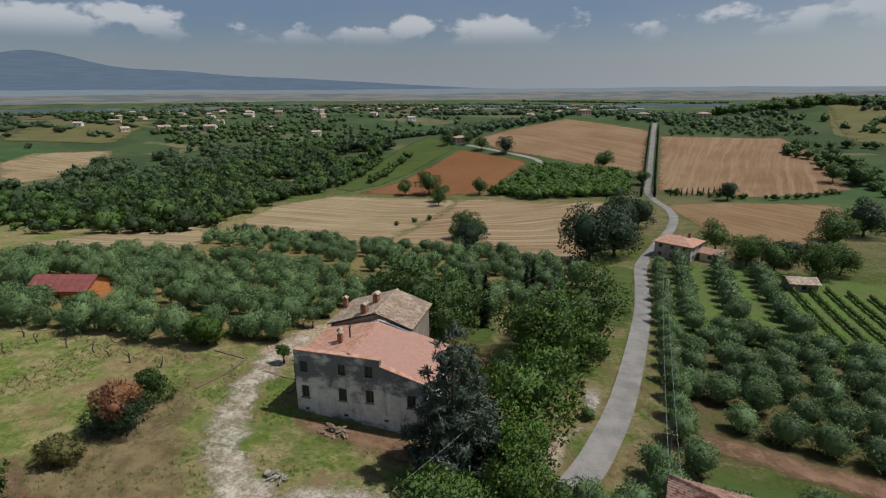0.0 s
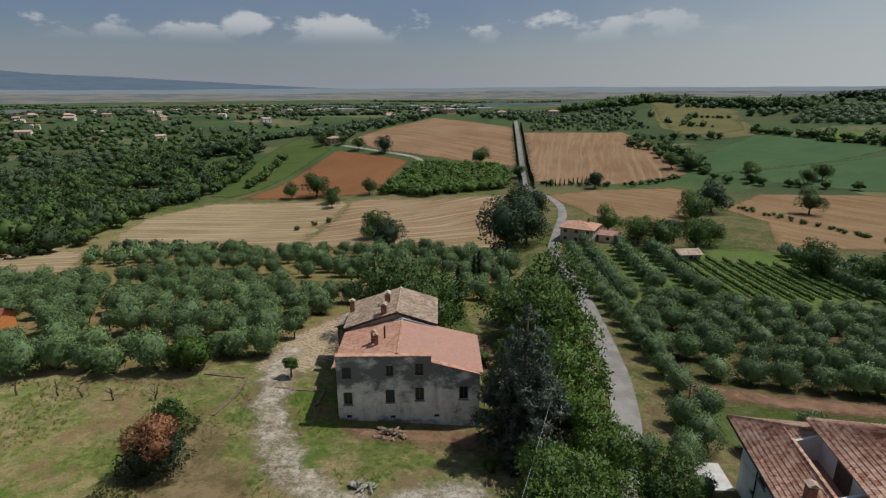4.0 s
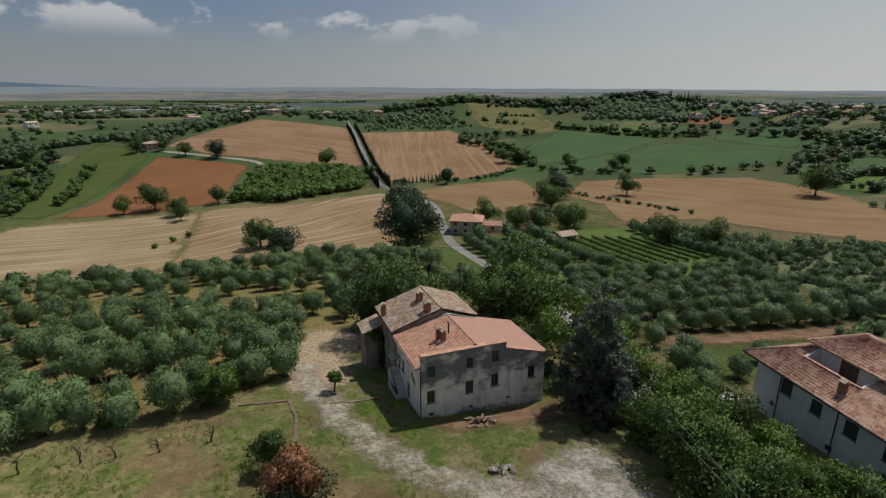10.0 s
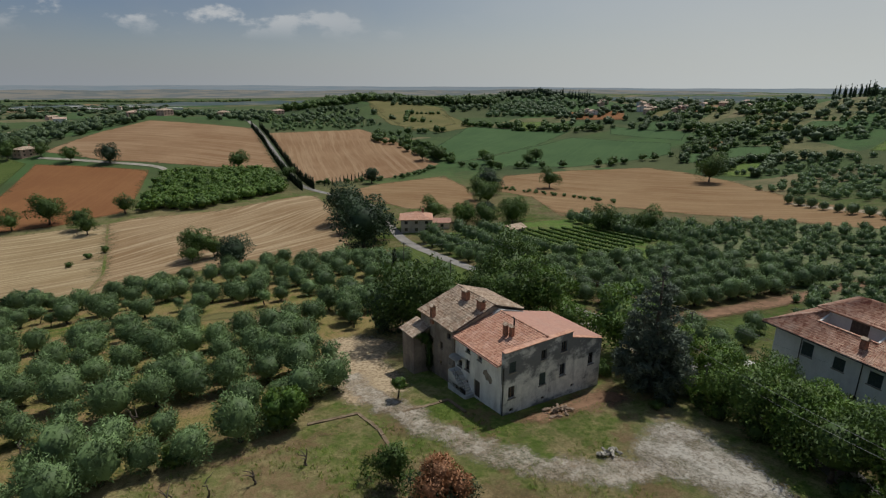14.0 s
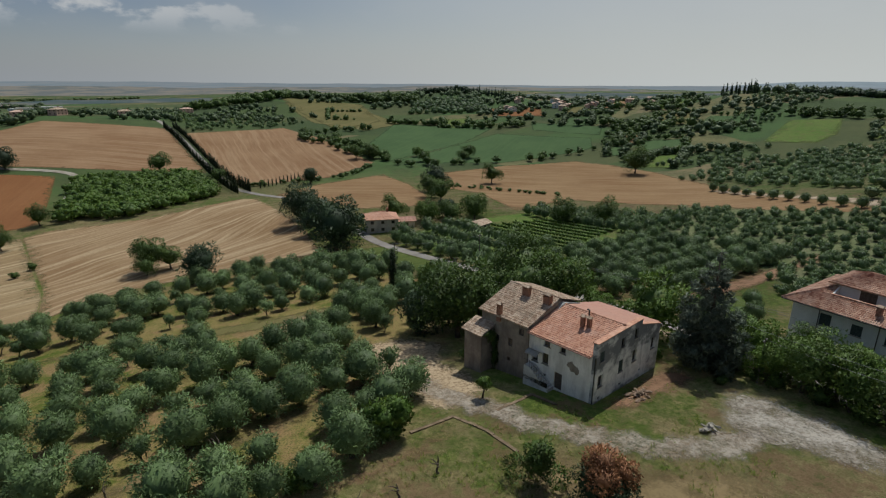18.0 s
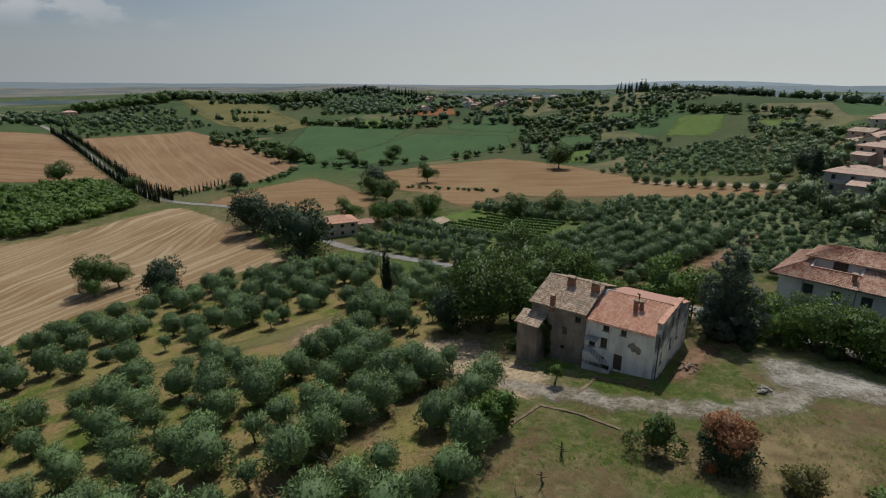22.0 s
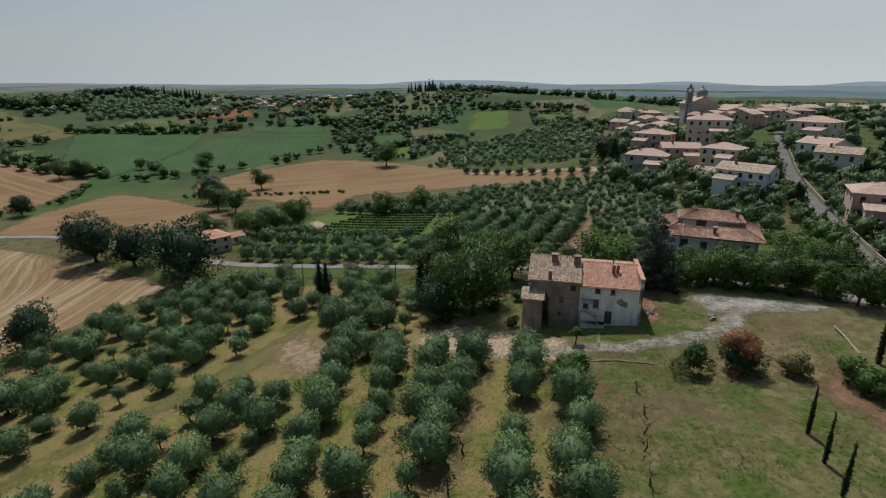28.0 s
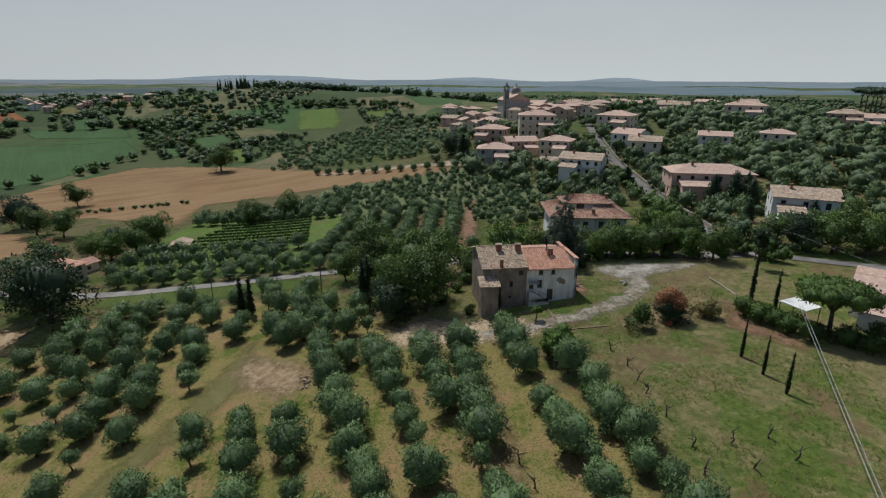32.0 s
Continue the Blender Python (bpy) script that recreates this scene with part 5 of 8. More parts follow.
for x, z, a, b in ((-25.1, RZ, YS + 0.3, YM - 0.16), (-25.7, 8.22, YM - 0.15, YN + 0.35)):
    bm = bmesh.new()
    y = a
    while y < b:
        limb(bm, (x, y, z + 0.02), (x, min(y + 0.42, b), z + 0.04), 0.14, 0.12, 8)
        y += 0.4
    part("ridge_tiles", bm, M_TILE_OLD if z > 8 else M_TILE_NEW, house, smooth=True)
for i, q in enumerate(holes_s):
    window(house, "x", *q, YS, -1, shutters=i in (0, 4), sill=i < 7)
for i, q in enumerate(holes_w):
    if i != 4:
        window(house, "y", *q, XW, -1, sill=i < 4)
for q in holes_o:
    window(house, "y", *q, XO, -1, sill=False)
dr = new("door")
dr.parent = house
bm = bmesh.new()
for k in range(5):
    box(bm, XW + 0.14, 43.2 + k * 0.2, 0.2, XW + 0.2, 43.39 + k * 0.2, 2.2)
part("door_leaf", bm, M_FRAME, dr)
bm = bmesh.new()
box(bm, XW + 0.1, 43.3, 1.2, XW + 0.14, 43.35, 1.35)
part("door_handle", bm, M_IRON, dr)
chimney(house, -27.75, 43.2, 6.9, 8.15, 0.45, 0.4, M_BRICK)
chimney(house, -27.4, 42.6, 6.9, 8.05, 0.4, 0.4, M_BRICK)
chimney(house, -31.25, 52.05, 5.6, 7.85, 0.5, 0.5, M_BRICK)
chimney(house, -27.0, 51.55, 7.5, 9.0, 0.6, 0.9, M_BRICK)
chimney(house, -27.15, 48.35, 7.6, 8.95, 0.6, 0.9, M_BRICK)
bm = bmesh.new()
limb(bm, (-26.6, 43.2, 7.3), (-26.6, 43.2, 8.5), 0.09, 0.09, 8)
limb(bm, (-26.6, 43.2, 8.42), (-26.6, 43.45, 8.5), 0.09, 0.09, 8)
part("flue_pipe", bm, M_IRON, house)
# outside stair along the pale wall, with a small landing canopy
stair = new("outside_stair")
stair.parent = house
tagged(stair, "plastered outside stair")
for k in range(10):
    y = 44.2 + k * 0.27
    bm = bmesh.new()
    box(bm, XW - 1.15, y, -0.3, XW, y + 0.268 if k < 9 else 47.5, 0.38 + 0.19 * k)
    part("step", bm, M_CONC, stair)
bm = bmesh.new()
box(bm, XW - 1.15, 44.3, 0.5, XW - 1.03, 47.5, 1.0)
for k in range(8):
    y = 44.4 + k * 0.34
    limb(bm, (XW - 1.1, y, 0.5 + 0.19 * k), (XW - 1.1, y, 1.5 + 0.19 * k), 0.018, 0.018, 5)
limb(bm, (XW - 1.1, 44.4, 1.5), (XW - 1.1, 46.8, 2.85), 0.022, 0.022, 5)
limb(bm, (XW - 1.1, 46.8, 2.85), (XW - 1.1, 47.5, 2.85), 0.022, 0.022, 5)
part("stair_rail", bm, M_IRON, house)
bm = bmesh.new()
for k in range(9):
    a = math.pi * k / 8
    b = math.pi * (k + 1) / 8
    if k < 8:
        p = [(XW - 0.55 - 0.55 * math.cos(q), 3.55 + 0.35 * math.sin(q)) for q in (a, b)]
        vs = [bm.verts.new((p[0][0], 45.9, p[0][1])), bm.verts.new((p[1][0], 45.9, p[1][1])), bm.verts.new((p[1][0], 47.5, p[1][1])), bm.verts.new((p[0][0], 47.5, p[0][1]))]
        bm.faces.new(vs)
bmesh.ops.solidify(bm, geom=bm.faces[:], thickness=0.05)
part("stair_canopy", bm, M_CONC, house, "curved concrete canopy")
# fallen plaster showing brick
bm = bmesh.new()
rr = random.Random(3)
ring = [bm.verts.new((XW - 0.004, 42.0 + (0.75 + rr.uniform(-0.2, 0.2)) * math.cos(t * 0.449), 3.55 + (0.55 + rr.uniform(-0.2, 0.2)) * math.sin(t * 0.449) + 0.25 * math.cos(t * 0.449))) for t in range(14)]
bm.faces.new(ring)
bmesh.ops.recalc_face_normals(bm, faces=bm.faces[:])
part("bare_patch", bm, M_OLDWALL, house, "bare brick where plaster fell")
# gutter and pipe
bm = bmesh.new()
limb(bm, (-31.45, YS + 0.5, 5.74), (-31.45, YM, 5.74), 0.07, 0.07, 8)
part("gutter", bm, M_TILE_EAST, house)
bm = bmesh.new()
limb(bm, (XW - 0.08, YS + 0.1, 0.3), (XW - 0.08, YS + 0.1, 5.7), 0.05, 0.05, 8)
part("downpipe", bm, M_IRON, house)


def building(name, label, x, y, w, d, wall_h, rot=0.0, roof="gable", wall=None, tiles=None, floors=2, over=0.5, pitch=0.34, wins=3, side_wins=2, near=False, chim=1, sink=1.0, group="", z=None, wing=0):
    """A house of its own: walls, roof, windows, door, chimney. w along its own x, d along its own y; the ridge runs along x."""
    wall, tiles = wall or M_CREAM, tiles or M_TILE_TOWN
    ob = thing(name, x, y, zz(x, y) if z is None else z, rot, label, "house", group)
    bm = bmesh.new()
    ridge_h = wall_h + (d / 2) * pitch
    t = 0.3
    prism(bm, [(-d / 2, -sink), (d / 2, -sink), (d / 2, wall_h), (0, ridge_h - 0.02), (-d / 2, wall_h)] if roof == "gable" else [(-d / 2, -sink), (d / 2, -sink), (d / 2, wall_h), (-d / 2, wall_h)], "x", -w / 2, w / 2)
    part("wall", bm, wall, ob)
    ex, ey = w / 2 + over, d / 2 + over
    ze, zr = wall_h - over * pitch + 0.05, ridge_h + 0.06
    rx = (w / 2 - d / 2) if roof == "hip" else ex
    rx = max(rx, 0.3)
    tp, rows, rise, step = (0.3, int(d / 2 / 0.4), 0.06, 0.025) if near else (1.2, 3, 0.05, 0.03)
    slopes = [((-ex, -ey, ze), (ex, -ey, ze), (rx, 0, zr), (-rx, 0, zr)), ((ex, ey, ze), (-ex, ey, ze), (-rx, 0, zr), (rx, 0, zr))]
    if roof == "hip":
        slopes += [((ex, -ey, ze), (ex, ey, ze), (rx, 0.01, zr), (rx, -0.01, zr)), ((-ex, ey, ze), (-ex, -ey, ze), (-rx, -0.01, zr), (-rx, 0.01, zr))]
    for q in slopes:
        bm = bmesh.new()
        roof_sheet(bm, *q, tp, rise, rows, step)
        part("roof", bm, tiles, ob)
    if wing:
        # a lower wing on one long side, with a lean-to roof and a balcony beside it
        ww, wd, wh, wx = w * 0.38, d * 0.45, wall_h * 0.58, w * 0.22 * wing
        bm = bmesh.new()
        prism(bm, [(d / 2 + wd, -sink), (d / 2 - 0.02, -sink), (d / 2 - 0.02, wh + 0.9), (d / 2 + wd, wh)], "x", wx - ww / 2, wx + ww / 2)
        part("wing", bm, wall, ob)
        bm = bmesh.new()
        roof_sheet(bm, (wx + ww / 2 + 0.4, d / 2 + wd + 0.4, wh - 0.02), (wx - ww / 2 - 0.4, d / 2 + wd + 0.4, wh - 0.02), (wx - ww / 2 - 0.4, d / 2 - 0.05, wh + 1.1), (wx + ww / 2 + 0.4, d / 2 - 0.05, wh + 1.1), tp, rise, 2, step)
        part("roof", bm, tiles, ob)
        for side in (-1, 1):
            bx = -wx * 1.1
            bm = bmesh.new()
            y0, y1 = sorted((side * d / 2, side * (d / 2 + 1.3)))
            box(bm, bx - w * 0.15, y0, wall_h * 0.5, bx + w * 0.15, y1, wall_h * 0.5 + 0.18)
            part("balcony", bm, M_CONC, ob)
            bm = bmesh.new()
            y0, y1 = sorted((side * (d / 2 + 1.2), side * (d / 2 + 1.3)))
            box(bm, bx - w * 0.15, y0, wall_h * 0.5 + 0.18, bx + w * 0.15, y1, wall_h * 0.5 + 1.0)
            part("parapet", bm, wall, ob)
    fh = wall_h / floors
    for fl in range(floors):
        z0 = fl * fh + fh * 0.3
        for axis, n, span, face, sgn in (("x", wins, w, -d / 2, -1), ("x", wins, w, d / 2, 1), ("y", side_wins, d, -w / 2, -1), ("y", side_wins, d, w / 2, 1)):
            for i in range(n):
                u = -span / 2 + span * (i + 0.5) / n - 0.5
                win = new("window")
                win.parent = ob
                for nm, g, m, e in (("window_frame", 0.0, M_FRAME, 0.03), ("pane", 0.09, M_GLASS, 0.045)):
                    bm = bmesh.new()
                    a, b, c, dd = u + g, u + 1.0 - g, z0 + g, z0 + fh * 0.45 - g
                    lo, hi = sorted((face - sgn * 0.05, face + sgn * e))
                    box(bm, *((a, lo, c, b, hi, dd) if axis == "x" else (lo, a, c, hi, b, dd)))
                    part(nm, bm, m, win)
    for i in range(chim):
        bm = bmesh.new()
        cx = w * (0.22 if i == 0 else -0.25)
        box(bm, cx - 0.3, d * 0.12 - 0.25, wall_h, cx + 0.3, d * 0.12 + 0.25, ridge_h + 0.7)
        box(bm, cx - 0.4, d * 0.12 - 0.35, ridge_h + 0.7, cx + 0.4, d * 0.12 + 0.35, ridge_h + 0.82)
        part("chimney", bm, M_BRICK, ob)
    return ob


# villa across the lane
villa = thing("villa", 0, 0, 0, 0, "white two-storey villa with mixed clay tile hip roof", "house")
# drawn square, then turned a little about its north-west eaves corner
villa.matrix_basis = pose(3.5, 35.2, 0) @ pose(0, 0, 0, 0, 0, -5.5) @ pose(-3.5, -35.2, 0)
VX0, VX1, VY0, VY1, VZ = 4.7, 17.9, 17.6, 34.2, -2.6
vh = [(19.0, 2.6, 1.3, 1.5), (22.6, 2.6, 1.3, 1.5), (26.2, 2.6, 1.2, 1.4), (29.6, 2.6, 1.3, 1.6), (20.5, 0.0, 0.7, 0.6), (24.5, 0.0, 0.7, 0.6), (31.2, 0.4, 0.7, 0.6)]
bm = bmesh.new()
pierced(bm, "y", VY0, VY1, VZ, 5.2, VX0, VX0 + 0.35, vh)
part("wall", bm, M_WHITE, villa)
bm = bmesh.new()
vn = [(6.5, 2.6, 1.2, 1.4), (11.0, 2.6, 1.2, 1.4)]
pierced(bm, "x", VX0 + 0.35, VX1, VZ, 5.2, VY1 - 0.35, VY1, vn)
pierced(bm, "x", VX0 + 0.35, VX1, VZ, 5.2, VY0, VY0 + 0.35, [(7.0, 2.6, 1.2, 1.4)])
box(bm, VX1 - 0.35, VY0 + 0.35, VZ, VX1, VY1 - 0.35, 5.2)
part("wall", bm, M_WHITE, villa)
for q in vh:
    window(villa, "y", *q, VX0, -1, shutters=q[3] > 1, sill=q[3] > 1)
for q in vn:
    window(villa, "x", *q, VY1, 1, shutters=True)
window(villa, "x", 7.0, 2.6, 1.2, 1.4, VY0, -1, shutters=True)
EX0, EX1, EY0, EY1, EZ, TZ, TX = 3.5, 19.1, 16.6, 35.2, 5.1, 8.3, 11.3
# a terrace cut into the west slope splits it in three
q0, q1, t0, t1 = 24.6, 30.8, 0.38, 0.62


def vslope(y, t):
    return (EX0 + (TX - EX0) * t, y, EZ + (TZ - EZ) * t)


hip = 6.5
for q in (
    (vslope(EY1, 0), vslope(EY0, 0), vslope(EY0 + hip * t0, t0), vslope(EY1 - hip * t0, t0), 0.3, 0.1, 9, 0.05),
    (vslope(q0, t0), vslope(EY0 + hip * t0, t0), vslope(EY0 + hip * t1, t1), vslope(q0, t1), 0.3, 0.1, 9, 0.05),
    (vslope(EY1 - hip * t0, t0), vslope(q1, t0), vslope(q1, t1), vslope(EY1 - hip * t1, t1), 0.3, 0.1, 9, 0.05),
    ((EX1, EY0, EZ), (EX1, EY1, EZ), (TX, EY1 - hip, TZ), (TX, EY0 + hip, TZ), 0.3, 0.1, 22, 0.05),
    ((EX1, EY1, EZ), (EX0, EY1, EZ), (TX - 0.01, EY1 - hip, TZ), (TX + 0.01, EY1 - hip, TZ), 0.3, 0.1, 20, 0.05),
    ((EX0, EY0, EZ), (EX1, EY0, EZ), (TX + 0.01, EY0 + hip, TZ), (TX - 0.01, EY0 + hip, TZ), 0.3, 0.1, 20, 0.05),
):
    bm = bmesh.new()
    roof_sheet(bm, *q)
    part("roof", bm, M_TILE_VILLA, villa)
# raised middle block with its own hip roof
xb, zb = vslope(0, t1)[0], vslope(0, t1)[2]
bm = bmesh.new()
box(bm, xb, EY0 + hip * t1, 4.9, 2 * TX - xb, EY1 - hip * t1, zb + 0.65)
part("upper_wall", bm, M_WHITE, villa)
ux0, ux1, uy0, uy1, uz, ut = xb - 0.75, 2 * TX - xb + 0.75, EY0 + hip * t1 - 0.7, EY1 - hip * t1 + 0.7, zb + 0.5, zb + 1.95
for q in (
    ((ux0, uy1, uz), (ux0, uy0, uz), (TX, uy0 + 3.2, ut), (TX, uy1 - 3.2, ut)),
    ((ux1, uy0, uz), (ux1, uy1, uz), (TX, uy1 - 3.2, ut), (TX, uy0 + 3.2, ut)),
    ((ux1, uy1, uz), (ux0, uy1, uz), (TX - 0.01, uy1 - 3.2, ut), (TX + 0.01, uy1 - 3.2, ut)),
    ((ux0, uy0, uz), (ux1, uy0, uz), (TX + 0.01, uy0 + 3.2, ut), (TX - 0.01, uy0 + 3.2, ut)),
):
    bm = bmesh.new()
    roof_sheet(bm, *q, 0.3, 0.1, 11, 0.05)
    part("roof", bm, M_TILE_VILLA, villa)
xa, xb = vslope(0, t0)[0], vslope(0, t1)[0]
za, zb = vslope(0, t0)[2], vslope(0, t1)[2]
for y in (q0, q1 - 0.2):
    bm = bmesh.new()
    prism(bm, [(xa, 4.9), (xb, 4.9), (xb, zb + 0.06), (xa, za + 0.06)], "y", y, y + 0.2)
    part("terrace_wall", bm, M_WHITE, villa, "white side wall of the terrace cut into the roof")
bm = bmesh.new()
box(bm, xa - 0.15, q0, 4.9, xa + 0.1, q1, za + 0.2)
part("parapet", bm, M_TILE_VILLA, villa, "tile-topped terrace parapet")
bm = bmesh.new()
box(bm, xa + 0.1, q0 + 0.2, 4.85, xb, q1 - 0.2, 4.95)
part("terrace_floor", bm, M_TILE_EAST, villa, "reddish paved terrace floor")
bm = bmesh.new()
box(bm, xb - 0.06, 26.6, 4.95, xb, 28.4, zb + 0.3)
part("terrace_door", bm, M_FRAME, villa)
chimney(villa, 5.2, 25.2, 5.4, 7.0, 0.55, 0.55, M_BRICK)
chimney(villa, 9.6, 21.4, 6.5, 9.6, 0.6, 0.6, M_BRICK)
bm = bmesh.new()
for a, b in (((EX0, EY0, EZ + 0.08), (TX, EY0 + hip, TZ + 0.1)), ((EX0, EY1, EZ + 0.08), (TX, EY1 - hip, TZ + 0.1)), ((TX, EY0 + hip, TZ + 0.1), (TX, EY1 - hip, TZ + 0.1)), ((EX1, EY1, EZ + 0.08), (TX, EY1 - hip, TZ + 0.1))):
    limb(bm, a, b, 0.15, 0.15, 8)
part("ridge_tiles", bm, M_TILE_VILLA, villa, smooth=True)
for y in (18.0, 24.6, 31.0):
    bm = bmesh.new()
    limb(bm, (VX0 - 0.08, y, -1.5), (VX0 - 0.08, y, 5.0), 0.05, 0.05, 8)
    part("downpipe", bm, M_IRON, villa)
bm = bmesh.new()
limb(bm, (EX0 - 0.03, EY0, EZ - 0.05), (EX0 - 0.03, EY1, EZ - 0.05), 0.08, 0.08, 8)
part("gutter", bm, M_IRON, villa)
bm = bmesh.new()
box(bm, 1.6, 33.5, zz(3, 35) - 0.5, 4.3, 37.0, zz(3, 35) + 0.25)
tagged(new("paved_terrace", bm_mesh("paved_terrace", bm, M_CONC)), "pale concrete terrace at the villa's corner", "terrace", kind="structure")

# farmhouse by the lane, barn in the grove
building("roadside_farmhouse", "small grey farmhouse with red clay roof", 12.2, 150.5, 9.5, 8.5, 4.4, -25, "hip", M_GREYW, M_TILE_NEW, 2, near=False, wins=3)
building("farm_shed", "low shed with bright orange tile roof", 20.5, 149.0, 5.0, 4.5, 2.3, -25, "gable", M_CREAM, M_TILE_EAST, 1, wins=1, side_wins=1, chim=0)
building("hut", "weathered small hut with grey tile roof", 36.0, 131.0, 5.5, 4.5, 2.0, 10, "gable", M_STONE, M_TILE_OLD, 1, wins=1, side_wins=1, chim=0)
M_ORANGE = plain("orange_boards", (0.45, 0.16, 0.04), (0.55, 0.22, 0.07), 2, 0.8)
M_MAROON = plain("dark_red_sheet_roof", (0.2, 0.06, 0.05), (0.26, 0.085, 0.07), 1, 0.6)
building("barn", "orange wooden barn with dark red sheet roof", -88.0, 57.0, 9.5, 6.0, 2.2, 18, "gable", M_ORANGE, M_MAROON, 1, wins=1, side_wins=0, chim=0, pitch=0.5)

# ==== woods, hedges, single trees
W = random.Random(77)


def wood(name, poly, gap, lo, hi, mat=None, protos=None, label="dense mixed woodland", keep=1.0, q=(0.8, 1.1), clump=0.0):
    """Trees thrown inside an outline; clump: width in metres of the thickets they gather in."""
    spots = thrown_in(poly, gap, W, keep)
    if clump:
        spots = [p for p in spots if noise.noise((p[0] / clump, p[1] / clump * 1.6, 3.0)) > -0.02]
    return masses(name, protos or LIGHT_TREE, [(x, y, W.uniform(lo, hi), W.uniform(*q)) for x, y in spots], mat or M_WOOD, label, "woodland")


# the wood and gardens on the plain's side
WOOD_A = [(-270, 122), (-180, 110), (-136, 128), (-156, 200), (-152, 240), (-168, 320), (-168, 360), (-270, 400)]
GLADES = [[(-265, 247), (-325, 307), (-293, 304), (-254, 253)], [(-170, 348), (-180, 318), (-210, 314), (-200, 356)], [(-200, 266), (-180, 266), (-182, 240), (-202, 242)]]
spots = [p for p in thrown_in(WOOD_A, 5.4, W, 0.97) if not any(inside(*p, g) for g in GLADES) and noise.noise((p[0] / 16, p[1] / 16, 1.0)) > -0.42]
for mat, lab, lo, hi, share in ((M_THICKET, "dense mixed woodland", 0.55, 1.3, 2), (M_OAK, "dark oaks in the wood", 0.7, 1.45, 1), (M_BRIGHT, "lighter broadleaf trees in the wood", 0.45, 0.95, 1)):
    mine = [p for i, p in enumerate(spots) if (i * 7 % 4) in ((0, 1), (2,), (3,))[(M_THICKET, M_OAK, M_BRIGHT).index(mat)]]
    masses("woodland", LIGHT_TREE, [(x, y, W.uniform(lo, hi) * (1.05 + 0.6 * noise.noise((x / 25, y / 25, 7.0))), W.uniform(0.8, 1.15)) for x, y in mine], mat, lab, "woodland")
wood("woodland", [(-380, 150), (-330, 130), (-270, 122), (-270, 400), (-330, 420), (-400, 420), (-420, 310), (-360, 220)], 8, 0.8, 1.6, M_WOOD, LIGHT_TREE, keep=0.8, clump=40)
wood("woodland", [(-270, 380), (-330, 420), (-400, 420), (-540, 460), (-640, 640), (-400, 700), (-200, 580), (-330, 470)], 10, 0.8, 1.5, M_OAK, LIGHT_FAR, keep=0.5, clump=60)
wood("woodland", [(-900, 250), (-620, 220), (-500, 330), (-560, 360), (-900, 560)], 15, 0.9, 1.5, M_WOOD, LIGHT_FAR, keep=0.4, clump=70)
wood("woodland", [(-168, 428), (-118, 376), (-90, 432), (-62, 468), (-40, 520), (-200, 560), (-330, 470)], 8.5, 0.8, 1.2, M_WOOD, LIGHT_FAR, keep=0.9)
wood("hedge", [(-161, 318), (-157, 318), (-150, 250), (-154, 250)], 3.4, 0.6, 0.85, M_OAK, label="row of trees along the grass strip")
wood("hedge", [(-146, 330), (-142, 330), (-136, 262), (-140, 262)], 3.4, 0.6, 0.85, M_OAK, label="row of trees along the grass strip")
wood("hedge", [(-128, 140), (-100, 143), (-84, 137), (-82, 133), (-108, 136), (-132, 146)], 4, 0.45, 0.7, label="shrubby hedge at the field edge")
wood("plantation", [(-68, 250), (-55, 312), (-4, 309), (-2, 262), (-44, 243)], 3.9, 0.8, 0.98, M_BRIGHT, label="dense green plantation block", q=(0.8, 0.95))
wood("woodland", [(-40, 470), (40, 440), (100, 425), (150, 470), (120, 560), (-40, 600)], 11, 0.7, 1.1, M_WOOD, LIGHT_FAR, keep=0.95, clump=45)
wood("olive_plots", [(18, 402), (95, 420), (120, 440), (120, 520), (30, 520)], 6, 0.7, 0.9, M_OLIVE, LIGHT_GREY, "rows of far olive trees", 0.8)
wood("hedgerow", [(92, 370), (100, 372), (116, 335), (104, 288), (94, 288), (104, 330)], 6, 0.7, 1.1, M_OAK)
wood("hedgerow", [(100, 262), (150, 246), (190, 226), (230, 228), (228, 234), (190, 234), (150, 252), (100, 280)], 6.5, 0.55, 0.95, M_OAK, keep=0.75)
wood("hedgerow", [(184, 409), (244, 344), (250, 350), (190, 418)], 6, 0.6, 0.9, M_OAK)
wood("hedgerow", [(14, 270), (60, 262), (92, 284), (92, 288), (58, 268), (14, 276)], 3.5, 0.3, 0.5, M_OAK, label="low hedge at the field edge", keep=0.7)
wood("hedgerow", [(74, 218), (78, 222), (108, 160), (104, 156)], 3, 0.2, 0.34, M_OAK, label="low line of scrub between fields", keep=0.8)
wood("hedgerow", [(228, 228), (262, 250), (300, 262), (296, 240), (240, 214)], 8, 0.7, 1.1, M_OAK)
wood("woodland", [(256, 350), (300, 335), (340, 280), (420, 300), (420, 420), (260, 470)], 8.5, 0.7, 1.1, M_WOOD, LIGHT_FAR, keep=0.95, clump=45)
wood("woodland", [(160, 570), (215, 490), (260, 470), (420, 420), (460, 600), (240, 700)], 10, 0.8, 1.2, M_WOOD, LIGHT_FAR, keep=0.95, clump=45)
wood("woodland", [(300, 262), (350, 280), (420, 240), (420, 160), (330, 150), (270, 200)], 9, 0.7, 1.1, M_WOOD, LIGHT_FAR, keep=0.95, clump=45)
wood("olive_plots", [(170, 138), (226, 142), (273, 93), (210, 59), (141, 53)], 4.8, 0.75, 1.0, M_OLIVE, LIGHT_GREY, "rows of far olive trees", 0.92)
wood("olive_plots", [(295, 184), (347, 197), (348, 166), (297, 160)], 5.5, 0.75, 0.95, M_OLIVE, LIGHT_GREY, "rows of far olive trees", 0.8)
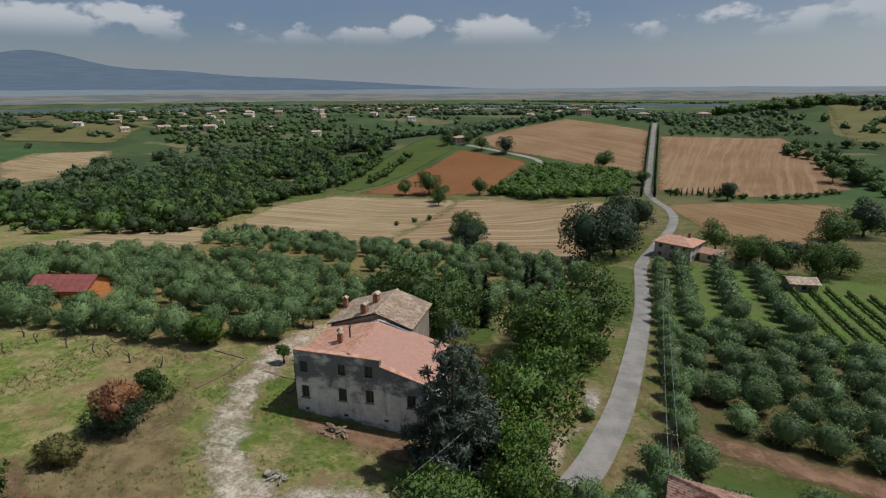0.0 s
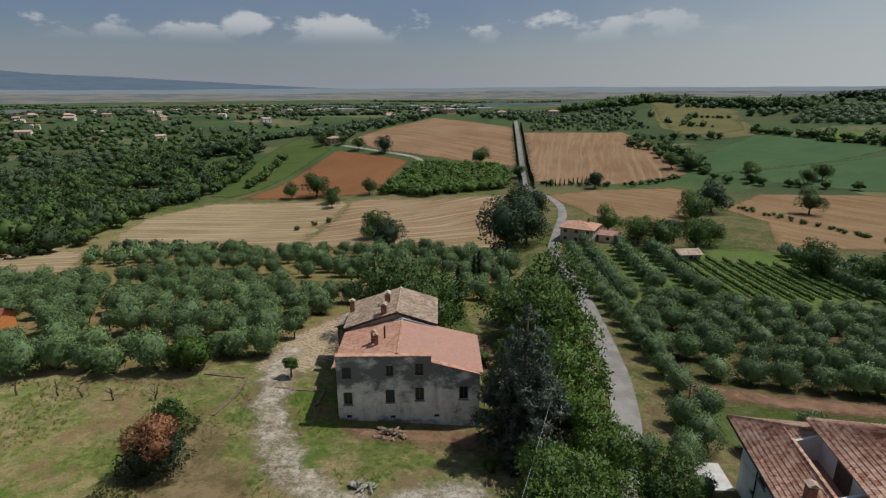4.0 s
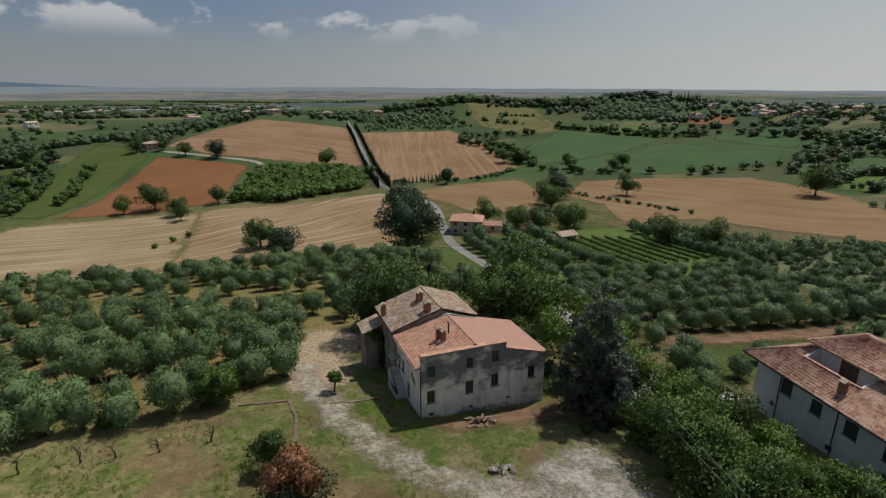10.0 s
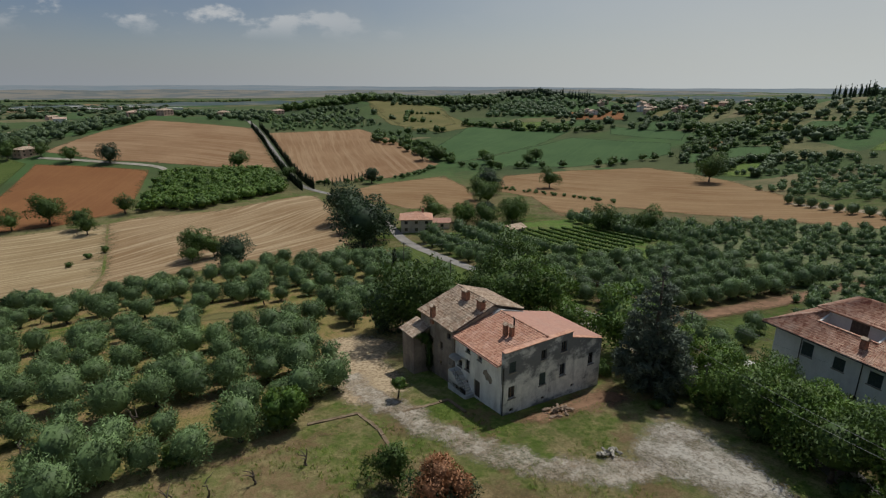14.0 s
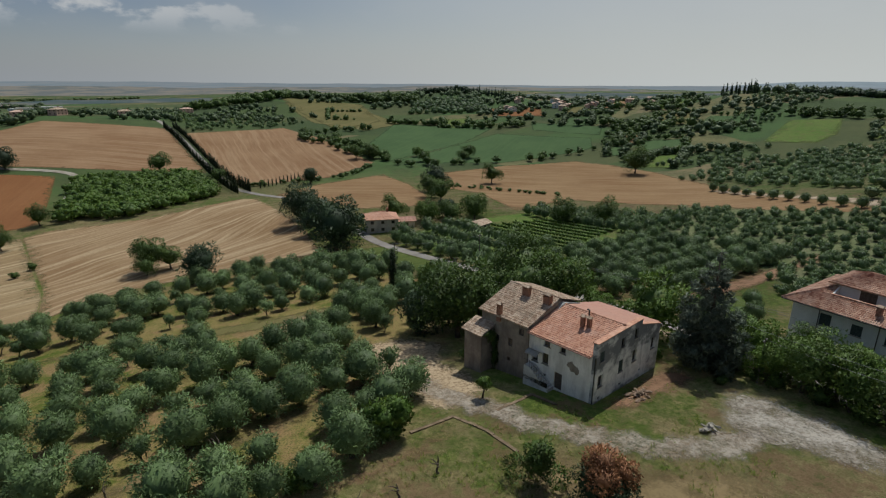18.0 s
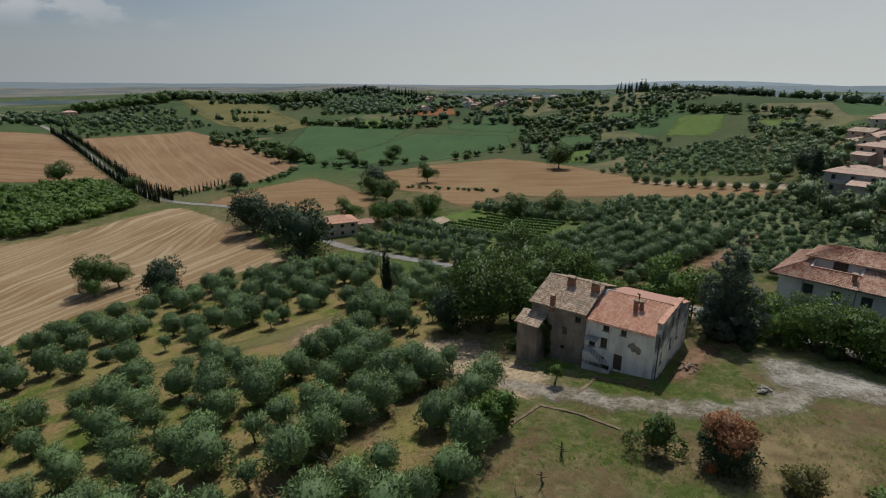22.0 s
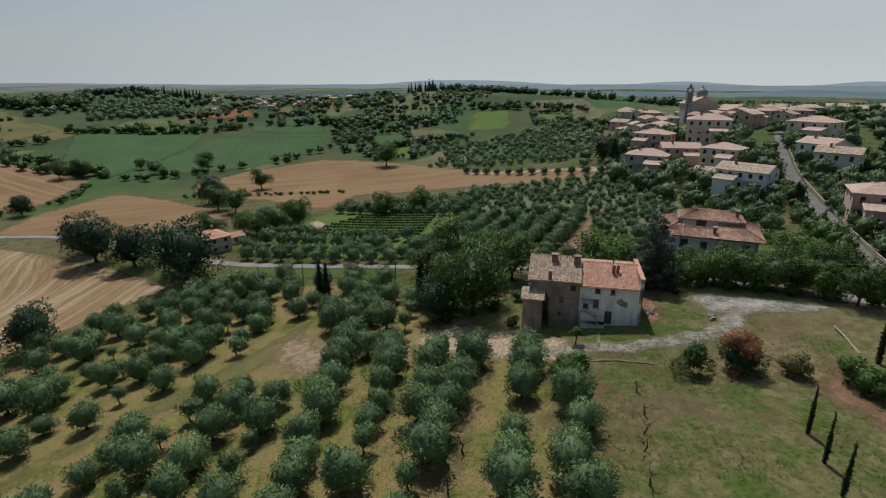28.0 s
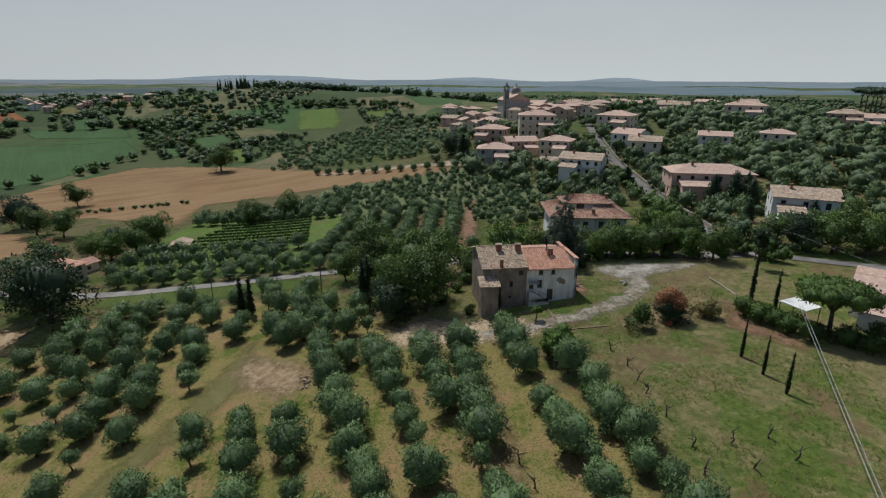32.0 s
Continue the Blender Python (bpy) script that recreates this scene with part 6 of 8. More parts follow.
wood("olive_plots", [(225, 446), (281, 503), (330, 449), (285, 400)], 6.5, 0.8, 1.0, M_OLIVE, LIGHT_FAR, "far olive yard on the hillside", 0.8)
wood("olive_plots", [(210, 59), (273, 93), (300, 70), (250, 48), (150, 44)], 6.0, 0.7, 0.95, M_OLIVE, LIGHT_GREY, "olives below the town", 0.8)
for i in range(12):
    put("olive", 108 + 36 * (i / 11) ** 1.05 + W.uniform(-0.4, 0.4), 48 + 63 * i / 11, W.uniform(0.85, 1.05), 1.0, group="olive row on bare soil", rng=W)
wood("scrub", [(24, 42), (58, 22), (98, 38), (108, 52), (108, 100), (66, 100), (54, 58)], 2.9, 0.35, 0.75, M_OLIVE, LIGHT_OLIVE, "low grey-green scrub and young olives on the slope", 0.85)
wood("woodland", [(-600, 420), (-330, 440), (-200, 580), (-40, 620), (-40, 900), (-600, 900)], 17, 0.9, 1.5, M_WOOD, LIGHT_FAR, keep=0.6, clump=90)
wood("woodland", [(-40, 610), (460, 640), (700, 900), (-40, 1100)], 18, 1.0, 1.6, M_WOOD, LIGHT_FAR, keep=0.95, clump=90)
wood("woodland", [(420, 160), (460, 600), (900, 800), (1200, 300), (900, 0), (420, 40)], 17, 1.0, 1.6, M_WOOD, LIGHT_FAR, keep=0.95, clump=90)
wood("woodland", [(-1500, 200), (-600, 200), (-600, 900), (-40, 1000), (0, 1900), (-1500, 1700)], 42, 1.5, 3.0, M_WOOD, LIGHT_FAR, keep=0.7, q=(0.45, 0.65))
for i in range(16):
    a, dist = W.uniform(-1.0, 0.05), 900 * 3.0 ** W.random()
    half = W.uniform(0.05, 0.16)
    spots = [((dist + W.uniform(-12, 12)) * math.sin(a + k), (dist + W.uniform(-12, 12)) * math.cos(a + k), W.uniform(1.2, 2.6), W.uniform(0.6, 0.9)) for k in np.arange(-half, half, 9.0 / dist).tolist()]
    masses("tree_line", LIGHT_FAR, spots, W.choice((M_OAK, M_WOOD)), "dark line of trees across the plain", "woodland")
for pts, wide, lo, hi in (([(181, 414), (202, 395), (242, 336), (262, 330)], 10, 0.8, 1.3), ([(270, 327), (296, 273), (300, 250)], 9, 0.8, 1.3), ([(291, 268), (297, 211)], 22, 0.9, 1.6), ([(355, 296), (386, 254)], 16, 0.9, 1.4), ([(355, 162), (351, 109), (340, 70)], 18, 0.9, 1.4), ([(254, 150), (240, 170), (215, 190), (190, 176)], 8, 0.7, 1.1), ([(100, 300), (87, 361), (100, 385), (153, 387)], 9, 0.7, 1.2), ([(213, 570), (276, 496)], 22, 1.2, 1.9), ([(224, 574), (150, 600)], 20, 1.0, 1.6), ([(263, 85), (262, 45), (250, 20)], 12, 0.8, 1.2)):
    line = smooth_line(pts, 8)
    spots = [(q.x + W.uniform(-wide, wide) / 2, q.y + W.uniform(-wide, wide) / 2) for a, b in zip(line, line[1:]) for q in [a.lerp(b, W.random()) for _ in range(max(1, int((b - a).length * wide / 40)))]]
    masses("hedgerow", LIGHT_TREE, [(x, y, W.uniform(lo, hi) * 0.85, W.uniform(0.8, 1.15)) for x, y in spots], W.choice((M_OAK, M_OAK, M_WOOD)), "dark belt of trees between fields", "woodland")
for ring in PLOTS:
    spots = []
    for (x0, y0), (x1, y1) in zip(ring, ring[1:] + ring[:1]):
        if W.random() < 0.2:
            continue
        m = int(math.hypot(x1 - x0, y1 - y0) / W.uniform(2.6, 5.5))
        spots += [(x0 + (x1 - x0) * (i + W.uniform(-0.3, 0.3)) / m + W.uniform(-1, 1), y0 + (y1 - y0) * (i + W.uniform(-0.3, 0.3)) / m + W.uniform(-1, 1), W.uniform(0.35, 0.95), W.uniform(0.8, 1.2)) for i in range(m)]
    masses("hedgerow", LIGHT_TREE if ring[0][1] < 330 else LIGHT_FAR, spots, W.choice((M_OAK, M_WOOD, M_OAK)), "trees and hedge along a plot's border", "woodland")
wood("olive_plots", [(200, 150), (196, 172), (240, 160), (270, 150), (262, 135), (226, 144)], 5, 0.7, 1.0, M_OLIVE, LIGHT_GREY, "rows of far olive trees", 0.8)
wood("olive_plots", [(395, 215), (440, 215), (440, 160), (400, 160)], 6, 0.8, 1.0, M_OLIVE, LIGHT_GREY, "olives under the chapel hill", 0.8)
# wooded hilltops on the skyline
wood("hilltop_trees", [(334, 585), (362, 580), (370, 500), (344, 500)], 6, 0.9, 1.5, M_DARK, LIGHT_TREE, label="dark wood on a hilltop")
wood("hilltop_cypresses", [(352, 500), (366, 498), (370, 432), (354, 432)], 4.5, 0.7, 1.2, M_DARK, LIGHT_CONE, "dark cypresses on a hilltop", keep=0.7)
wood("hilltop_trees", [(440, 196), (478, 186), (488, 128), (452, 122)], 6.5, 0.7, 1.2, M_DARK, LIGHT_TREE, label="dark wood on a hilltop")
wood("hilltop_cypresses", [(446, 256), (462, 258), (468, 224), (452, 220)], 5, 0.8, 1.35, M_DARK, LIGHT_CONE, "dark cypresses on a hilltop", keep=0.75)
wood("woodland_ridge", [(66, 590), (120, 570), (206, 600), (232, 640), (70, 640)], 7, 0.9, 1.6, M_OAK, LIGHT_TREE, "dark wooded ridge")

for x, y, s, k in ((106, 200, 1.15, "oak"), (177, 167, 1.55, "oak"), (39, 261, 1.1, "dark"), (-18, 317, 1.35, "oak"), (-80, 338, 1.35, "dark"), (-98, 345, 1.05, "oak"), (-128, 362, 1.1, "oak"), (-113, 362, 0.9, "oak"), (-126, 375, 1.2, "oak"), (-108, 241, 0.9, "oak"), (-97, 245, 1.5, "oak"), (-86, 231, 1.0, "oak"), (-83, 222, 0.8, "oak"), (-72, 250, 0.95, "oak"), (-84, 178, 0.75, "bush"), (-80, 186, 0.8, "bush"), (-76, 192, 0.9, "bush"), (3, 292, 0.9, "oak"), (54, 174, 1.15, "oak"), (57, 184, 1.2, "oak"), (68.7, 196.4, 1.5, "dark"), (132, 48, 1.3, "dark"), (125, 290, 0.8, "bright"), (98, 300, 1.2, "oak"), (90, 305, 1.0, "oak"), (140, 262, 0.9, "oak"), (150, 268, 1.1, "oak"), (120, 276, 0.9, "oak")):
    put(k, x, y, s, rng=W)
# trees between house, lane and farm
for x, y, s, k in ((-10, 138, 1.9, "dark"), (-4, 145, 1.5, "dark"), (-4, 160, 1.5, "dark"), (-3, 174, 1.6, "dark"), (2, 184, 1.3, "dark"), (-44, 141, 1.15, "dark"), (-51, 163, 1.15, "oak"), (-47, 160, 0.8, "oak"), (-53, 158, 0.7, "oak"), (22, 158, 1.0, "oak"), (28, 146, 1.0, "bright"), (33, 142, 1.0, "oak"), (42, 140, 1.1, "oak"), (30, 152, 0.9, "oak"), (48, 146, 1.0, "oak"), (38, 150, 0.9, "dark"), (60, 118, 1.0, "oak"), (68, 108, 1.0, "oak"),
                   (-28.5, 64, 1.4, "oak"), (-25, 68.5, 1.15, "oak"), (-24, 63.2, 0.95, "oak"), (-31, 69.5, 0.9, "dark"), (-11.5, 66, 1.25, "oak"), (-8, 61.5, 1.3, "bright"), (-5.5, 73, 1.4, "oak"), (-12, 73.5, 0.9, "oak"), (-5.2, 66.5, 0.7, "oak"), (-8.5, 46, 1.25, "bright"), (-8.3, 38, 0.9, "bright"), (-13.5, 55, 0.55, "oak"), (-9.5, 54.5, 0.7, "bright"), (-6, 80, 0.8, "oak"), (-2.8, 71, 0.7, "bush"), (-6.8, 33, 0.8, "bright"), (-8.5, 27.5, 0.7, "bright"), (-3.2, 52, 0.6, "bush"), (-3.8, 36.5, 0.9, "bush"), (-3.4, 29.5, 0.6, "oak"), (-3.6, 24, 0.62, "bright"), (-5, 19, 0.62, "bright"), (-6.5, 13.5, 0.6, "oak"), (-10.4, 24, 0.75, "oak"), (-10, 19.5, 0.72, "bright"), (-11.5, 15, 0.75, "oak"), (-0.5, 28, 0.9, "bush"), (-0.8, 20, 1.1, "bush"),
                   (-11.6, 30.5, 0.66, "bright"), (-11.0, 27, 0.84, "oak"), (-12, 22.5, 0.84, "bright"), (-13.2, 18.5, 0.84, "oak"), (-15, 13, 0.76, "bright"), (-1.3, 30, 0.5, "bush"), (0.2, 26, 0.7, "bush"), (-1.0, 22, 0.8, "bush"), (0.8, 18.2, 0.9, "bush"), (-12.4, 29, 0.8, "bush"), (-12.8, 25, 0.9, "bush"), (-13.4, 21, 0.95, "bush"), (-14.6, 16.5, 0.9, "bush"), (-16, 11.5, 0.95, "bush"), (-17.5, 7, 1.0, "bush"), (-10, -8, 0.8, "oak"), (-14.5, -10, 0.9, "dark"), (-18.5, -14, 1.0, "oak"), (-21.5, -18.5, 1.0, "oak"), (-24, -23.5, 1.1, "dark"), (-15, -17, 1.1, "oak"), (-18, -22, 1.0, "bright"), (-3, 16, 0.6, "oak"), (-6, 10, 0.9, "oak"), (-2, 11, 0.9, "bright"), (4, 12, 0.8, "oak"), (-18, 9, 0.8, "oak"), (1.2, 32.5, 0.6, "olive"), (9, 40, 0.9, "olive"), (16, 43, 0.9, "olive"), (3.6, 44, 1.0, "olive"), (4.2, 40.5, 1.0, "olive"), (7.2, 46.5, 1.0, "olive"), (1.6, 37.5, 0.9, "olive")):
    put(k, x, y, s, rng=W)

# cypress lane
for i in range(58):
    y = 262 + i * 2.75
    for side in (-1, 1):
        put("cypress", 7 + (y - 310) * 0.022 + side * 2.9, y + W.uniform(-0.5, 0.5), W.uniform(0.6, 0.95) if y > 330 else W.uniform(0.75, 1.05), 1.0, group="cypress lane", rng=W)
for i in range(11):
    put("cypress", 16 + i * 2.4, 268 + i * 1.0, 0.62, 1.0, group="cypress row at the field corner", rng=W)
# cypresses by the house and in the garden
for x, y, s in ((-23.2, 74.8, 1.55), (-20.8, 74.2, 1.5), (-18.5, 96, 1.25), (-17.6, 98, 1.3), (-1, -29, 1.2), (3, -31, 1.1)):
    put("cypress", x, y, s, rng=W)

for x, y, s in ((-38.3, 14.3, 1.35), (-44, 14.6, 1.15), (-55, 26, 0.85), (-59.2, 26, 0.82), (-63.2, 26, 0.85)):
    slim = put("cypress", x, y, s * 0.46, 2.1, label="very slim young cypress on the dry meadow", rng=W)

# ==== the town
T = random.Random(9)


def town(name, label, x, y, w, d, hh, rot, roof, wall, floors, **more):
    return building(name, label, x, y, w, d, hh, rot, roof, wall, T.choice((M_TILE_TOWN, M_TILE_OLD, M_TILE_TOWN, M_TILE_TOWN)), floors, group="town houses", sink=3.0, **more)


LINE = [
    ("apartment_house", "long pink apartment house with terraces", 37, -19, 22, 11, 6.8, 78, "hip", M_PINK, 2, 6),
    ("town_house", "white house with brown tiled roof", 6, -25, 13, 10, 6.4, 62, "gable", M_WHITE, 2, 3),
    ("apartment_block", "tall beige apartment block", 139, 8, 16, 12, 9.5, 82, "hip", M_CREAM, 3, 5),
    ("town_house", "rose house beside the block", 142, 28, 14, 10, 6.5, 66, "hip", M_PINK, 2, 4),
    ("town_house", "grey rendered house with low hip roof", 105, 32, 14, 11, 6, 78, "hip", M_GREYW, 2, 3),
    ("town_house", "low rose house with long roof", 112, 21, 13, 9, 5.5, 96, "gable", M_PINK, 2, 4),
    ("town_house", "cream house with wide tiled roof", 101, 8, 12, 10, 6, 62, "hip", M_CREAM, 2, 4),
    ("town_house", "white and pink house with balcony", 73, 6, 14, 10, 5.6, 58, "gable", M_WHITE, 2, 5),
    ("town_house", "small rose annex house", 82, 15.5, 6, 6, 4, 66, "gable", M_PINK, 1, 2),
    ("town_house", "cream villa on the slope", 131, -27, 15, 11, 6.5, 50, "hip", M_CREAM, 2, 4),
    ("town_house", "pale grey house beside the street", 97, -20, 11, 10, 6, 40, "gable", M_WHITE, 2, 3),
    ("town_house", "house with red roof beside the street", 83, -20, 11, 9, 6.5, 62, "gable", M_CREAM, 2, 3),
    ("town_house", "small white house on the hillside", 88, -49, 11, 8, 5, 60, "gable", M_WHITE, 2, 3),
    ("town_house", "low cream house on the hillside", 86, -72, 11, 8, 5, 55, "hip", M_CREAM, 2, 3),
    ("town_house", "white villa among garden trees", 150, -98, 18, 11, 7, 58, "hip", M_CREAM, 2, 4),
    ("town_house", "rose house on the ridge", 124, -129, 14, 10, 6, 52, "hip", M_PINK, 2, 3),
    ("town_house", "white house on the ridge", 112, -137, 14, 9, 5.5, 50, "gable", M_WHITE, 2, 3),
    ("town_house", "long brown house on the ridge", 184, -78, 16, 9, 5, 64, "gable", M_GREYW, 2, 3),
    ("bungalow", "low building with orange tiled roof", -47, -3, 13, 10, 4.0, 45, "gable", M_WHITE, 1, 3),
]
for nm, lab, x, y, w, d, hh, rot, rf, wl, fl, wn in LINE:
    town(nm, lab, x, y, w, d, hh, rot, rf, wl, fl, wins=wn, side_wins=2, wing=T.choice((-1, 1)) if w > 11 else 0)
for i in range(46):
    x, y = 165 + T.uniform(0, 140), T.uniform(-48, 40)
    town("town_house", "old town house with clay roof", x, y, T.uniform(7, 13), T.uniform(7, 10), T.uniform(3.5, 6.5), T.uniform(-40, 60), T.choice(("gable", "hip")), T.choice((M_CREAM, M_PINK, M_GREYW, M_CREAM)), 2, wins=2, side_wins=2, chim=T.choice((0, 1)))
for i in range(24):
    a, r = T.uniform(0, 1), T.uniform(-26, 26)
    town("village_house", "distant village house with red roof", 322 + 96 * a + r, 425 - 120 * a + r, T.uniform(6, 9), T.uniform(5, 7), T.uniform(2.6, 4), T.uniform(0, 90), "gable", T.choice((M_CREAM, M_PINK, M_WHITE)), 2, wins=2, side_wins=1, chim=0)
for i in range(44):
    a, r = T.uniform(-0.95, -0.05), T.uniform(720, 1500)
    town("plain_house", "distant house with red roof on the plain", r * math.sin(a), r * math.cos(a), T.uniform(9, 16), T.uniform(8, 11), T.uniform(4, 7), T.uniform(0, 90), "gable", T.choice((M_CREAM, M_PINK, M_WHITE)), 1, wins=2, side_wins=0, chim=0)
for x, y in ((-47, 490), (-69, 505), (2, 540), (-120, 368), (-150, 500), (-170, 520), (55, 560)):
    town("village_house", "villa with orange clay roof among trees", x, y, 10, 7, 4, T.uniform(0, 60), "hip", M_PINK, 2, wins=3, side_wins=2)
# warehouses on the plain
for i in range(26):
    a, r = T.uniform(-0.4, 0.0), T.uniform(1200, 1900)
    ob = thing("warehouse", r * math.sin(a), r * math.cos(a), zz(r * math.sin(a), r * math.cos(a)), T.uniform(0, 40), "distant white warehouse with flat roof", "warehouse", "industrial estate")
    bm = bmesh.new()
    box(bm, -17, -9, -4, 17, 9, 4)
    part("wall", bm, M_WHITE, ob)
    bm = bmesh.new()
    box(bm, -17.5, -9.5, 4, 17.5, 9.5, 4.5)
    part("roof", bm, M_CONC, ob)

# church with bell tower and dome
M_LEAD = plain("lead_roof", (0.16, 0.15, 0.15), (0.24, 0.22, 0.21), 1, 0.6)
church = thing("church", 252, -2, zz(252, -2), 10, "brick church with bell tower and ribbed dome", "church")
cz = 26.0 - zz(252, -2)
bm = bmesh.new()
box(bm, -9, -8, -4, 9, 8, cz - 4)
part("nave", bm, M_GREYW, church)
bm = bmesh.new()
prism(bm, [(-8.6, cz - 4), (8.6, cz - 4), (0, cz)], "x", -9.5, 9.5)
part("roof", bm, M_TILE_TOWN, church)
bm = bmesh.new()
box(bm, -8, 6, -4, -5, 9, cz + 2.5)
part("bell_tower", bm, M_LEAD, church)
bm = bmesh.new()
for sx in (-8, -5.5):
    for sy in (6, 8.5):
        box(bm, sx, sy, cz + 2.5, sx + 0.5, sy + 0.5, cz + 4.4)
box(bm, -8.1, 5.9, cz + 4.4, -4.9, 9.1, cz + 4.7)
part("belfry", bm, M_LEAD, church)
bm = bmesh.new()
bmesh.ops.create_cone(bm, cap_ends=True, segments=8, radius1=1.5, radius2=0.1, depth=2.6, matrix=Matrix.Translation((-6.5, 7.5, cz + 6.0)))
part("spire", bm, M_LEAD, church)
bm = bmesh.new()
bmesh.ops.create_cone(bm, cap_ends=True, segments=16, radius1=3.0, radius2=3.0, depth=3.0, matrix=Matrix.Translation((0, -1.5, cz + 0.2)))
part("drum", bm, M_GREYW, church)
bm = bmesh.new()
bmesh.ops.create_uvsphere(bm, u_segments=16, v_segments=10, radius=3.1, matrix=Matrix.Translation((0, -1.5, cz + 1.6)) @ Matrix.Diagonal((1, 1, 0.95, 1)))
part("dome", bm, M_LEAD, church, smooth=True)
bm = bmesh.new()
limb(bm, (0, -1.5, cz + 4.4), (0, -1.5, cz + 5.6), 0.6, 0.5, 8)
limb(bm, (0, -1.5, cz + 5.6), (0, -1.5, cz + 6.4), 0.6, 0.05, 8)
part("lantern", bm, M_GREYW, church)

# trees of the town slope
spots = [p for p in thrown_in([(44, -28), (165, -46), (168, 48), (96, 44), (60, 26), (50, 4)], 6.0, T, 0.8) if all(math.hypot(p[0] - q[2], p[1] - q[3]) > 0.55 * max(q[4], q[5]) + 1.5 for q in LINE) and abs(p[1] + 7.5 - (p[0] - 60) * -0.04) > 5]
for k, m in enumerate((M_WOOD, M_GARDEN)):
    masses("town_trees", LIGHT_TREE, [(x, y, T.uniform(0.55, 1.1), T.uniform(0.8, 1.2)) for x, y in spots[k::2]], m, "garden trees between the town houses", "woodland")
green = [(x, y) for x, y in thrown_in([(-34, -40), (-6, -9), (26, -9), (30, 12), (24, 40), (60, 20), (60, -2), (44, -9), (100, -14), (100, -60), (-30, -60)], 4.8, T, 0.85) if all(math.hypot(x - q[2], y - q[3]) > 0.5 * max(q[4], q[5]) + 2 for q in LINE) and not (2 < x < 20 and 13 < y < 37) and abs(y + 4 + 0.05 * x) > 3.2]
masses("town_trees", LIGHT_OLIVE, [(x, y, T.uniform(0.7, 1.25), T.uniform(0.9, 1.3)) for x, y in green[::2]], M_OLIVE, "olives and shrubs in the gardens", "woodland")
masses("town_trees", LIGHT_TREE, [(x, y, T.uniform(0.35, 0.75), T.uniform(0.9, 1.4)) for x, y in green[1::2]], M_WOOD, "dark garden trees and hedges", "woodland")
for x, y, s in ((24, -14, 1.0), (20.5, -17.5, 1.15), (17, -20, 0.95), (27, -25, 0.9), (53, -2, 0.75), (60, -13, 0.7), (95, 0, 0.8), (119, 44, 1.3), (8, -14, 0.7), (-2, -22, 0.8), (46, 8, 0.8)):
    put("fir", x, y, s * 0.9, 1.0, rng=T)
wood("town_trees", [(-40, -62), (20, -62), (60, -34), (120, -45), (200, -60), (210, -170), (-60, -170)], 6.8, 0.65, 1.15, M_GARDEN, LIGHT_FAR, keep=0.92, label="gardens and thickets on the town slope")
wood("town_trees", [(112, 40), (130, 44), (240, 50), (300, 60), (300, 100), (200, 70), (120, 56)], 8, 0.6, 0.9, M_GARDEN, keep=0.75, label="trees among the town roofs")
wood("town_trees", [(40, -14), (120, -18), (110, -40), (40, -34)], 8, 0.5, 0.8, M_GARDEN, keep=0.6, label="garden trees along the street")
wood("town_trees", [(50, 2), (56, -2), (40, 0), (20, 8), (22, 18), (50, 14)], 6, 0.55, 0.8, M_OLIVE, LIGHT_OLIVE, keep=0.7, label="garden olives behind the villa")
wood("town_trees", [(-20, 12), (-8, 16), (0, 12), (16, 8), (14, 3), (-8, 5)], 4.5, 0.4, 0.6, M_OAK, keep=0.8, label="hedge along the street")

# hedges and walls along the street
street = smooth_line([(120, -14), (87, -9), (60, -7), (44, -6), (26, -4), (8, -2), (-8, 0), (-20, -6)], 10)
for side in (-1, 1):
    spots = []
    for p, q in zip(street, street[1:]):
        n = Vector((p.y - q.y, q.x - p.x, 0)).normalized() * side
        for _ in range(max(1, int((q - p).length / 1.6))):
            c = p.lerp(q, T.random()) + n * T.uniform(2.7, 6.0)
            if T.random() < 0.8:
                spots.append((c.x, c.y, T.uniform(0.28, 0.7), T.uniform(0.9, 1.5)))
    masses("street_hedge", LIGHT_TREE, spots, (M_OAK, M_WOOD)[side > 0], "garden hedges and shrubs along the street", "hedge")
    bm = bmesh.new()
    last = None
    for p, q in zip(street[:-18], street[1:-17]):
        n = Vector((p.y - q.y, q.x - p.x, 0)).normalized() * side
        ring = [bm.verts.new((*(p + n * d).xy, zz(*(p + n * d).xy) + z)) for d, z in ((2.0, -0.4), (2.0, 0.7), (2.25, 0.7), (2.25, -0.4))]
        if last:
            for j in range(4):
                bm.faces.new((last[j], last[(j + 1) % 4], ring[(j + 1) % 4], ring[j]))
        last = ring
    bmesh.ops.recalc_face_normals(bm, faces=bm.faces[:])
    tagged(new("garden_wall", bm_mesh("garden_wall", bm, M_STONE)), "low plastered garden wall along the street", "wall", kind="structure")
# the country behind the town
wood("woodland", [(300, -20), (430, 40), (1200, 40), (1200, -700), (500, -800), (210, -175), (215, -60)], 15, 0.9, 1.6, M_WOOD, LIGHT_FAR, keep=0.95, clump=80)
wood("woodland", [(212, -50), (300, -30), (330, -160), (260, -260), (210, -170)], 9, 0.8, 1.3, M_OAK, LIGHT_FAR, keep=0.95, clump=40)
for i in range(14):
    town("village_house", "red-roofed house on the ridge", T.uniform(200, 330), T.uniform(-150, -40), T.uniform(8, 13), T.uniform(7, 9), T.uniform(4, 6), T.uniform(30, 90), T.choice(("gable", "hip")), T.choice((M_CREAM, M_PINK, M_WHITE)), 2, wins=2, side_wins=1, chim=0)
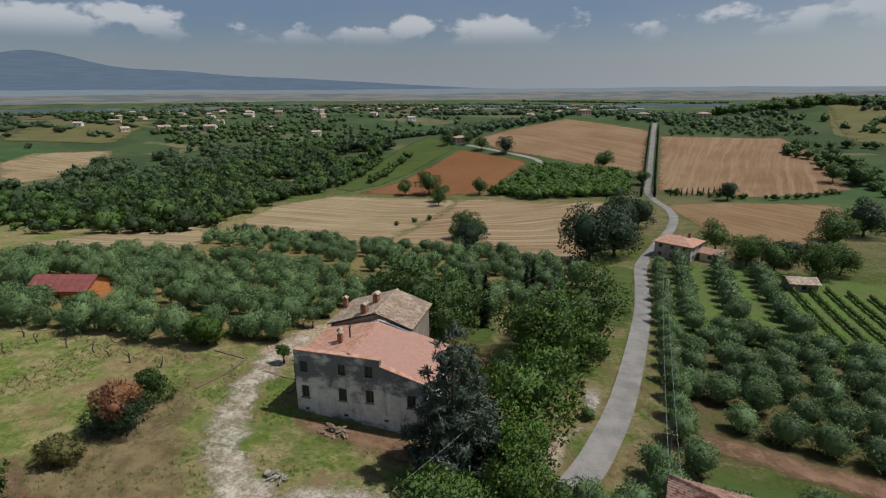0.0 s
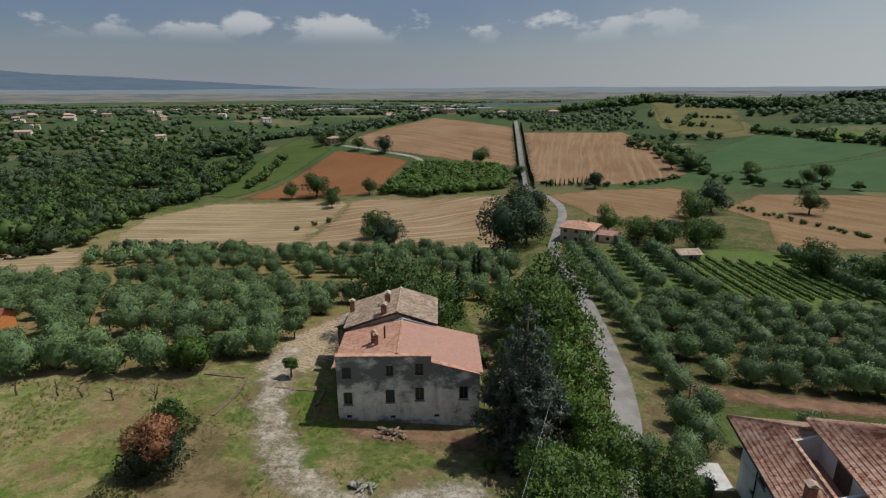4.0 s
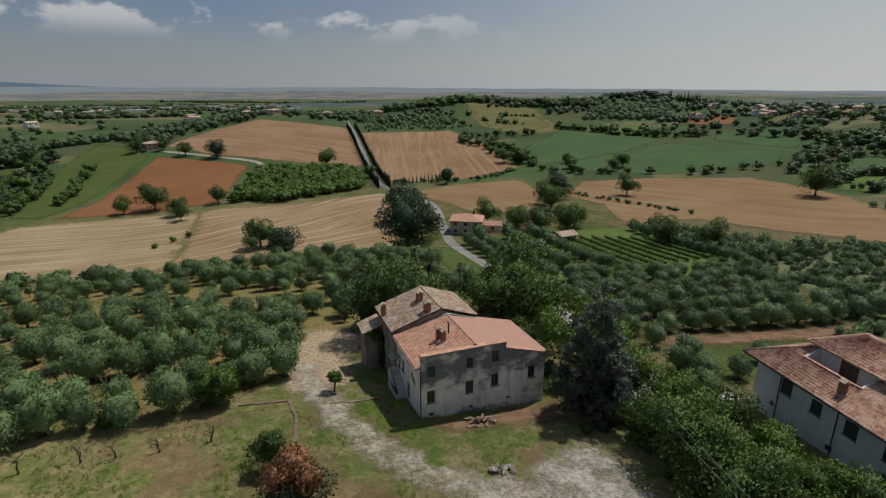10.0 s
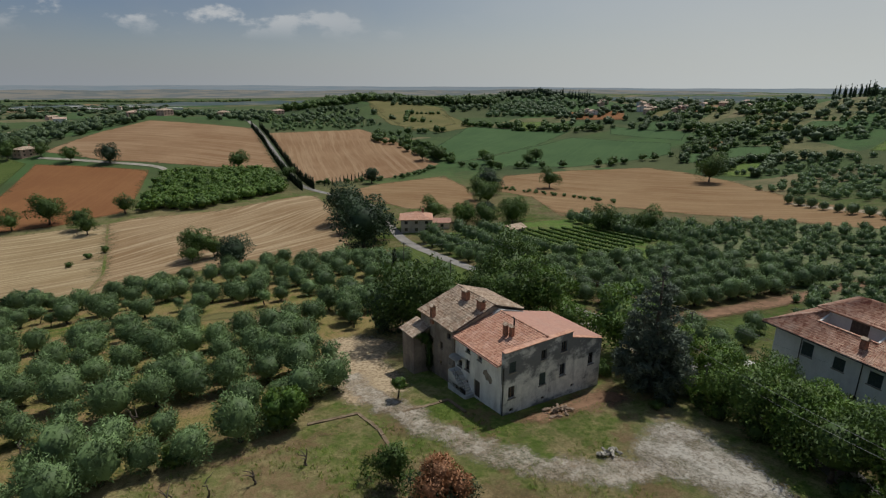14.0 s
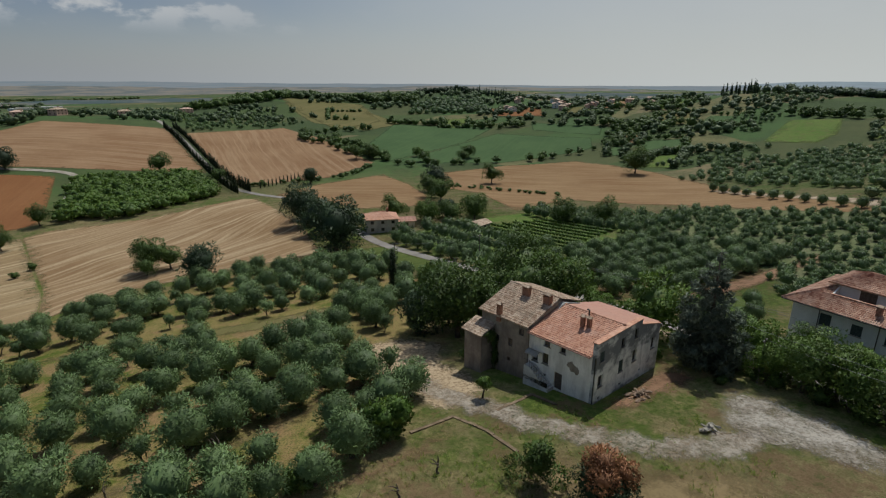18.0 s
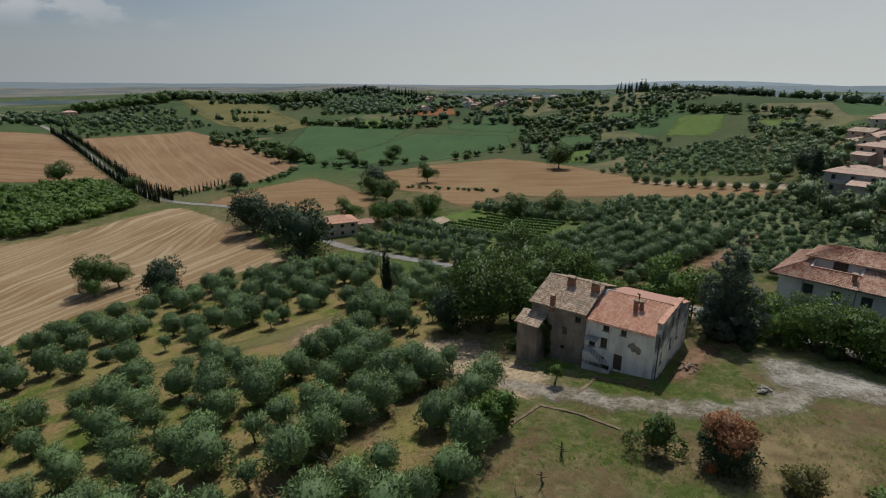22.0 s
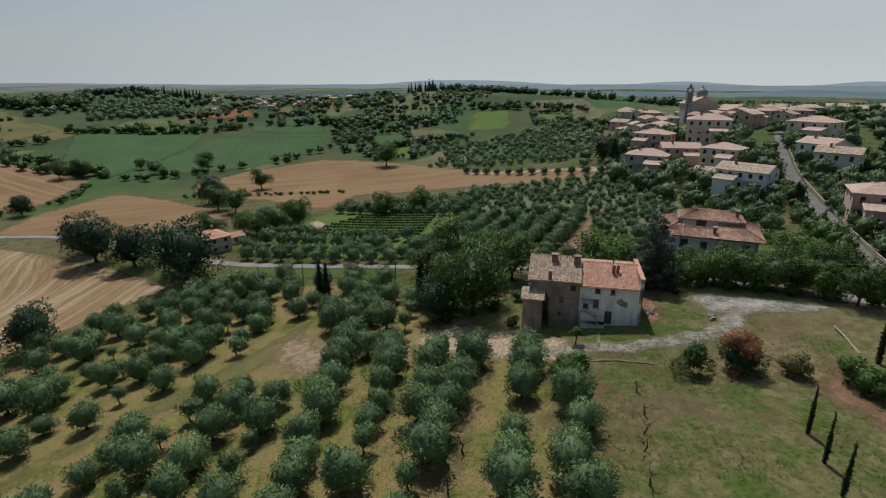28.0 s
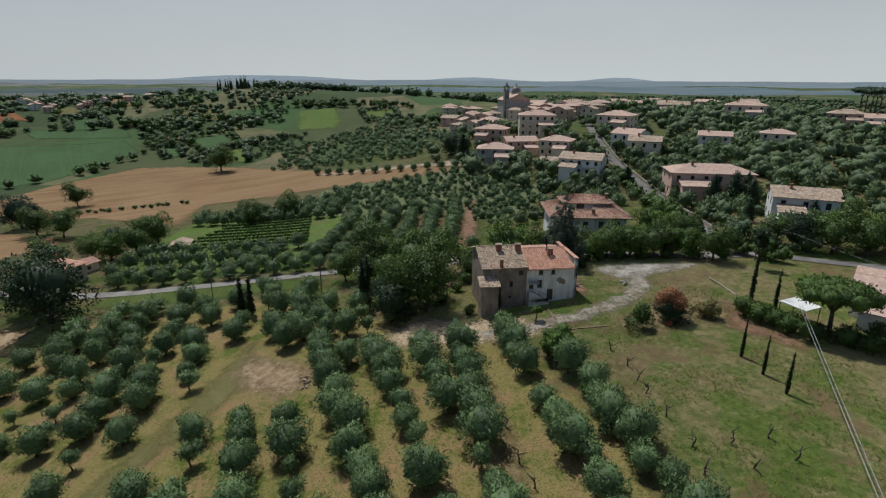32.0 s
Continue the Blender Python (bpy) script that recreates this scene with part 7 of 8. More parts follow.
# umbrella pines on the ridge
for x, y, r in ((118, -139, 6.5), (130, -147, 6.0), (139, -153, 5.5), (149, -159, 7.0), (157, -163, 5.5)):
    top = 31.0 - zz(x, y)
    pine = thing("umbrella_pine", x, y, zz(x, y), 0, "tall umbrella pine with flat dark crown on the ridge", "tree", "pines on the ridge")
    part("trunk", trunk_mesh(RNG, top - 4.0, 0.3, 5, 2.4), None, pine)
    part("crown", leafy("crown", leaf_cloud(RNG, [(r * 0.7 * math.cos(i * 2.4) * ((i + 1) / 14) ** 0.5, r * 0.7 * math.sin(i * 2.4) * ((i + 1) / 14) ** 0.5, top - 1.2 + 0.5 * (1 - i / 14), r * 0.36, r * 0.36, 1.3) for i in range(14)], 900, 0.5, long=1.3, core=0.9), M_DARK), None, pine)

# ==== distance


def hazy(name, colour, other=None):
    """Land so far off that only haze shows, painted in as glow over black."""
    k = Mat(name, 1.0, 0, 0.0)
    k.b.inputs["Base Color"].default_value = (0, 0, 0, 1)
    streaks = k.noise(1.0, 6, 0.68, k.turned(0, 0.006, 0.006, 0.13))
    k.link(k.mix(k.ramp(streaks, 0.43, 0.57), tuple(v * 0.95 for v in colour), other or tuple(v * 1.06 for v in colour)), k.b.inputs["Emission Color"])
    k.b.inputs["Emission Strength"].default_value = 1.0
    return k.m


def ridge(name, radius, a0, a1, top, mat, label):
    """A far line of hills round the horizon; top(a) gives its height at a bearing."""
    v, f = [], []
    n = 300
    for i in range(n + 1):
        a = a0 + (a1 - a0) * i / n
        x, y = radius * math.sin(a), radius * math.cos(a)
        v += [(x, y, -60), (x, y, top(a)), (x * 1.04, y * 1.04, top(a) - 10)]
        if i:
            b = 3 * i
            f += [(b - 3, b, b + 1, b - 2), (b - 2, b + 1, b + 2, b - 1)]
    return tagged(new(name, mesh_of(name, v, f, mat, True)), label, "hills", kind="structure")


def bell(a, c, w):
    return math.exp(-((a - c) / w) ** 2)


def wavy(a, k):
    return math.sin(a * 5 * k + k) + 0.6 * math.sin(a * 13 * k) + 0.35 * math.sin(a * 41 + k) + 0.2 * math.sin(a * 97 * k)


# the ridges glow in painted haze tones and take no sunlight
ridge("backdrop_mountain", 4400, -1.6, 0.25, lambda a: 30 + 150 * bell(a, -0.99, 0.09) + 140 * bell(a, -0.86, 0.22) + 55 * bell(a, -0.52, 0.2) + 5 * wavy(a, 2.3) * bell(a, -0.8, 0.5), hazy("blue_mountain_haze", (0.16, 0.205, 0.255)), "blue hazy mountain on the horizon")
def fall(a, a0, a1):
    """0 before a0, 1 after a1, smooth between."""
    k = min(1.0, max(0.0, (a - a0) / (a1 - a0)))
    return k * k * (3 - 2 * k)


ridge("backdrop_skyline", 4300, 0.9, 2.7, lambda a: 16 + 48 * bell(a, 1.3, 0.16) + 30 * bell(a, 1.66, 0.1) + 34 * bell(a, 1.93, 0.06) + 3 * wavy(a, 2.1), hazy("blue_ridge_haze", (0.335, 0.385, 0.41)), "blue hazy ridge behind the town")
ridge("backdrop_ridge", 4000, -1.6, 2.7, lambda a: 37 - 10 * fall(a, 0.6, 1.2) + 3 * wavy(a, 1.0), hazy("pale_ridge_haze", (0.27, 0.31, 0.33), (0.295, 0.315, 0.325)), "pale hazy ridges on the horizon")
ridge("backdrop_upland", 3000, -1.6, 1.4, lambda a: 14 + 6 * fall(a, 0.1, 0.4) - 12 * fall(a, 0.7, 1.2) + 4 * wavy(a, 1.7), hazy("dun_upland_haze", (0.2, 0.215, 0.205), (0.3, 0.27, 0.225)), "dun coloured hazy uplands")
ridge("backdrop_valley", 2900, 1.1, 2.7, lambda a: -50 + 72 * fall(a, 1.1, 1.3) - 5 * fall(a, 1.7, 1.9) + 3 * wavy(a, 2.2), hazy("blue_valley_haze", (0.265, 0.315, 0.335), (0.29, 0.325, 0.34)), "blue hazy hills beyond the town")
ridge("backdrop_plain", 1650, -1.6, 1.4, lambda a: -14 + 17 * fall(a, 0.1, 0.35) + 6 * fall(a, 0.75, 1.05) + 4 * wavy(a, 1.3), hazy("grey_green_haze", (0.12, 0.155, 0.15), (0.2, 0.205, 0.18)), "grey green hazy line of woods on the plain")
ridge("backdrop_foothills", 1600, 1.1, 2.7, lambda a: -50 + 64 * fall(a, 1.1, 1.35) + 3 * wavy(a, 1.9), hazy("blue_foothill_haze", (0.195, 0.245, 0.26), (0.225, 0.265, 0.275)), "blue green hazy foothills beyond the town")

# ==== near the house
N = random.Random(31)
NR = np.random.default_rng(5)


def own_tree(name, label, category, x, y, trunk, parts, sink=0.0):
    """A single plant with its own crown; parts: (clumps, leaf count, leaf size, material, options)."""
    ob = thing(name, x, y, zz(x, y) - sink, 0, label, category)
    if trunk:
        part("trunk", trunk, None, ob)
    for clumps, n, size, mat, more in parts:
        part("crown", leafy("crown", leaf_cloud(NR, clumps, n, size, **more), mat), None, ob)
    return ob


# the tall blue-grey conifer: whorls of drooping boughs
boughs = [(0, 0, 5.0, 1.9, 1.9, 3.6)]
for tier in range(19):
    t = tier / 18
    z = 1.5 + 12.6 * t
    r = 5.2 * (1 - t) ** 0.7 * (0.6 + 0.4 * min(1.0, t / 0.25)) + 0.25
    for i in range(max(4, int(12 - 8 * t))):
        a = 2.4 * i + tier * 1.1 + N.uniform(-0.4, 0.4)
        q = r * N.uniform(0.35, 1.0)
        w = N.uniform(0.55, 1.0) * (0.35 + 0.75 * (1 - t))
        boughs.append((q * math.cos(a), q * math.sin(a), z - 0.16 * q + N.uniform(-0.45, 0.45), w, w, w * N.uniform(0.5, 0.85)))
bm = bmesh.new()
limb(bm, (0, 0, -0.5), (0, 0, 14.6), 0.4, 0.05, 8)
for i in range(30):
    z = 1.6 + i * 0.42
    r = 4.0 * (1 - i / 31) + 0.1
    limb(bm, (0, 0, z), (r * math.cos(i * 2.4), r * math.sin(i * 2.4), z - 0.2), 0.07, 0.02, 5)
own_tree("blue_spruce", "tall blue-grey conifer with drooping boughs beside the house", "tree", -13.3, 36.6, bm_mesh("trunk", bm, M_BARK, True), [(boughs, 22000, 0.15, M_SPRUCE, {"long": 2.8, "core": 0.55, "up": -0.05, "soft": 0.7})])
# shrubs on the meadow
own_tree("laurel_bush", "dark upright laurel bush on the dry meadow", "bush", -44.9, 34.3, None, [(bush_clumps(NR, 13, 1.35, 2.0, 2.2, 0.55) + [(-0.9, 1.4, 1.0, 1.2, 1.2, 1.0), (0.8, -1.3, 0.9, 1.1, 1.1, 0.95), (1.2, 0.8, 0.8, 0.9, 0.9, 0.8)], 3600, 0.15, M_OAK, {"long": 1.6, "core": 0.8, "cores": 1})])
own_tree("red_leaved_bush", "broad dark bush with a rust red top", "bush", -43.2, 29.3, None, [(bush_clumps(NR, 14, 2.6, 1.9, 1.8, 0.62), 5200, 0.14, M_DARK, {"long": 1.5, "core": 0.9, "cores": 1}), ([(0.1, 0.3, 3.7, 1.4, 1.4, 1.2), (-1.1, -0.4, 3.2, 1.2, 1.2, 1.0), (0.9, -0.9, 3.1, 1.1, 1.2, 1.0), (0.3, 1.4, 3.1, 1.0, 1.0, 1.0)], 3200, 0.13, M_RUST, {"long": 1.9, "core": 0.5})])
own_tree("yellowing_bush", "low round yellow green bush", "bush", -43.3, 24.0, None, [(bush_clumps(NR, 9, 1.75, 1.35, 1.2, 0.6), 3000, 0.13, M_GOLD, {"long": 1.5, "core": 0.9, "cores": 1})])
own_tree("topiary_tree", "small round-headed tree on a bare stem", "tree", -38.7, 47.6, trunk_mesh(NR, 1.1, 0.1, 3, 0.3), [(bush_clumps(NR, 6, 0.95, 0.75, 1.9, 0.55), 900, 0.14, M_BRIGHT, {"long": 1.5, "core": 0.8})])
own_tree("fig_tree", "glossy green fig tree at the grove's edge", "tree", -50.5, 47.4, trunk_mesh(NR, 0.5, 0.12, 3, 0.8), [(bush_clumps(NR, 14, 2.3, 2.4, 2.4, 0.6), 2600, 0.24, M_BRIGHT, {"long": 1.2, "core": 0.8})])
own_tree("pale_shrub", "pale green shrub below the olives", "bush", -60.1, 46.0, None, [(bush_clumps(NR, 6, 1.3, 1.0, 0.9, 0.6), 900, 0.2, M_BRIGHT, {"long": 1.8, "core": 0.7})])
own_tree("umbrella_pine", "umbrella pine with flat dense crown", "tree", -51.8, 12.6, trunk_mesh(NR, 3.6, 0.3, 5, 2.2), [(([(3.6 * math.cos(i * 2.4) * ((i + 1) / 22) ** 0.5, 3.6 * math.sin(i * 2.4) * ((i + 1) / 22) ** 0.5, 5.9 + 0.8 * (1 - i / 22), 1.6, 1.6, 1.15) for i in range(22)]), 6500, 0.2, M_OAK, {"long": 1.8, "core": 0.85})])
own_tree("gnarled_pine", "thin twisted pine beside the street", "tree", -24.2, 4.2, trunk_mesh(NR, 3.0, 0.18, 3, 1.2), [(bush_clumps(NR, 8, 1.3, 2.4, 5.2, 0.7), 1500, 0.2, M_DARK, {"long": 1.6, "core": 0.6})])
for x, y, s in ((-46, 18.2, 1.2), (-43.6, 18.6, 1.15), (-47.9, 17.2, 1.2), (-50, 16.6, 1.15), (-52.6, 15.6, 1.15), (-54.5, 12.5, 1.2), (-57, 11, 1.3), (-60, 9, 1.3), (-55, 8, 1.2), (-63, 10, 1.2), (-41.5, 18, 0.6)):
    put("bush", x, y, s, rng=N, label="dark green hedge bush in the garden", group="garden hedge")
# shrubs and young growth round the conifer
for x, y, s, k in ((-16.2, 33.2, 0.5, "bush"), (-12, 31.5, 0.6, "bush"), (-10.6, 33.8, 0.9, "bush"), (-15, 42, 0.8, "bush"), (-14, 46, 0.9, "bush"), (-16, 49, 0.8, "bush"), (-33, 57, 0.7, "bush"), (-2, 37, 0.8, "olive"), (0.8, 36, 0.8, "olive"), (-26, 61, 0.8, "bush"), (-21, 58, 0.8, "bush"), (-17, 56, 0.9, "bush")):
    put(k, x, y, s, rng=N)
# ivy climbing the lean-to corner
iv = leaf_cloud(NR, [(-33.0, 52.4, 3.6, 0.7, 0.3, 0.8), (-32.6, 52.3, 2.4, 0.45, 0.3, 1.3), (-32.6, 52.2, 0.8, 0.4, 0.35, 1.4), (-33.6, 52.4, 4.1, 0.8, 0.3, 0.25)], 1500, 0.12, long=1.4, core=0.7)
tagged(new("ivy", leafy("ivy", iv, M_OAK)), "green ivy climbing the lean-to's corner", "ivy")


def dead_vine(x, y, s):
    """A leafless, cut-back old vine."""
    ob = thing("dead_vine", x, y, zz(x, y), N.uniform(0, 360), "leafless blackened old vine stump", "vine", "abandoned vines")
    bm = bmesh.new()
    p = Vector((0, 0, -0.1))
    for i in range(5):
        q = p + Vector((N.uniform(-0.2, 0.2), N.uniform(-0.2, 0.2), N.uniform(0.25, 0.4))) * s
        limb(bm, p, q, 0.11 - 0.015 * i, 0.1 - 0.015 * i, 6)
        p = q
    part("stem", bm, M_BARK, ob)
    for i in range(N.randrange(2, 4)):
        bm = bmesh.new()
        a, p = N.uniform(0, 6.28), Vector((0, 0, N.uniform(0.5, 1.3) * s))
        for j in range(3):
            q = p + Vector((math.cos(a) * 0.32, math.sin(a) * 0.32, N.uniform(0.05, 0.35))) * s
            limb(bm, p, q, 0.06 - 0.015 * j, 0.045 - 0.015 * j, 5)
            p, a = q, a + N.uniform(-0.6, 0.6)
        part("cane", bm, M_BARK, ob)


for x, y in ((-54.5, 39.9), (-65, 40), (-69.8, 36.1), (-69.6, 39.6), (-73.3, 40.4), (-73.3, 35.9), (-72.8, 31.8), (-63.1, 56.4), (-68.9, 55.9), (-67.2, 70.7), (-63, 79.1), (-72.3, 55.3), (-50.2, 40.3), (-69.7, 32.1), (-60.6, 40.2), (-58, 40.1)):
    dead_vine(x, y, N.uniform(0.8, 1.15))


def stones(name, label, x, y, n, reach, lo, hi, mat):
    """A heap of broken stones, each a part."""
    ob = thing(name, x, y, zz(x, y), 0, label, "rubble")
    for i in range(n):
        a, r = N.uniform(0, 6.28), reach * N.random() ** 0.7
        s = N.uniform(lo, hi)
        jit = np.array([[N.uniform(0.5, 1.3) for _ in range(3)] for _ in ICO1_V])
        turn = np.array(Matrix.Rotation(N.uniform(0, 6.28), 3, "Z"))
        v = (ICO1_V * jit * np.array((s * N.uniform(0.8, 2.2), s * N.uniform(0.5, 0.9), s * 0.55))) @ turn.T + np.array((r * math.cos(a), r * math.sin(a) * 0.6, 0.05 + 0.5 * s + 0.4 * (1 - r / reach) * N.random()))
        part("stone", mesh_of("stone", v, ICO1_F, mat), None, ob)


stones("rubble_heap", "heap of broken masonry before the house wall", -25.6, 37.3, 34, 1.6, 0.12, 0.36, M_RUBBLE)
stones("rubble_heap", "pale broken concrete heap in the weeds", -26.7, 29.4, 22, 1.3, 0.08, 0.28, M_STONE)
stones("rubble_heap", "stones pushed up at the clearing's edge", -47.4, 80.6, 26, 2.2, 0.1, 0.3, M_RUBBLE)

# low kerb walls dividing meadow and track, and the slab before the house
for pts, lab in (([(-48.5, 46.9), (-46.8, 46.8), (-43.5, 46.6), (-42.8, 42.6), (-43.1, 38.2)], "low earth-stained kerb along the meadow"), ([(-39.5, 44.6), (-34.1, 44.8), (-33.9, 41.6)], "low retaining kerb below the house"),):
    bm = bmesh.new()
    for (x0, y0), (x1, y1) in zip(pts, pts[1:]):
        m = max(2, int(math.hypot(x1 - x0, y1 - y0)))
        for j in range(m):
            a, b = j / m, (j + 1) / m
            p, q = Vector((x0 + (x1 - x0) * a, y0 + (y1 - y0) * a)), Vector((x0 + (x1 - x0) * b, y0 + (y1 - y0) * b))
            d = (q - p).normalized()
            s = Vector((-d.y, d.x)) * 0.17
            top = 0.14 + N.uniform(-0.06, 0.04)
            vs = [bm.verts.new((*(p + k * s), zz(*p) + z)) for z in (-0.3, top) for k in (-1, 1)] + [bm.verts.new((*(q + k * s), zz(*q) + z)) for z in (-0.3, top) for k in (-1, 1)]
            for f in ((0, 4, 6, 2), (1, 3, 7, 5), (2, 6, 7, 3), (0, 2, 3, 1), (4, 5, 7, 6)):
                bm.faces.new([vs[i] for i in f])
    bmesh.ops.recalc_face_normals(bm, faces=bm.faces[:])
    tagged(new("kerb_wall", bm_mesh("kerb_wall", bm, M_KERB)), lab, "kerb", kind="structure")
bm = bmesh.new()
zt = zz(-34, 47)
prism(bm, [(-37.0, zt - 1), (-33.4, zt - 1), (-33.4, zt + 0.55), (-35.2, zt + 0.5), (-37.0, zt + 0.1)], "y", 45.0, 48.3)
tagged(new("earth_ramp", bm_mesh("earth_ramp", bm, M_REDDIRT)), "worn earth ramp before the outside stair", "ramp", kind="structure")

# fallen timber, tub, canopy
log = thing("fallen_beam", -32, 15.1, zz(-32, 15.1) + 0.15, 0, "long weathered timber lying in the grass", "beam")
bm = bmesh.new()
for i in range(8):
    limb(bm, (-3.9 + i, 0.06 * math.sin(i), 0), (-2.9 + i, 0.06 * math.sin(i + 1), 0), 0.19 - 0.008 * i, 0.19 - 0.008 * (i + 1), 9)
part("beam", bm, plain("bleached_wood", (0.2, 0.16, 0.11), (0.36, 0.3, 0.22), 3, 0.9), log)
bm = bmesh.new()
limb(bm, (-2.6, 0.1, 0), (-2.4, 0.55, 0.12), 0.07, 0.04, 6)
part("branch_stub", bm, M_BARK, log)
tub = thing("plastic_tub", -44.6, 30.0, zz(-44.6, 30), 0, "cracked orange plastic tub in the grass", "tub")
bm = bmesh.new()
r = bmesh.ops.create_cone(bm, cap_ends=False, segments=14, radius1=0.34, radius2=0.46, depth=0.4, matrix=Matrix.Translation((0, 0, 0.2)))
bmesh.ops.solidify(bm, geom=bm.faces[:], thickness=0.02)
M_TUB = plain("orange_plastic", (0.6, 0.12, 0.04), (0.68, 0.17, 0.06), 3, 0.5)
part("body", bm, M_TUB, tub)
bm = bmesh.new()
bmesh.ops.create_cone(bm, cap_ends=True, segments=14, radius1=0.33, radius2=0.33, depth=0.03, matrix=Matrix.Translation((0, 0, 0.03)))
part("bottom", bm, M_TUB, tub)
can = thing("carport", -46.5, 12.9, zz(-46.5, 12.9), 20, "white flat carport roof on posts", "carport")
bm = bmesh.new()
box(bm, -1.9, -1.7, 2.4, 1.9, 1.7, 2.52)
part("roof", bm, M_WHITE, can)
for sx in (-1.75, 1.75):
    for sy in (-1.55, 1.55):
        bm = bmesh.new()
        limb(bm, (sx, sy, -0.4), (sx, sy, 2.42), 0.06, 0.06, 8)
        part("post", bm, M_IRON, can)

# poles and wires
M_POLE = plain("weathered_pole", (0.1, 0.085, 0.07), (0.19, 0.17, 0.145), 3, 0.9)
M_WIRE = plain("cable", (0.2, 0.2, 0.19), (0.3, 0.3, 0.29), 3, 0.6)
POLES = {"a": (4.5, 45.1, 4.6), "b": (6.2, 98, 7.6), "c": (-12.4, 105, 7.6), "d": (-9.4, 42.0, 7.0), "e": (-12.2, 31.0, 5.5), "f": (-20, 2, 8.0), "g": (-12.2, 84, 7.0)}
for k, (x, y, t) in POLES.items():
    ob = thing("utility_pole", x, y, zz(x, y), 0, "thin weathered wooden utility pole", "pole")
    bm = bmesh.new()
    limb(bm, (0, 0, -0.6), (0, 0, t), 0.11, 0.075, 8)
    part("shaft", bm, M_POLE, ob)
    bm = bmesh.new()
    box(bm, -0.5, -0.05, t - 0.35, 0.5, 0.05, t - 0.25)
    part("crossarm", bm, M_POLE, ob)
    for sx in (-0.42, 0.42):
        bm = bmesh.new()
        limb(bm, (sx, 0, t - 0.25), (sx, 0, t - 0.1), 0.05, 0.035, 6)
        part("insulator", bm, M_CONC, ob)


def tip(k):
    x, y, t = POLES[k]
    return Vector((x, y, zz(x, y) + t - 0.15))


def cable(a, b, sag, label, r=0.014):
    bm = bmesh.new()
    a, b = Vector(a), Vector(b)
    m, n = 18, 4
    side = (b - a).cross(Vector((0, 0, 1))).normalized()
    rings = []
    for i in range(m + 1):
        p = a.lerp(b, i / m) - Vector((0, 0, 4 * sag * (i / m) * (1 - i / m)))
        rings.append([bm.verts.new(p + r * (side * math.cos(6.283 * j / n) + Vector((0, 0, math.sin(6.283 * j / n))))) for j in range(n)])
    for p, q in zip(rings, rings[1:]):
        for j in range(n):
            bm.faces.new((p[j], p[(j + 1) % n], q[(j + 1) % n], q[j]))
    bm.faces.new(rings[0][::-1])
    bm.faces.new(rings[-1])
    tagged(new("overhead_cable", bm_mesh("overhead_cable", bm, M_WIRE)), label, "cable")


for dx in (-0.42, 0.42):
    cable(tip("a") + Vector((dx, 0, 0)), tip("b") + Vector((dx, 0, 0)), 1.0, "sagging overhead cable along the lane", 0.019)
    cable(tip("a") + Vector((dx, 0, 0)), (4.4 + dx, 20.5, 3.6), 0.3, "overhead cable running to the villa", 0.015)
cable(tip("b"), tip("c"), 0.8, "overhead cable crossing the lane")
cable(tip("c"), (-22.2, 54.0, 6.3), 1.5, "thin cable running to the old house")
cable(tip("d"), tip("f"), 0.8, "sagging cable over the forecourt")
cable(tip("e"), tip("f"), 0.8, "sagging cable over the forecourt")
cable(tip("f"), (-80, -6, 12.0), 1.5, "overhead cable leaving along the street")
for dy in (-0.2, 0.2):
    cable((-47.5, 13.6 + dy, zz(-47.5, 13.6) + 2.7), (-112, 49 + dy, zz(-112, 49) + 8.0), 0.3, "pale cable crossing the meadow", 0.035)

# vine rows on the slope across the lane
for i in range(9):
    x = 34 + i * 3.6
    y0, y1 = 96 + 0.5 * i, 133 - 1.2 * i
    m = 26
    row = [(0.1 * math.sin(j * 1.7), (y1 - y0) * j / m, zz(x, y0 + (y1 - y0) * j / m) - zz(x, y0) + 0.75, 0.42, 0.9, 0.55) for j in range(m + 1)]
    ob = thing("vine_row", x, y0, zz(x, y0), 0, "trained row of bright green grape vines", "vines", "vineyard rows")
    part("leaves", leafy("leaves", leaf_cloud(NR, row, 1300, 0.2, long=1.3, core=0.8), M_BRIGHT), None, ob)
    bm = bmesh.new()
    for j in range(0, m + 1, 5):
        z = row[j][2] - 0.75
        limb(bm, (0, row[j][1], z - 0.4), (0, row[j][1], z + 1.5), 0.05, 0.05, 5)
    part("stakes", bm, M_POLE, ob)

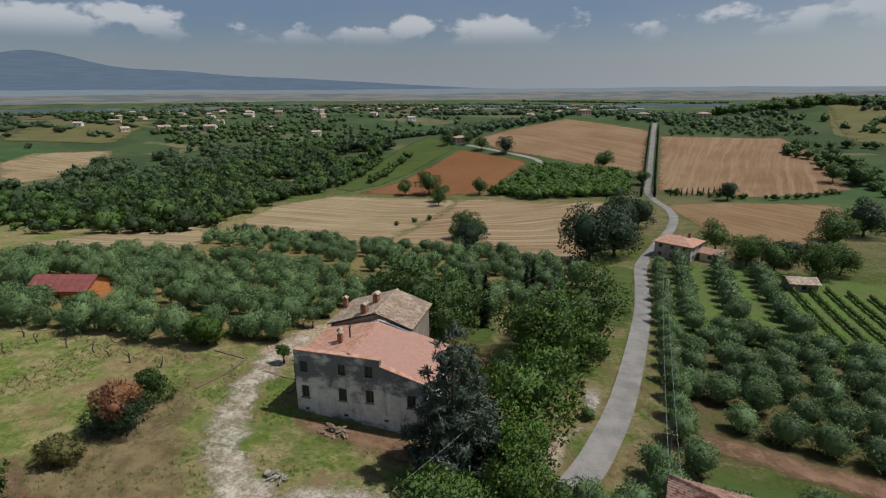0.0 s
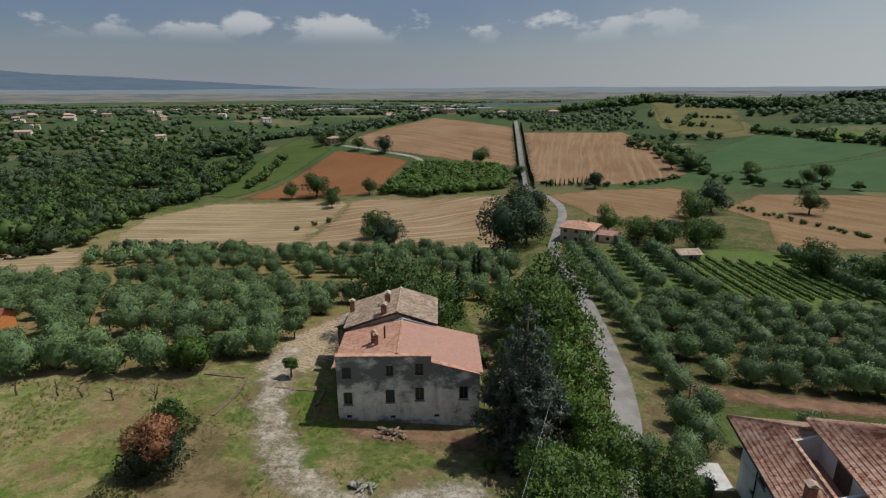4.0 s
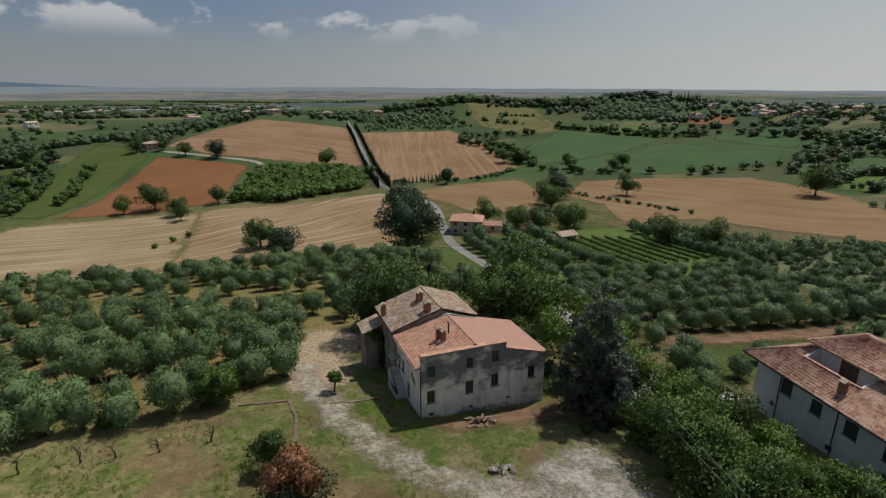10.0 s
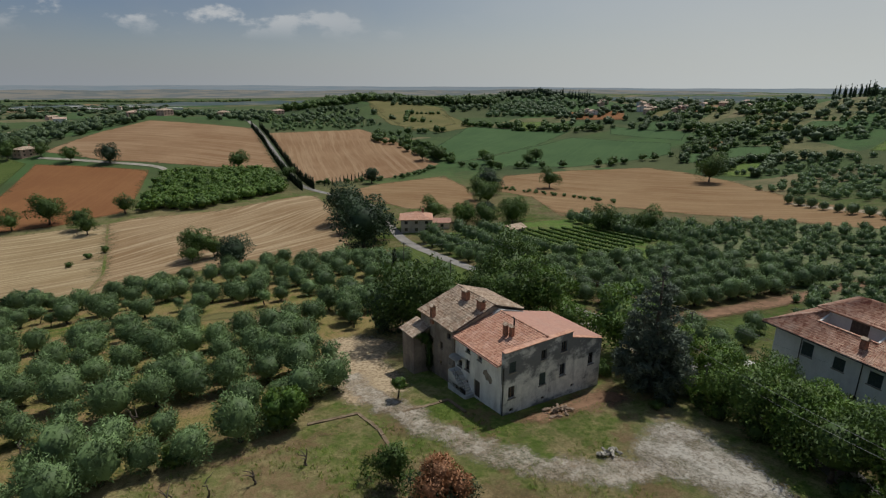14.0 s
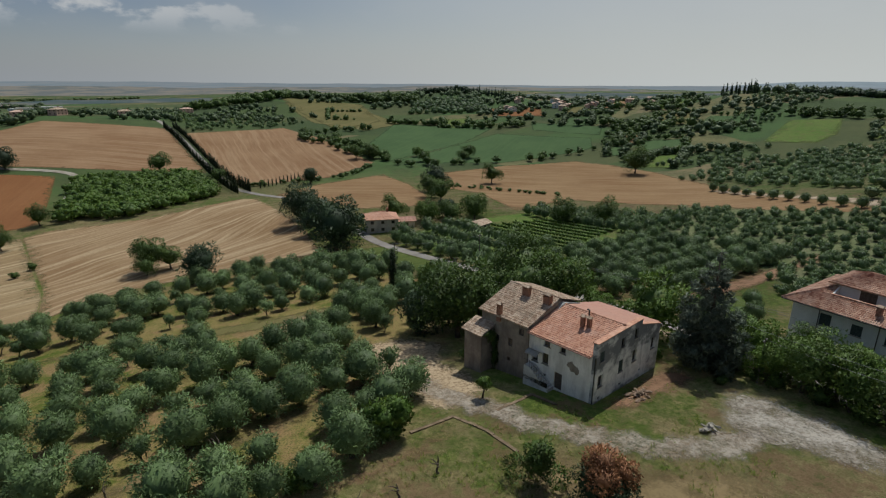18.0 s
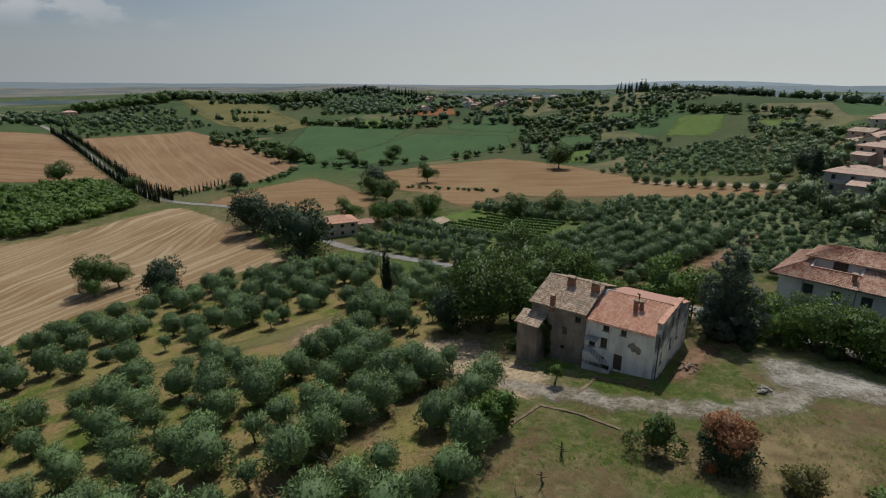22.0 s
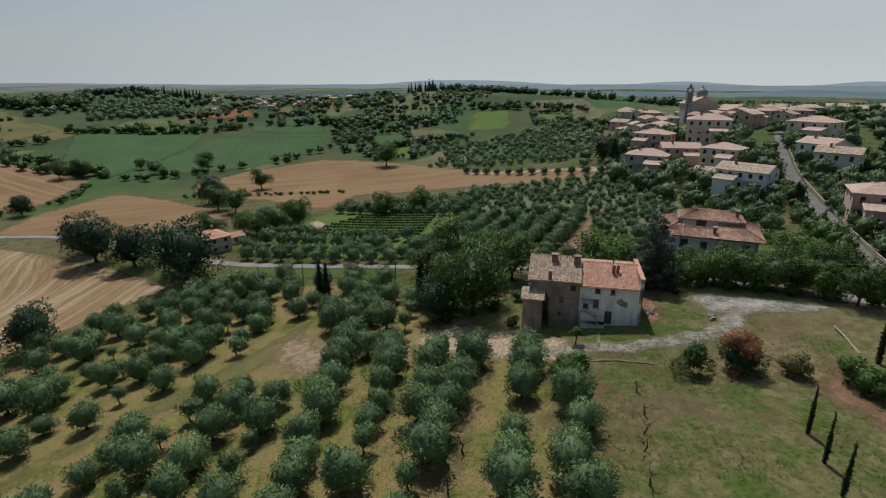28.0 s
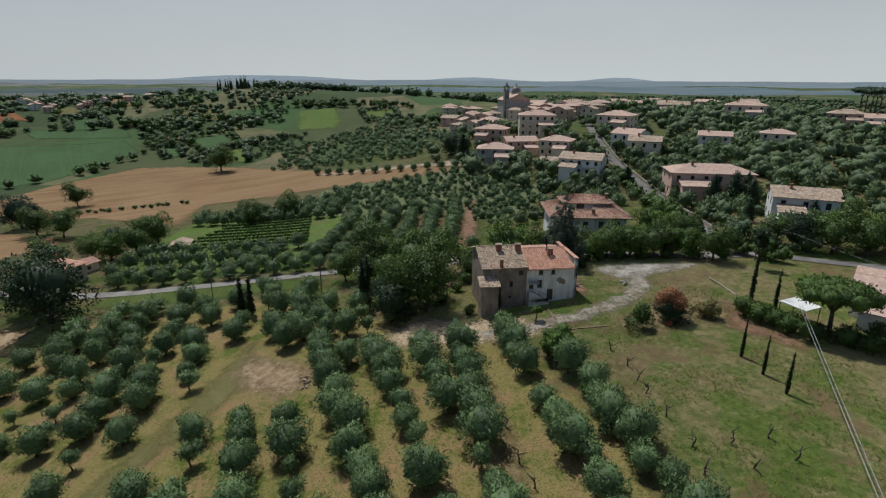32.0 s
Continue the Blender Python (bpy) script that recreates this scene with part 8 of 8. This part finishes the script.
# weeds and grass tufts
def tufts(name, poly, gap, lo, hi, mat, label, keep):
    vs, fs, off = [], [], 0
    for x, y in thrown_in(poly, gap, N, keep):
        if noise.noise((x * 0.16, y * 0.16, lo)) < -0.02:
            continue
        m = 11
        s = N.uniform(lo, hi)
        a = NR.uniform(0, 6.283, m)
        r = NR.uniform(0, s * 0.9, m)
        c = np.stack([x + r * np.cos(a), y + r * np.sin(a), np.full(m, zz(x, y))], 1)
        t = c + np.stack([NR.normal(0, s * 0.35, m), NR.normal(0, s * 0.35, m), s * NR.uniform(0.4, 1.0, m)], 1)
        w = np.stack([np.cos(a + 1.3), np.sin(a + 1.3), np.zeros(m)], 1) * (s * 0.11)
        vs.append(np.stack([c - w, c + w, t], 1).reshape(-1, 3))
        fs += (np.arange(3 * m).reshape(-1, 3) + off).tolist()
        off += 3 * m
    me = bpy.data.meshes.new(name)
    me.from_pydata(np.concatenate(vs).tolist(), [], fs)
    me.materials.append(mat)
    tagged(new(name, me), label, "grass", kind="stuff")


M_WEED = foliage("weeds", (0.13, 0.18, 0.035), (0.24, 0.29, 0.07), (0.27, 0.26, 0.09), 0.4)
M_STRAW = foliage("dry_grass", (0.24, 0.19, 0.1), (0.4, 0.33, 0.19), None, 0.3)
MEADOW = [(-110, 14), (-60, 10), (-34, 12), (-27, 24), (-33, 31), (-42, 44), (-47, 46), (-80, 43), (-115, 46)]
tufts("weeds", MEADOW, 0.62, 0.12, 0.42, M_WEED, "green weeds scattered over the meadow", 0.75)
tufts("dry_grass", MEADOW, 0.66, 0.1, 0.32, M_STRAW, "dry grass tufts over the meadow", 0.75)
YARD = [(-34, 31), (-27, 29), (-19, 34), (-15, 35), (-17, 38), (-24, 36), (-31, 37), (-35, 44), (-38, 44), (-38, 38)]
tufts("weeds", YARD, 0.5, 0.1, 0.34, M_WEED, "rank weeds before the old house", 0.75)
tufts("weeds", [(-75, 46), (-46, 49), (-40, 70), (-38, 100), (-80, 110), (-110, 80)], 1.1, 0.14, 0.36, M_WEED, "weeds under the olive trees", 0.6)
tufts("dry_grass", [(-75, 46), (-46, 49), (-40, 70), (-38, 100), (-80, 110), (-110, 80)], 1.0, 0.12, 0.3, M_STRAW, "dry grass under the olive trees", 0.6)
